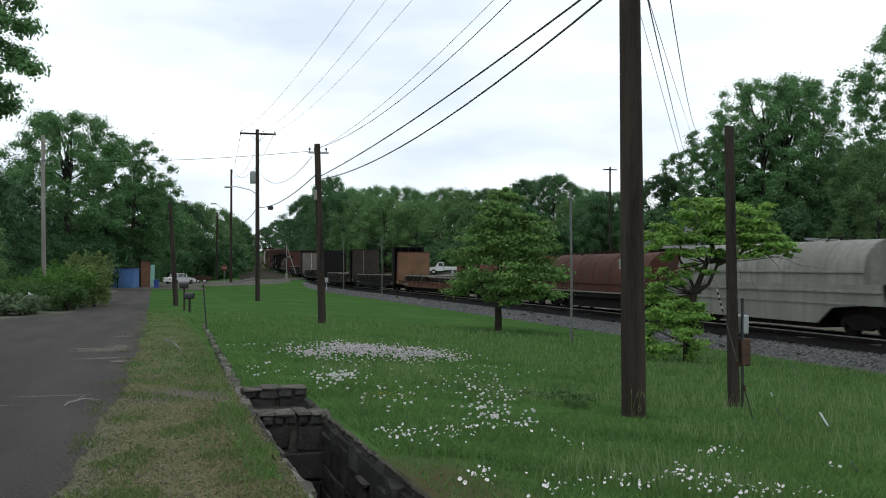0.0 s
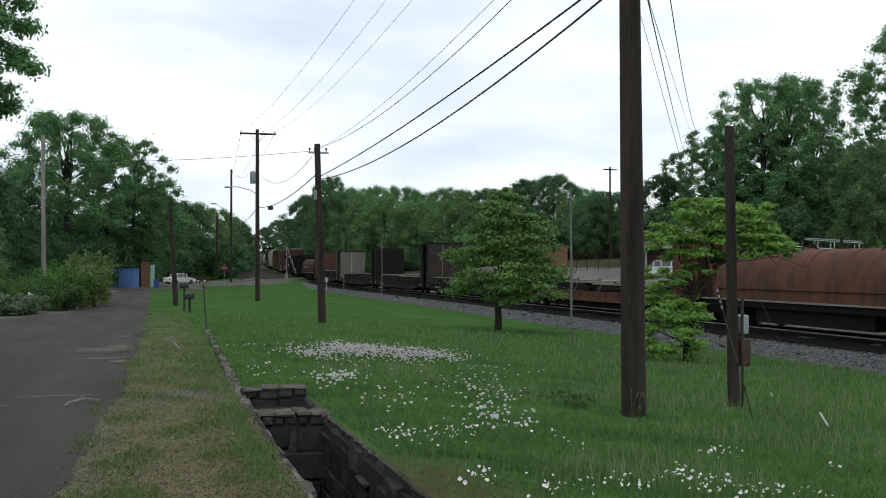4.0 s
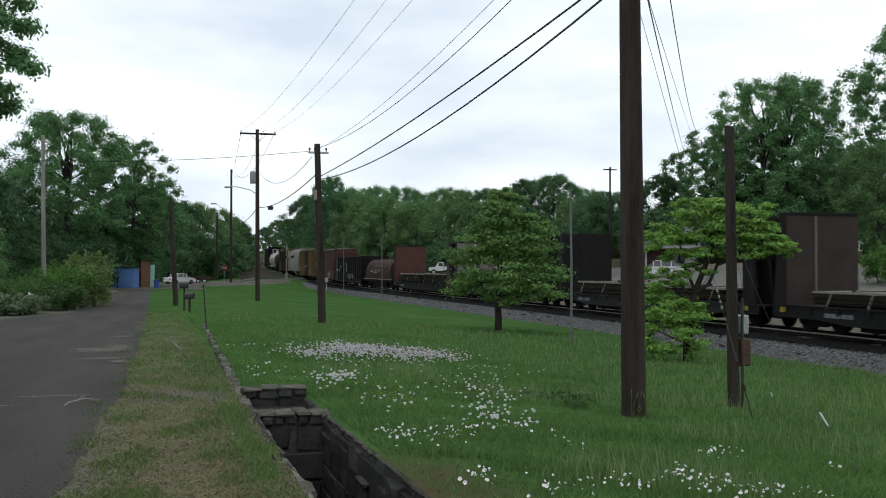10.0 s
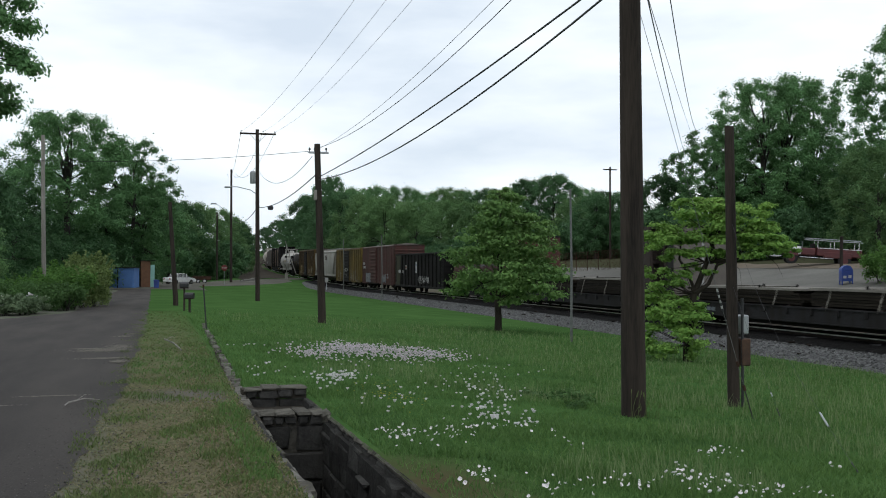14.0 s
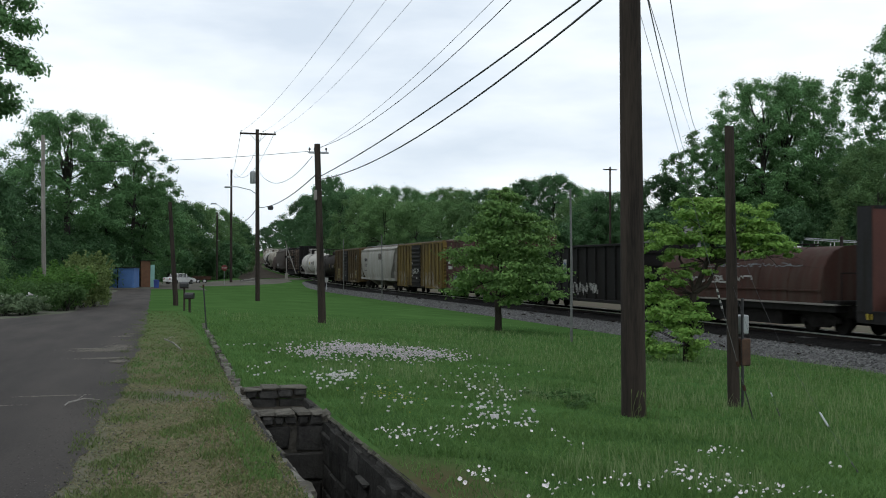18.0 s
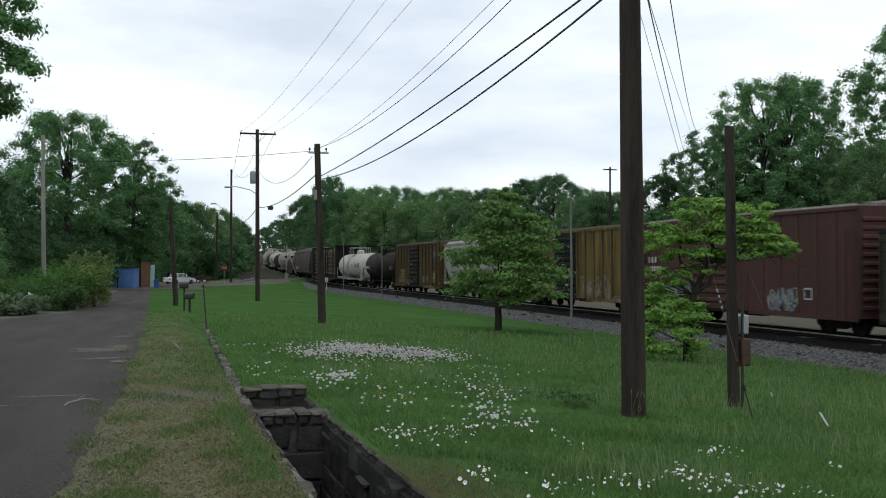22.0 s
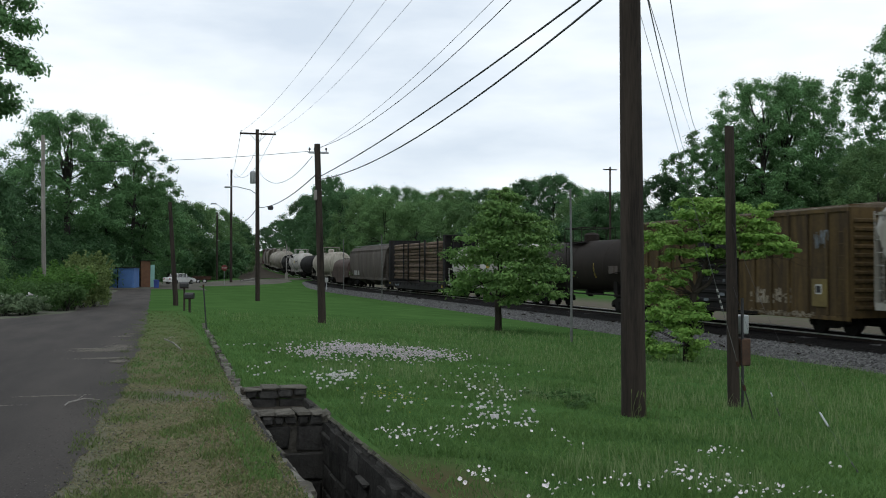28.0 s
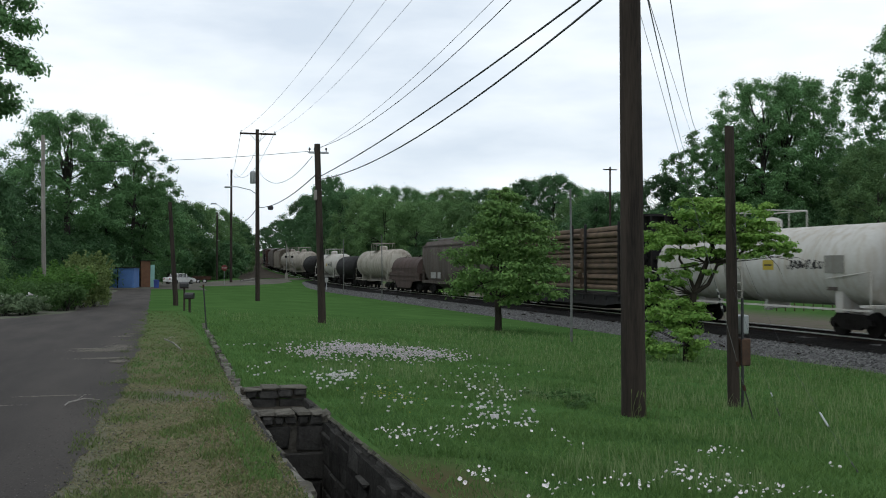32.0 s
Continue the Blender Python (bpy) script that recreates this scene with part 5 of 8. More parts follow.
def wash(c, y0, y1, z0, z1, material, x, seed, runs=16):
    """Pale overpaint that has run and flaked: ragged upright strokes side by side."""
    r = random.Random(seed)
    m = Mesh()
    w = (y1 - y0) / runs
    for k in range(runs):
        a = y0 + w * k
        top, low = z1 - (z1 - z0) * r.random() ** 2 * 0.6, z0 + (z1 - z0) * r.random() ** 2 * 0.45
        n = 6
        left = [(a + r.uniform(-0.1, 0.25) * w, low + (top - low) * i / n) for i in range(n + 1)]
        right = [(a + w * r.uniform(0.7, 1.15), low + (top - low) * i / n + r.uniform(-0.03, 0.03)) for i in range(n + 1)]
        xx = x - 0.003 - 0.0006 * (k % 3)
        vs = [(xx, p, q) for p, q in left] + [(xx, p, q) for p, q in right]
        m.add(vs, [(i, i + 1, n + 2 + i, n + 1 + i) for i in range(n) if r.random() < 0.86])
    return part("sprayed_patch", m, material, c)


def boxcar(name, length, material, door_material, label, eave=4.33, posts=True, door_w=3.0, door_y=0.0, end_material=None, roof_material=None, foot=0.56):
    c, h = car(name, length, label, "boxcar")
    w = 1.5
    d, wd = (0.075, 0.075) if posts else (0.03, 0.045)
    for s in (-1, 1):
        part("side", Mesh().box(*sorted((s * (w - 0.06), s * w)), -h, h, foot + 0.1, eave, 0.0), material, c)
        part("top_chord", Mesh().box(*sorted((s * w, s * (w + 0.06))), -h, h, eave - 0.12, eave, 0.0), material, c)
        part("side_sill", Mesh().box(*sorted((s * (w - 0.02), s * (w + 0.05))), -h, h, foot, foot + 0.14, 0.0), material, c)
        a, b = door_y - door_w / 2, door_y + door_w / 2
        door = part("door", Mesh().box(*sorted((s * (w + 0.02), s * (w + 0.1))), a, b, foot + 0.13, eave - 0.14, 0.0), door_material, c)
        part("door_rail", Mesh().box(*sorted((s * w, s * (w + 0.14))), a - 1.4, b + 1.4, foot + 0.02, foot + 0.12), M_BLACK, c)
        if s > 0:
            continue
        post = Mesh().box(-w - d, -w, -wd, wd, foot + 0.14, eave - 0.12, 0.02 if posts else 0.0).data("side_post", material)
        for i in range(15):
            y = -h + 0.06 + (2 * h - 0.12) * i / 14
            if abs(y - door_y) > door_w / 2 + 0.1:
                part("side_post", post, material, c).matrix_basis = pose(0, y, 0)
        rib = Mesh().prism([(-w - 0.1, -0.1), (-w - 0.16, -0.05), (-w - 0.16, 0.05), (-w - 0.1, 0.1)], a + 0.08, b - 0.08).data("door_rib", door_material)
        for k in range(9):
            part("door_rib", rib, door_material, door).matrix_basis = pose(0, 0, foot + 0.45 + k * (eave - foot - 0.8) / 8.4)
    for s in (-1, 1):
        wall = part("end_wall", Mesh().box(-w, w, s * h - 0.05, s * h + 0.05, foot + 0.1, eave + 0.1), end_material or material, c)
        if s < 0:
            y1 = -h - 0.05
            rib = Mesh().slab([(y1, -0.09), (y1 - 0.07, -0.04), (y1 - 0.07, 0.04), (y1, 0.09)], -w + 0.12, w - 0.12).data("end_rib", end_material or material)
            for k in range(11):
                part("end_rib", rib, end_material or material, wall).matrix_basis = pose(0, 0, 1.0 + k * (eave - 1.15) / 11)
    roof = Mesh().prism([(-w - 0.06, eave), (w + 0.06, eave), (w + 0.06, eave + 0.04), (0, eave + 0.2), (-w - 0.06, eave + 0.04)], -h - 0.05, h + 0.05)
    top = part("roof", roof, roof_material or M_ROOF, c)
    seam = Mesh().prism([(-w, eave + 0.05), (0, eave + 0.205), (w, eave + 0.05), (w, eave + 0.085), (0, eave + 0.24), (-w, eave + 0.085)], -0.04, 0.04).data("roof_seam", roof_material or M_ROOF)
    for i in range(14):
        part("roof_seam", seam, roof_material or M_ROOF, top).matrix_basis = pose(0, -h + (i + 0.5) * 2 * h / 14, 0)
    part("underframe", Mesh().box(-1.3, 1.3, -h, h, 0.88, 1.02), M_BLACK, c)
    part("centre_sill", Mesh().box(-0.3, 0.3, -h, h, 0.5, 0.9), M_BLACK, c)
    part("brake_cylinder", Mesh().box(-0.9, -0.4, -1, 0.2, 0.45, 0.9, 0.05), M_BLACK, c)
    ladders(c, w + 0.05, h - 0.35, foot + 0.2, material, 1.1)
    return c


M_ROOF = mat("galvanised_car_roof", (0.3, 0.28, 0.26), (0.14, 0.11, 0.08), 0.7, 0.2, scale=0.8, fine=8, spread=0.4)
M_ROOFRUST = mat("rusty_car_roof", (0.15, 0.12, 0.085), (0.07, 0.055, 0.04), 0.85, scale=0.8, fine=8)


def arch(w, z0, z1, n=12, power=0.75):
    """A rounded hood profile in x and z."""
    return [(w * math.copysign(abs(math.cos(math.pi * i / n)) ** power, math.cos(math.pi * i / n)), z0 + (z1 - z0) * math.sin(math.pi * i / n) ** power) for i in range(n + 1)]


def coil_car(name, length, hood, sill, label, hoods=1, deep=False, top=3.05, foot=1.38, lift_bars=True):
    c, h = car(name, length, label, "coil car", 2.1)
    if deep:
        body = Mesh()
        for s in (-1, 1):
            body.slab([(-h, 1.15), (-h + 0.1, 1.78), (h - 0.1, 1.78), (h, 1.15), (h - 2.6, 0.98), (h - 3.4, 0.42), (-h + 3.4, 0.42), (-h + 2.6, 0.98)], s * 1.38, s * 1.46)
        part("cradle", body, sill, c)
        part("side_channel", Mesh().box(-1.52, -1.46, -h, h, 1.5, 1.6).box(1.46, 1.52, -h, h, 1.5, 1.6).box(-1.5, -1.46, -h, h, 1.1, 1.16).box(1.46, 1.5, -h, h, 1.1, 1.16), sill, c)
    else:
        part("cradle", Mesh().box(-1.42, 1.42, -h + 0.2, h - 0.2, foot - 0.3, foot - 0.02), sill, c)
        part("walkway", Mesh().box(-1.55, 1.55, -h + 0.1, h - 0.1, foot - 0.06, foot), M_STEELTOP, c, "pale dusty side walkway")
    part("underframe", Mesh().box(-0.9, 0.9, -h, h, 0.62, 1.02).box(-1.2, 1.2, -h + 3.6, h - 3.6, 0.24, 1.0), M_BLACK, c)
    z0 = 1.76 if deep else foot
    end = 0.9
    for k in range(hoods):
        a, b = -h + end + k * (2 * h - 2 * end) / hoods, -h + end + (k + 1) * (2 * h - 2 * end) / hoods
        hd = Mesh().prism(arch(1.42, z0, top, 16, 0.72), a + 0.05, b - 0.05)
        lid = part("hood", hd, hood, c, smooth=True)
        rib = Mesh().prism(arch(1.44, z0, top + 0.02, 12, 0.72), -0.025, 0.025).data("hood_rib", hood)
        for i in range(7):
            part("hood_rib", rib, hood, lid).matrix_basis = pose(0, a + 0.1 + (b - a - 0.2) * i / 6, 0)
        if lift_bars:
            for y in (a + (b - a) * 0.25, a + (b - a) * 0.75):
                part("lifting_bracket", Mesh().tube((-0.95, y, top - 0.42), (-0.5, y - 0.1, top + 0.1), 0.03, n=5).tube((0.95, y, top - 0.42), (0.5, y - 0.1, top + 0.1), 0.03, n=5).tube((-0.5, y - 0.1, top + 0.1), (0.5, y - 0.1, top + 0.1), 0.03, n=5), M_BLACK, c)
        part("hood_rim", Mesh().box(-1.47, -1.41, a, b, z0 + 0.4, z0 + 0.46).box(1.41, 1.47, a, b, z0 + 0.4, z0 + 0.46), hood, c)
    for s in (-1, 1):
        part("end_platform", Mesh().box(-1.4, 1.4, s * (h - 0.45) - 0.45, s * (h - 0.45) + 0.45, 1.08, 1.2), sill, c)
        part("end_rail", Mesh().tube((-1.3, s * h, 1.2), (-1.3, s * h, 2.15), 0.02, n=5).tube((1.3, s * h, 1.2), (1.3, s * h, 2.15), 0.02, n=5).tube((-1.3, s * h, 2.15), (1.3, s * h, 2.15), 0.02, n=5), sill, c)
    return c


def stack(c, a, b, z, top, seed, width=2.5):
    """Layers of steel plate between y = a and b, chained down to the side sills, with stake irons on top."""
    r = random.Random(seed)
    layers = max(3, round((top - z) / 0.085))
    th = (top - z) / layers
    for k in range(layers - 1):
        m = Mesh()
        o0 = r.uniform(-0.05, 0.9) if k > layers - 4 else r.uniform(-0.1, 0.2)
        o1 = r.uniform(-0.9, 0.05) if k > layers - 4 else r.uniform(-0.2, 0.1)
        m.box(-width / 2 + r.uniform(-0.02, 0.02), width / 2 + r.uniform(-0.02, 0.02), a + o0, b + o1, z + k * th + 0.006, z + (k + 1) * th - 0.006)
        part("steel_plate", m, M_STEEL, c)
    part("top_plate", Mesh().box(-width / 2 - 0.02, width / 2 + 0.02, a + r.uniform(0, 0.7), b - r.uniform(0, 0.7), top - th + 0.004, top), M_TOPPLATE, c, "pale top plate")
    n = max(2, round((b - a) / 2.45))
    for i in range(n):
        y = a + (b - a) * (i + 0.5) / n + r.uniform(-0.12, 0.12)
        m = Mesh().box(-width / 2 - 0.03, width / 2 + 0.03, y - 0.022, y + 0.022, top + 0.002, top + 0.012)
        for s in (-1, 1):
            m.add([(s * (width / 2 + 0.02), y - 0.022, top + 0.01), (s * (width / 2 + 0.02), y + 0.022, top + 0.01), (s * 1.535, y + 0.022, z - 0.12), (s * 1.535, y - 0.022, z - 0.12)], [(0, 1, 2, 3) if s > 0 else (3, 2, 1, 0)])
        part("strap", m, M_STRAP, c)
        y += (b - a) / n * r.uniform(0.3, 0.55)
        if y < b - 0.9:
            part("bunk", Mesh().box(-width / 2 + 0.02, -width / 2 + 0.08, y - 0.04, y + 0.04, top, top + 0.1).box(-width / 2 + 0.05, 0.5, y - 0.03, y + 0.02, top + 0.004, top + 0.03).box(0.44, 0.5, y - 0.04, y + 0.04, top, top + 0.1), M_BLACK, c)


def bulkhead_flat(name, length, sill, lead, trail, h_lead, h_trail, label, top=1.6, load=True, seed=1, gap=0.5, deck=0.91, foot=0.38, inset=(0.95, 0.9), crown=(0.45, 0.45)):
    """A flat car with a braced bulkhead at each end; inset: from each end to its board; crown: depth of the braces at their tops."""
    c, h = car(name, length, label, "flat car", 2.6)
    part("deck", Mesh().box(-1.45, 1.45, -h, h, deck - 0.07, deck), M_PLYBROWN, c, "worn timber deck")
    for s in (-1, 1):
        x0, x1 = sorted((s * 1.38, s * 1.5))
        m = Mesh().slab([(-h, deck + 0.03), (h, deck + 0.03), (h, foot + 0.16), (h * 0.76, foot + 0.14), (h * 0.62, foot), (-h * 0.62, foot), (-h * 0.76, foot + 0.14), (-h, foot + 0.16)], x0, x1)
        web = part("side_sill", m, sill, c)
        part("sill_flange", Mesh().box(*sorted((s * 1.5, s * 1.55)), -h, h, deck - 0.02, deck + 0.03).box(*sorted((s * 1.5, s * 1.54)), -h * 0.62, h * 0.62, foot, foot + 0.04), sill, web)
        pocket = Mesh().box(*sorted((s * 1.5, s * 1.56)), -0.07, 0.07, deck - 0.24, deck - 0.02, 0.01).data("stake_pocket", sill)
        for i in range(14):
            part("stake_pocket", pocket, sill, web).matrix_basis = pose(0, -h + 0.7 + (2 * h - 1.4) * i / 13, 0)
    part("underframe", Mesh().box(-0.35, 0.35, -h, h, 0.4, 0.75).box(-1.1, 1.1, -h + 4.4, h - 4.4, 0.2, 0.6), M_BLACK, c)
    for s, hh, mt, back_in, deep in ((-1, h_lead, lead, inset[0], crown[0]), (1, h_trail, trail, inset[1], crown[1])):
        y = s * (h - back_in)
        back = part("bulkhead", Mesh().box(-1.5, 1.5, *sorted((y, y + s * 0.08)), deck, hh), mt, c)
        foot_d, top_d = min(back_in, 1.0), min(back_in, deep)
        for x in (-1.44, -0.75, 0.0, 0.75, 1.44):
            w = 0.075 if abs(x) > 1 else 0.045
            part("brace_post", Mesh().slab([(y + s * 0.06, deck - 0.3 if abs(x) > 1 else deck), (y + s * foot_d, deck - 0.3 if abs(x) > 1 else deck), (y + s * top_d, hh), (y + s * 0.06, hh)], x - w, x + w), lead if s < 0 else sill, back)
        g = Mesh()
        for k in range(3):
            z = deck + 0.6 + k * (hh - deck) / 3.3
            g.box(-1.45, 1.45, *sorted((y + s * 0.08, y + s * 0.25)), z, z + 0.12)
        g.box(-1.5, 1.5, *sorted((y - s * 0.02, y + s * top_d)), hh - 0.08, hh + 0.03)
        part("brace_rail", g, lead if s < 0 else sill, back)
        part("corner_mark", Mesh().box(-1.56, -1.525, *sorted((s * (h - 0.55), s * (h - 0.8))), deck - 0.24, deck - 0.06), M_LETTERY, c, "faded yellow corner mark")
    if load:
        a, b = -h + inset[0] + gap, h - inset[1] - gap
        stack(c, a, -0.2, deck + 0.08, top, seed)
        stack(c, 0.2, b, deck + 0.08, top + (0.08 if seed % 2 else -0.05), seed + 5)
        for y in (-h * 0.75, -h * 0.4, -h * 0.1, h * 0.1, h * 0.4, h * 0.75):
            part("dunnage", Mesh().box(-1.25, 1.25, y - 0.06, y + 0.06, deck, deck + 0.08), M_PLYBROWN, c)
    bars(c, h * 0.72, deck - 0.34, [0.28, 0.28, 0.2, 0.28, 0.28], 0.15, M_TAGGREY, -1.5, 0.05)
    return c


def hopper(name, length, material, label, top=4.42, dirt=None, hatch=M_ROOF):
    """A covered hopper with curved sides, sloped end sheets and outlet chutes."""
    c, h = car(name, length, label, "covered hopper", 2.3)
    w = 1.56
    prof = [(-1.38, 1.12), (-w, 1.7), (-w - 0.02, 2.6), (-w, 3.6), (-1.42, 4.05), (-1.1, top - 0.1), (0, top), (1.1, top - 0.1), (1.42, 4.05), (w, 3.6), (w + 0.02, 2.6), (w, 1.7), (1.38, 1.12)]
    body = Mesh()
    n = len(prof)
    # end sheets slope in below the shoulder: each ring is the profile, with its low corners pulled in along y
    rings = []
    for s in (-1, 1):
        ring = []
        for x, z in prof:
            cut = max(0.0, (3.1 - z)) * 0.95
            ring.append((x, s * (h - 0.25 - cut), z))
        rings.append(ring)
    body.add(rings[0] + rings[1], [(i, n + i, n + (i + 1) % n, (i + 1) % n) for i in range(n)] + [tuple(range(n)), tuple(range(2 * n - 1, n - 1, -1))])
    part("body", body, material, c, smooth=True)
    part("side_sill", Mesh().box(-1.5, -1.36, -h + 0.1, h - 0.1, 0.98, 1.2).box(1.36, 1.5, -h + 0.1, h - 0.1, 0.98, 1.2), material, c)
    part("top_chord", Mesh().box(-1.5, -1.38, -h + 0.25, h - 0.25, 4.0, 4.1).box(1.38, 1.5, -h + 0.25, h - 0.25, 4.0, 4.1), material, c)
    for s in (-1, 1):
        m = Mesh()
        for x in (-1.38, 1.38):
            m.box(x - 0.06, x + 0.06, *sorted((s * (h - 0.05), s * (h - 0.17))), 1.0, 3.6)
            m.tube((x, s * (h - 0.1), 1.1), (x * 0.9, s * (h - 1.5), 1.9), 0.04, n=5)
        m.box(-1.4, 1.4, *sorted((s * h, s * (h - 0.6))), 1.0, 1.1)
        part("end_post", m, material, c)
        part("slope_brace", Mesh().box(-1.2, 1.2, *sorted((s * (h - 0.3), s * (h - 0.42))), 2.2, 2.35), material, c)
    for i in range(3):
        y = (i - 1) * h * 0.52
        part("outlet_chute", Mesh().add([(-1.3, y - h * 0.25, 1.15), (1.3, y - h * 0.25, 1.15), (1.3, y + h * 0.25, 1.15), (-1.3, y + h * 0.25, 1.15), (-0.4, y - 0.3, 0.38), (0.4, y - 0.3, 0.38), (0.4, y + 0.3, 0.38), (-0.4, y + 0.3, 0.38)], [(0, 1, 5, 4), (1, 2, 6, 5), (2, 3, 7, 6), (3, 0, 4, 7), (4, 5, 6, 7)]), dirt or material, c)
    part("roof_hatch", Mesh().box(-0.35, 0.35, -h + 0.9, h - 0.9, top - 0.02, top + 0.1, 0.02), hatch, c)
    part("running_board", Mesh().box(-0.95, -0.6, -h + 0.2, h - 0.2, top + 0.06, top + 0.1).box(0.6, 0.95, -h + 0.2, h - 0.2, top + 0.06, top + 0.1), M_GALV, c)
    ladders(c, 1.44, h - 0.3, 1.2, material, 1.12)
    part("underframe", Mesh().box(-0.3, 0.3, -h, h, 0.65, 1.0), M_BLACK, c)
    return c


def tank(name, length, material, label, top=3.83, dia=2.75, frame_m=None, rail_m=None, dome=True):
    c, h = car(name, length, label, "tank car", 2.1)
    r = dia / 2
    z = top - r
    e = h - 0.35
    pts = [(0, -e, z), (0, -e + 0.03, z), (0, -e + 0.12, z), (0, -e + 0.32, z), (0, -e + 0.62, z), (0, -0.2, z), (0, 0.2, z), (0, e - 0.62, z), (0, e - 0.32, z), (0, e - 0.12, z), (0, e - 0.03, z), (0, e, z)]
    rad = [0.3 * r, 0.5 * r, 0.72 * r, 0.92 * r, r, r, r, r, 0.92 * r, 0.72 * r, 0.5 * r, 0.3 * r]
    part("barrel", Mesh().path(pts, rad, 32), material, c, smooth=True)
    for y in (-e * 0.62, -e * 0.05, e * 0.62):
        part("weld_band", Mesh().path([(0, y - 0.04, z), (0, y + 0.04, z)], [r + 0.012, r + 0.012], 32), material, c, smooth=True)
    sill = frame_m or M_BLACK
    for s in (-1, 1):
        part("stub_sill", Mesh().box(-0.3, 0.3, *sorted((s * h, s * (h - 3.2))), 0.72, 1.12).box(-1.35, 1.35, *sorted((s * h, s * (h - 0.7))), 1.02, 1.1).box(-1.1, 1.1, *sorted((s * (h - 1.9), s * (h - 2.3))), 0.8, z - r * 0.45), sill, c)
        part("end_rail", Mesh().tube((-1.42, s * (h - 0.05), 1.05), (-1.42, s * (h - 0.05), 2.2), 0.025, n=5).tube((1.42, s * (h - 0.05), 1.05), (1.42, s * (h - 0.05), 2.2), 0.025, n=5).tube((-1.42, s * (h - 0.05), 2.2), (-1.42, s * (h - 2.4), 1.95), 0.02, n=5).tube((1.42, s * (h - 0.05), 2.2), (1.42, s * (h - 2.4), 1.95), 0.02, n=5), rail_m or sill, c)
        part("side_walk", Mesh().box(*sorted((s * 1.38, s * 1.5)), -h, h, 0.9, 0.96), rail_m or sill, c)
    part("bottom_valve", Mesh().tube((0, 0.2, z - r - 0.35), (0, 0.2, z - r + 0.1), 0.16, n=10).box(-0.5, 0.5, -0.5, -0.3, z - r - 0.25, z - r + 0.1), sill, c)
    if dome:
        d = part("manway", Mesh().path([(0, 0, top - 0.12), (0, 0, top + 0.32), (0, 0, top + 0.42), (0, 0, top + 0.46)], [0.42, 0.42, 0.3, 0.1], 14), material, c, smooth=True)
        rl = Mesh()
        for s in (-1, 1):
            rl.box(*sorted((s * 0.55, s * 1.05)), -0.9, 1.5, top - 0.1, top - 0.06)
            for y in (-0.9, 0.3, 1.5):
                rl.tube((s * 1.0, y, top - 0.1), (s * 1.0, y, top + 0.7), 0.022, n=5)
            rl.tube((s * 1.0, -0.9, top + 0.7), (s * 1.0, 1.5, top + 0.7), 0.028, n=5)
        for y in (-0.9, 1.5):
            rl.tube((-1, y, top + 0.7), (1, y, top + 0.7), 0.028, n=5)
        part("platform_rail", rl, rail_m or material, c)
        for s in (-1, 1):
            l = Mesh()
            for k in range(9):
                l.tube((s * 1.45, -0.2, 1.1 + k * 0.32), (s * 1.45, 0.2, 1.1 + k * 0.32), 0.014, n=5)
            for y in (-0.2, 0.2):
                l.box(s * 1.45 - 0.015, s * 1.45 + 0.015, y - 0.02, y + 0.02, 1.0, top - 0.1)
            part("ladder", l, rail_m or sill, c)
    return c


def gondola(name, length, material, end_panel, label, top=3.5):
    c, h = car(name, length, label, "gondola")
    w = 1.5
    for s in (-1, 1):
        m = Mesh().box(*sorted((s * (w - 0.05), s * w)), -h, h, 0.62, top)
        for i in range(15):
            y = -h + 0.08 + (2 * h - 0.16) * i / 14
            m.slab([(y - 0.06, 0.64), (y + 0.06, 0.64), (y + 0.06, top - 0.1), (y - 0.06, top - 0.1)], s * w, s * (w + 0.09))
        part("side", m, material, c)
        part("top_chord", Mesh().box(*sorted((s * (w - 0.06), s * (w + 0.12))), -h, h, top - 0.12, top, 0.02), material, c)
        part("side_sill", Mesh().box(*sorted((s * (w - 0.06), s * (w + 0.11))), -h, h, 0.52, 0.68, 0.02), material, c)
        part("end_panel", Mesh().slab([(h - 1.9, 0.66), (h - 0.02, 0.66), (h - 0.02, top - 0.12), (h - 2.15, top - 0.12)], s * (w + 0.092), s * (w + 0.1)), end_panel, c, "dull green end panel")
    for s in (-1, 1):
        m = Mesh().box(-w, w, *sorted((s * h, s * (h - 0.06))), 0.95, top)
        for k in range(4):
            z = 1.2 + k * 0.6
            m.box(-w, w, *sorted((s * h, s * (h + 0.1))), z, z + 0.12)
        part("end_wall", m, material, c)
    part("floor", Mesh().box(-w + 0.05, w - 0.05, -h + 0.06, h - 0.06, 0.95, 1.05), M_BLACK, c)
    part("underframe", Mesh().box(-0.35, 0.35, -h, h, 0.55, 0.95).box(-1.2, 1.2, -h + 3.2, h - 3.2, 0.62, 0.95), M_BLACK, c)
    ladders(c, w + 0.08, h - 0.35, 1.0, material, 0.85)
    return c


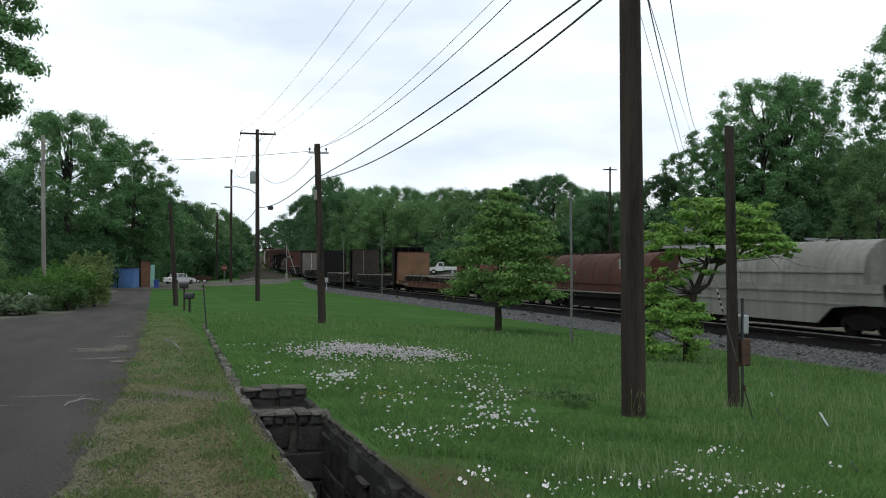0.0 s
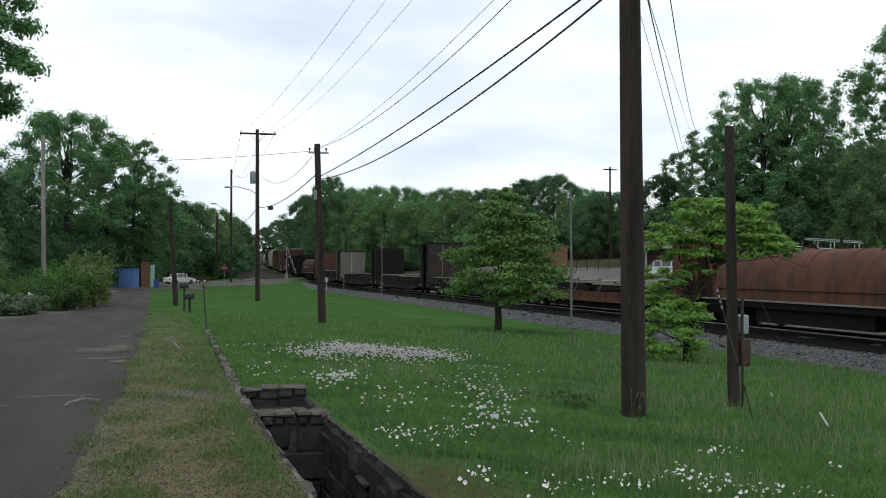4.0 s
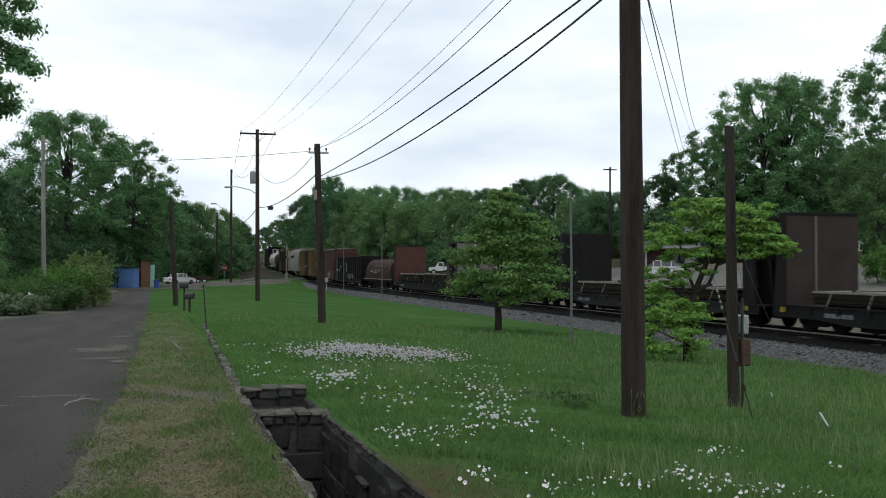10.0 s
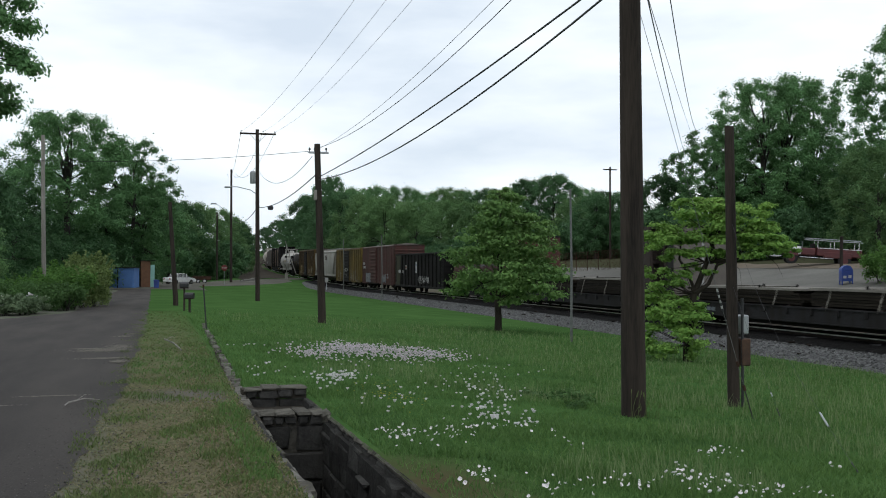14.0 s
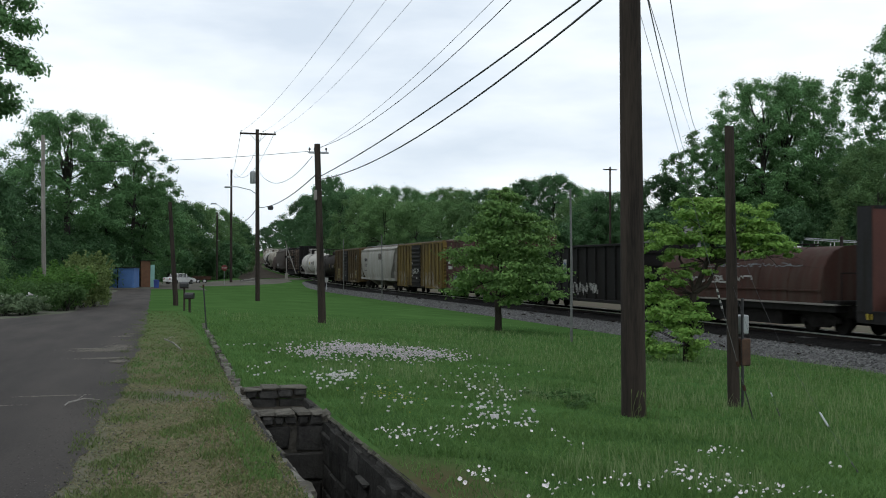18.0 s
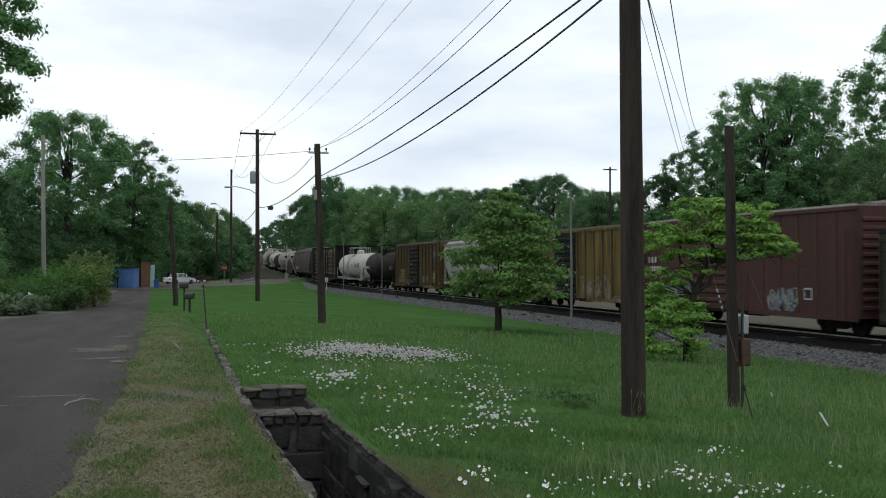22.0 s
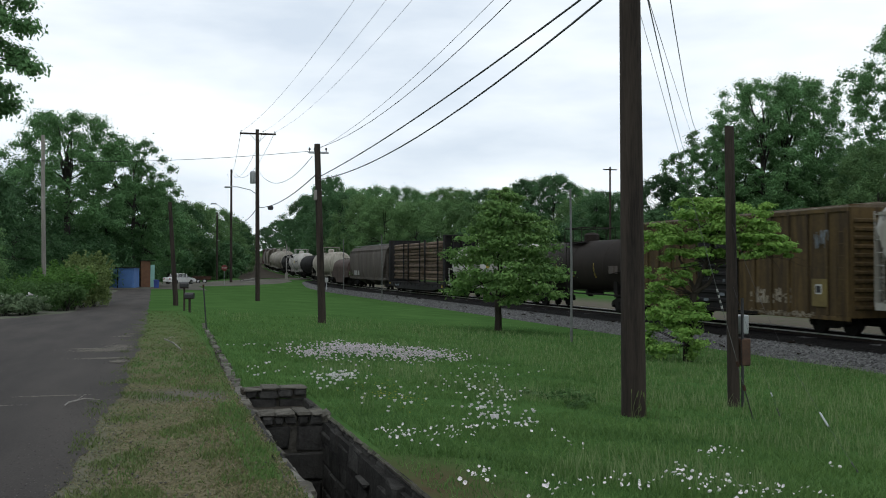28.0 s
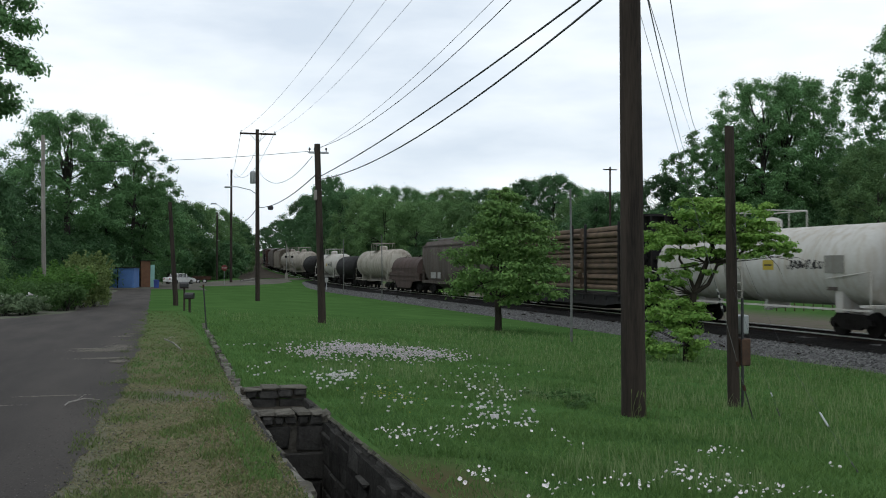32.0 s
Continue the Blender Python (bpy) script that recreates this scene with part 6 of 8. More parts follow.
def log_car(name, length, label):
    c = bulkhead_flat(name, length, M_CARDARK, M_CARDARK, M_CARDARK, 4.85, 4.85, label, load=False, inset=(0.55, 0.55))
    h = length / 2 - 0.55
    r = random.Random(4)
    for b in range(3):
        a0, a1 = -h + 1.2 + b * (2 * h - 2.4) / 3, -h + 1.2 + (b + 1) * (2 * h - 2.4) / 3
        z = 1.3
        row = 0
        while z < 4.45:
            x = -1.22 + (0.14 if row % 2 else 0)
            while x < 1.25:
                q = r.uniform(0.12, 0.17)
                m = Mesh().tube((x, a0 + r.uniform(0.1, 0.5), z + r.uniform(-0.03, 0.03)), (x + r.uniform(-0.05, 0.05), a1 - r.uniform(0.1, 0.5), z + r.uniform(-0.03, 0.03)), q, q * r.uniform(0.8, 1.0), 9)
                if x < -0.85 or x > 0.9 or z > 4.1:
                    part("log", m, M_LOG, c, smooth=True)
                x += 0.3
            z += 0.27
            row += 1
        for y in (a0 + 0.9, a1 - 0.9):
            for s in (-1, 1):
                part("stake", Mesh().box(s * 1.5 - 0.06, s * 1.5 + 0.06, y - 0.07, y + 0.07, 1.0, 4.6, 0.01), M_CARDARK, c)
    return c


consist = []


def couple(c, s0, s1):
    """Puts a car between two couplings, by their places along the track at the start."""
    consist.append((c, (s0 + s1) / 2))
    x, y, z, turn = track_at((s0 + s1) / 2)
    c.matrix_basis = pose(x, y, z, 0, 0, turn)


lead_hopper = hopper("covered_hopper", 17.3, M_TAN, "tan covered hopper with dusty ladders")
couple(lead_hopper, 10.0, 27.3)
coil_white = coil_car("coil_car", 15.5, M_COILGREY, M_COILGREY, "pale grey coil car with one long rounded hood", deep=True, top=3.3)
tag(coil_white, 5.2, 6.4, 2.0, 2.4, M_LETTERR, -1.42, 31, 4, 0.04)
bars(coil_white, 5.8, 1.22, [0.3, 0.3, 0.5], 0.16, M_LETTERD, -1.468, 0.3)
couple(coil_white, 27.3, 42.8)
coil_red = coil_car("coil_car", 15.5, M_REDOX, M_CARBLACK, "oxide red coil car with a long rounded hood", foot=1.07)
bars(coil_red, -3.2, 2.25, [0.9], 0.5, M_TAGWHITE, -1.34)
bars(coil_red, 5.9, 1.8, [0.5, 0.3], 0.12, M_LETTER, -1.43)
couple(coil_red, 42.8, 58.35)
coil_rust = coil_car("coil_car", 15.2, M_RUSTBROWN, M_CARBLACK, "rust brown coil car with a faded hood", top=3.0, foot=1.1)
bars(coil_rust, -5.0, 1.95, [0.8], 0.1, M_LETTER, -1.42)
couple(coil_rust, 58.35, 73.6)
flat_a = bulkhead_flat("bulkhead_flat_car", 22.6, M_RUSTBROWN, M_RUSTBROWN, M_PLY, 3.65, 3.7, "rusty bulkhead flat car loaded with steel plate", top=1.5, seed=1, deck=1.04, foot=0.55, inset=(1.3, 0.8), gap=1.4)
couple(flat_a, 73.6, 96.35)
flat_b = bulkhead_flat("bulkhead_flat_car", 22.9, M_CARBLACK, M_CARBLACK, M_PLYBROWN, 4.2, 4.3, "black bulkhead flat car with strapped plate stacks", top=1.56, seed=2, deck=0.96, inset=(0.95, 0.9), crown=(0.7, 0.45), gap=1.1)
part("pale_stripe", Mesh().box(-0.35, -0.27, 9.97, 9.985, 1.2, 4.2), M_PLYGREY, flat_b)
couple(flat_b, 96.35, 119.3)
flat_c = bulkhead_flat("bulkhead_flat_car", 21.1, M_CARDARK, M_CARBLACK, M_CARBLACK, 4.25, 4.2, "dark bulkhead flat car with black end boards", top=1.5, seed=3, inset=(0.95, 0.55), crown=(0.5, 0.4), gap=1.2)
couple(flat_c, 119.3, 140.4)
flat_d = bulkhead_flat("bulkhead_flat_car", 21.3, M_CARDARK, M_CARDARK, M_PLYGREY, 4.2, 4.2, "grey bulkhead flat car loaded with steel plate", top=1.62, seed=4, inset=(1.3, 0.9), crown=(0.28, 0.45), gap=0.6)
part("pale_stripe", Mesh().box(-0.15, -0.06, 9.16, 9.175, 1.2, 4.1), M_LETTER, flat_d)
couple(flat_d, 140.4, 161.75)
flat_e = bulkhead_flat("bulkhead_flat_car", 20.7, M_CARDARK, M_PLYBROWN, M_PLYRED, 4.2, 4.3, "dark flat car with a red end bulkhead", top=1.77, seed=6, inset=(0.95, 0.85), crown=(0.45, 0.8), gap=0.35)
couple(flat_e, 161.75, 182.45)
coil_a = coil_car("coil_car", 14.9, M_COILDARK, M_CARBLACK, "rusty red coil car with flaking white marks", top=3.1, foot=1.1)
tag(coil_a, -1.5, 3.2, 1.75, 2.0, M_TAGWHITE, -1.45, 8, 9, 0.07)
tag(coil_a, -4.5, 2.0, 2.35, 2.5, M_TAGGREY, -1.36, 18, 12, 0.03)
couple(coil_a, 182.45, 197.2)
gon = gondola("scrap_gondola", 18.0, M_CARBLACK, M_GONGREEN, "black high-sided gondola with sprayed marks")
for k, (a, b) in enumerate(((-1.4, -0.4), (-2.7, -1.75), (-3.9, -3.0))):
    tag(gon, a, b, 0.85, 1.5, M_TAGWHITE, -1.6, 9 + k, 5, 0.055)
bars(gon, 0.62, 1.8, [0.42], 0.95, M_LETTER, -1.6, name="white_placard")
for z in (1.92, 2.34):
    part("diamond", Mesh().slab([(0.56, z + 0.16), (0.41, z + 0.32), (0.26, z + 0.16), (0.41, z)], -1.612, -1.607), M_LETTERB, gon)
bars(gon, 4.35, 2.1, [0.42], 0.36, M_LETTER, -1.6, name="placard")
bars(gon, 4.3, 2.2, [0.32], 0.16, M_LETTERR, -1.607, name="red_mark")
lettering(gon, "1519", 5.75, 1.76, 0.36, M_LETTER, -1.606)
bars(gon, 7.1, 1.78, [0.16, 0.16, 0.16, 0.16], 0.27, M_LETTER, -1.602, 0.07)
couple(gon, 197.2, 215.2)
box_maroon = boxcar("boxcar", 16.4, M_MAROON, M_MAROON, "maroon steel boxcar with graffiti along its sill", posts=False, door_w=2.8, door_y=1.6, eave=4.36)
block_tag(box_maroon, 2.1, 5.6, 0.62, 1.72, M_TAGGREY, -1.535, 21, 6)
tag(box_maroon, 2.2, 5.5, 0.7, 1.7, M_TAGWHITE, -1.555, 22, 12, 0.05)
tag(box_maroon, -4.4, -2.6, 0.8, 1.6, M_TAGGREY, -1.535, 23, 6, 0.13)
tag(box_maroon, -4.4, -2.6, 0.8, 1.6, M_TAGWHITE, -1.54, 24, 6, 0.04)
bars(box_maroon, 7.2, 2.55, [0.18, 0.18, 0.18], 0.26, M_LETTER, -1.54, 0.14)
bars(box_maroon, 7.1, 2.15, [0.16] * 5, 0.24, M_LETTER, -1.54, 0.08)
bars(box_maroon, -4.75, 1.2, [0.46], 0.42, M_LETTER, -1.535, name="placard")
bars(box_maroon, -4.81, 1.26, [0.34], 0.3, M_LETTERD, -1.543, name="placard_mark")
couple(box_maroon, 215.2, 231.6)
box_yellow = boxcar("boxcar", 16.7, M_YELLOW, M_CARBLACK, "weathered yellow boxcar with a black door", door_w=3.0, door_y=0.5, eave=4.35, roof_material=M_ROOFRUST)
wash(box_yellow, 4.3, 7.1, 0.66, 1.95, M_TAGWASH, -1.505, 41, 22)
wash(box_yellow, 3.0, 4.2, 0.6, 1.5, M_YELLOW2, -1.505, 45, 8)
wash(box_yellow, -4.4, -1.6, 0.66, 1.9, M_TAGWASH, -1.505, 42, 24)
wash(box_yellow, -5.6, -4.5, 0.6, 1.95, M_TAGWASH, -1.505, 46, 5)
wash(box_yellow, -7.2, -5.4, 0.58, 0.95, M_TAGWASH, -1.56, 47, 14)
tag(box_yellow, -0.6, 1.6, 1.7, 2.2, M_LETTER, -1.665, 43, 8, 0.03)
for y, z, w in ((1.7, 2.6, 0.3), (0.9, 2.1, 0.14), (0.2, 1.3, 0.4), (1.6, 1.5, 0.2)):
    bars(box_yellow, y, z, [w], 0.1, M_TAGWHITE, -1.665)
couple(box_yellow, 231.7, 248.6)
hop_white = hopper("covered_hopper", 17.9, M_WHITE, "off-white covered hopper with a rusty underside", dirt=M_TAN)
lettering(hop_white, "255329", 5.9, 2.35, 0.42, M_LETTERD, -1.592)
bars(hop_white, 5.9, 2.9, [0.26, 0.26, 0.26, 0.26], 0.32, M_LETTERD, -1.6, 0.1)
bars(hop_white, 5.9, 1.9, [0.4, 0.3, 0.5], 0.07, M_LETTERD, -1.585, 0.1)
bars(hop_white, -1.2, 3.05, [0.42, 0.42, 0.42], 0.62, M_HOPGREY, -1.6, 0.1, name="emblem")
couple(hop_white, 248.6, 266.6)
box_yellow2 = boxcar("boxcar", 16.8, M_YELLOW2, M_CARBLACK, "grimy yellow boxcar with ribbed sides", door_w=3.0, door_y=0.4, eave=4.33, roof_material=M_ROOFRUST)
wash(box_yellow2, -4.6, -1.9, 1.0, 1.62, M_TAGWASH, -1.505, 51, 13)
wash(box_yellow2, -6.0, -2.0, 0.58, 0.8, M_TAGWASH, -1.56, 55, 22)
tag(box_yellow2, -6.8, -6.0, 3.0, 3.6, M_TAGGREY, -1.58, 53, 7, 0.035)
wash(box_yellow2, 2.6, 6.9, 0.6, 1.4, M_TAGWASH, -1.505, 52, 22)
bars(box_yellow2, 5.5, 0.95, [1.6], 1.15, M_FADED, -1.58, name="yellow_placard")
for k in range(3):
    bars(box_yellow2, 5.3, 1.2 + 0.28 * k, [0.3, 0.2, 0.35], 0.12, M_YELLOW2, -1.588, 0.12)
bars(box_yellow2, -5.9, 1.0, [0.85], 0.95, M_FADED, -1.58, name="yellow_placard")
bars(box_yellow2, -6.1, 1.42, [0.36], 0.34, M_LETTER, -1.588, name="placard")
bars(box_yellow2, -6.15, 1.47, [0.26], 0.24, M_LETTERD, -1.595, name="placard_mark")
for y, z, w in ((1.3, 2.5, 0.4), (0.9, 1.8, 0.18), (-0.2, 1.75, 0.12), (0.1, 1.2, 0.4), (1.3, 0.95, 0.35)):
    bars(box_yellow2, y, z, [w], 0.12, M_TAGGREY, -1.665)
couple(box_yellow2, 266.6, 283.35)
tank_black = tank("tank_car", 16.2, M_TANKBLACK, "brown-black tank car with yellow marks", dome=True, top=3.8)
lettering(tank_black, "89375", 5.2, 2.12, 0.34, M_LETTER, -1.383)
bars(tank_black, 6.2, 2.14, [0.2, 0.2, 0.2, 0.2], 0.24, M_LETTER, -1.376, 0.06)
bars(tank_black, -5.2, 2.0, [1.1], 0.4, M_HOPGREY, -1.376, name="stencil_panel")
for y in (-6.8, -3.35, -0.4, 1.87, 4.3, 7.1):
    arc = Mesh()
    for k in range(1, 5):
        p, q = (math.sin(0.22 - 0.14 * e) for e in (k, k + 1))
        u, v = (math.cos(0.22 - 0.14 * e) for e in (k, k + 1))
        arc.add([(-1.385 * u, y, 2.425 + 1.385 * p), (-1.385 * u, y + 0.05, 2.425 + 1.385 * p), (-1.385 * v, y + 0.05, 2.425 + 1.385 * q), (-1.385 * v, y, 2.425 + 1.385 * q)], [(0, 1, 2, 3)])
    part("yellow_stripe", arc, M_LETTERY, tank_black)
couple(tank_black, 283.35, 299.6)
tank_white = tank("tank_car", 16.7, M_TANKWHITE, "white tank car with a railed top platform", frame_m=M_TANKWHITE, rail_m=M_TANKWHITE, top=3.85, dia=2.85)
tag(tank_white, -5.2, -3.2, 2.25, 2.6, M_LETTERD, -1.42, 61, 15, 0.045)
bars(tank_white, -1.6, 2.25, [0.72], 0.36, M_LETTERY, -1.425, name="placard")
bars(tank_white, -1.7, 2.4, [0.52], 0.05, M_LETTERD, -1.433)
bars(tank_white, -5.35, 2.15, [1.05], 0.6, M_COILGREY, -1.425, name="stencil_panel")
bars(tank_white, -5.2, 1.55, [0.55], 0.28, M_HOPGREY, -1.2, name="stencil_panel")
bars(tank_white, 5.6, 2.1, [0.9], 0.08, M_COILGREY, -1.425)
bars(tank_white, 5.6, 1.95, [0.6], 0.06, M_COILGREY, -1.425)
part("grime_band", Mesh().path([(0, 0.4, 2.425), (0, 1.2, 2.425)], [1.427, 1.427], 32), M_COILGREY, tank_white, smooth=True)
couple(tank_white, 299.6, 316.2)
logs = log_car("log_car", 21.3, "dark bulkhead flat car stacked with brown logs")
part("bulkhead_board", Mesh().box(-1.48, 1.48, -9.62, -9.52, 3.85, 4.42), M_PLYGREY, logs, "pale weathered board across the bulkhead top")
couple(logs, 316.2, 337.3)
hop_grey = hopper("covered_hopper", 21.0, M_HOPGREY, "brown-grey covered hopper with a pale stain", top=4.55)
bars(hop_grey, 6.8, 1.4, [1.6, 0.9], 0.5, M_TAGWHITE, -1.56, 0.5, name="pale_stain")
couple(hop_grey, 337.3, 358.3)
coil_b = coil_car("coil_car", 13.0, M_DULLMAROON, M_DULLMAROON, "dull maroon coil car with a domed hood", deep=True, top=3.25)
couple(coil_b, 358.3, 371.3)
tank_cream = tank("tank_car", 17.6, M_TANKCREAM, "cream tank car with a railed platform", frame_m=M_TANKCREAM, rail_m=M_TANKCREAM, top=4.1, dia=3.0)
couple(tank_cream, 371.3, 388.8)
tank_dark = tank("tank_car", 14.7, M_CARBLACK, "plain black tank car", dome=False, top=3.6)
couple(tank_dark, 388.8, 403.5)
at = 403.5
for src, length in ((tank_white, 15.7), (tank_dark, 14.7), (tank_cream, 16.0), (tank_cream, 17.6), (lead_hopper, 17.3), (hop_grey, 20.4), (box_maroon, 16.4), (gon, 18.0), (hop_grey, 20.4), (box_maroon, 16.4), (gon, 18.0), (hop_grey, 20.4), (box_yellow, 16.7), (tank_dark, 14.7), (hop_white, 17.3), (box_maroon, 16.4), (tank_white, 16.7), (gon, 18.0), (hop_grey, 20.4), (box_yellow2, 16.8), (hop_white, 17.3)):
    couple(copy_thing(src, pose(0, 0, 0)), at, at + length)
    at += length


# ---- beyond the railway: house, vehicles, fence, mailbox ----
M_SIDING = mat("white_siding", (0.34, 0.34, 0.33), (0.24, 0.24, 0.23), 0.8, scale=1.5, fine=12, bump=0.1)
M_SHINGLE = mat("grey_shingle", (0.075, 0.075, 0.078), (0.045, 0.044, 0.045), 0.9, scale=2, fine=14)
M_GLASS = mat("dark_window_glass", (0.02, 0.025, 0.03), rough=0.08, bump=0, spec=0.8)
M_CARWHITE = mat("white_car_paint", (0.62, 0.62, 0.61), (0.52, 0.52, 0.51), 0.3, scale=2, bump=0, spec=0.6)
M_FIRERED = mat("fire_engine_red", (0.1, 0.018, 0.018), (0.06, 0.012, 0.012), 0.4, scale=2, bump=0, spec=0.5)
M_CHROME = mat("chrome", (0.6, 0.6, 0.6), rough=0.25, metal=0.9, bump=0)
M_TYRE = mat("tyre_rubber", (0.02, 0.02, 0.02), rough=0.9, bump=0.2)
M_BLUE = mat("blue_paint", (0.025, 0.06, 0.26), (0.018, 0.04, 0.17), 0.5, scale=2, bump=0.05)
M_SHEDBLUE = mat("faded_blue_panel", (0.085, 0.19, 0.42), (0.06, 0.13, 0.3), 0.7, scale=1, fine=10, bump=0.1)
M_TEAL = mat("pale_teal_panel", (0.28, 0.5, 0.44), (0.2, 0.38, 0.33), 0.7, scale=2)
M_ORANGE = mat("rusty_orange_panel", (0.2, 0.1, 0.05), (0.12, 0.06, 0.035), 0.8, scale=2)
M_TAIL = mat("red_lens", (0.3, 0.02, 0.02), rough=0.3, bump=0)


def heading(px):
    """Turn about z that lays a thing's x across the view there."""
    return -math.degrees(TURN + math.atan(px * 784 / 1840))


def stand(name, px, depth, label, category, turn=0.0, z=None, group=""):
    x, y = spot(px, depth)
    return root(name, pose(x, y, ground_z(x, y) if z is None else z, 0, 0, heading(px) + turn), label, category, group)


def wheel(parent, x, y, r, w, rim=M_CHROME):
    t = part("wheel", Mesh().tube((x, y - w / 2, r), (x, y + w / 2, r), r, n=18), M_TYRE, parent, smooth=True)
    part("rim", Mesh().tube((x, y - w / 2 - 0.012, r), (x, y + w / 2 + 0.012, r), r * 0.58, n=12), rim, t, smooth=True)


def sedan(ob, length=4.5, material=M_CARWHITE):
    """A saloon car; its front points to +x, its side to -y."""
    h = length / 2
    low = [(-h, 0.35), (-h, 0.8), (-h + 0.1, 0.92), (-h + 0.9, 0.96), (h - 1.35, 0.94), (h - 0.25, 0.8), (h, 0.62), (h, 0.33)]
    body = Mesh()
    n = len(low)
    body.add([(x, -0.87, z) for x, z in low] + [(x, 0.87, z) for x, z in low], [(i, n + i, n + (i + 1) % n, (i + 1) % n) for i in range(n)] + [tuple(range(n)), tuple(range(2 * n - 1, n - 1, -1))])
    part("body", body, material, ob)
    cab = [(-h + 0.75, 0.95), (-h + 1.3, 1.36), (-h + 1.6, 1.43), (h - 1.75, 1.42), (h - 1.0, 0.93)]
    gl = Mesh()
    m = len(cab)
    gl.add([(x, -0.8 + max(0, z - 0.95) * 0.35, z) for x, z in cab] + [(x, 0.8 - max(0, z - 0.95) * 0.35, z) for x, z in cab], [(i, m + i, m + (i + 1) % m, (i + 1) % m) for i in range(m)] + [tuple(range(m)), tuple(range(2 * m - 1, m - 1, -1))])
    part("glasshouse", gl, M_GLASS, ob)
    part("roof", Mesh().box(-h + 1.3, h - 1.75, -0.68, 0.68, 1.4, 1.47, 0.02), material, ob)
    for x in (-h + 1.2, -0.1, h - 1.6):
        part("pillar", Mesh().box(x - 0.05, x + 0.05, -0.81, -0.66, 0.94, 1.42).box(x - 0.05, x + 0.05, 0.66, 0.81, 0.94, 1.42), material, ob)
    for x in (-h + 0.85, h - 0.85):
        for y in (-0.78, 0.78):
            wheel(ob, x, y, 0.32, 0.22)
    for y in (-0.6, 0.6):
        part("tail_light", Mesh().box(-h - 0.015, -h + 0.03, y - 0.2, y + 0.2, 0.68, 0.82, 0.01), M_TAIL, ob)
        part("headlight", Mesh().box(h - 0.06, h + 0.012, y - 0.18, y + 0.18, 0.56, 0.68, 0.01), M_CHROME, ob)
    part("bumper", Mesh().box(-h - 0.05, -h + 0.05, -0.85, 0.85, 0.36, 0.56, 0.03), material, ob)
    return ob


sedan(stand("white_sedan", (318 - 784) / 784, 143, "white saloon car parked in the gravel yard", "car", 40, None, "parked cars"), 4.35)
sedan(stand("white_sedan", (1168 - 784) / 784, 90, "white saloon car parked before the house", "car", 180, None, "parked cars"), 4.3)
pk = stand("white_pickup", (780 - 784) / 784, 148, "white pickup truck parked beyond the railway", "truck", 180)
part("cab", Mesh().slab([(-0.4, 0.5), (1.7, 0.5), (1.7, 1.0), (0.75, 1.1), (0.35, 1.75), (-0.4, 1.75)], -0.9, 0.9).move(pose(0, 0, 0, 0, 0, -90)), M_CARWHITE, pk)
part("bed", Mesh().box(-2.4, -0.45, -0.92, 0.92, 0.6, 1.1, 0.03), M_CARWHITE, pk)
part("window", Mesh().box(-0.3, 0.3, -0.92, 0.92, 1.15, 1.6), M_GLASS, pk)
for x in (-1.7, 1.0):
    for y in (-0.8, 0.8):
        wheel(pk, x, y, 0.36, 0.22)

fe = stand("fire_engine", (1449 - 784) / 784, 81, "old red open-cab fire engine with ladders", "fire engine", 0, 1.66)
fe.rotation_euler = (0, radians(-4), radians(heading((1449 - 784) / 784) + 188))
part("chassis", Mesh().box(-2.9, 2.9, -0.45, 0.45, 0.5, 0.72, 0.03), M_BLACK, fe)
part("hose_body", Mesh().box(-2.95, 0.35, -1.0, 1.0, 0.72, 1.38, 0.06), M_FIRERED, fe)
part("locker", Mesh().box(-2.2, -0.2, -1.04, 1.04, 0.62, 1.05, 0.03), M_FIRERED, fe)
part("cab", Mesh().box(0.4, 1.45, -0.92, 0.92, 0.72, 1.3, 0.08), M_FIRERED, fe)
part("windscreen", Mesh().box(1.38, 1.43, -0.85, 0.85, 1.3, 1.8, 0.01), M_GLASS, fe)
part("seat", Mesh().box(0.45, 0.65, -0.8, 0.8, 1.1, 1.65, 0.05), M_BLACK, fe)
part("hood", Mesh().slab([(-0.5, 0.8), (0.5, 0.8), (0.42, 1.25), (0.2, 1.4), (-0.2, 1.4), (-0.42, 1.25)], 1.45, 3.0), M_CARWHITE, fe, "white painted bonnet")
part("grille", Mesh().box(3.0, 3.08, -0.42, 0.42, 0.78, 1.25, 0.02), M_CHROME, fe)
part("bumper", Mesh().box(3.75, 3.9, -1.0, 1.0, 0.45, 0.72, 0.03), M_CHROME, fe)
for y in (-0.5, 0.5):
    part("bumper_beam", Mesh().box(2.9, 3.8, y - 0.06, y + 0.06, 0.5, 0.62), M_CHROME, fe)
part("siren", Mesh().tube((3.2, -0.3, 0.75), (3.55, -0.3, 0.8), 0.14, 0.09, 10), M_CHROME, fe)
part("bell", Mesh().path([(3.3, 0.3, 0.65), (3.3, 0.3, 0.7), (3.3, 0.3, 0.9), (3.3, 0.3, 0.95)], [0.16, 0.14, 0.08, 0.03], 10), M_CHROME, fe)
part("side_trim", Mesh().box(-2.9, 0.3, -1.03, -1.0, 1.3, 1.36).box(-2.9, 0.3, 1.0, 1.03, 1.3, 1.36), M_CHROME, fe)
part("running_board", Mesh().box(-0.9, 1.6, -1.02, 1.02, 0.52, 0.6, 0.02), M_CHROME, fe)
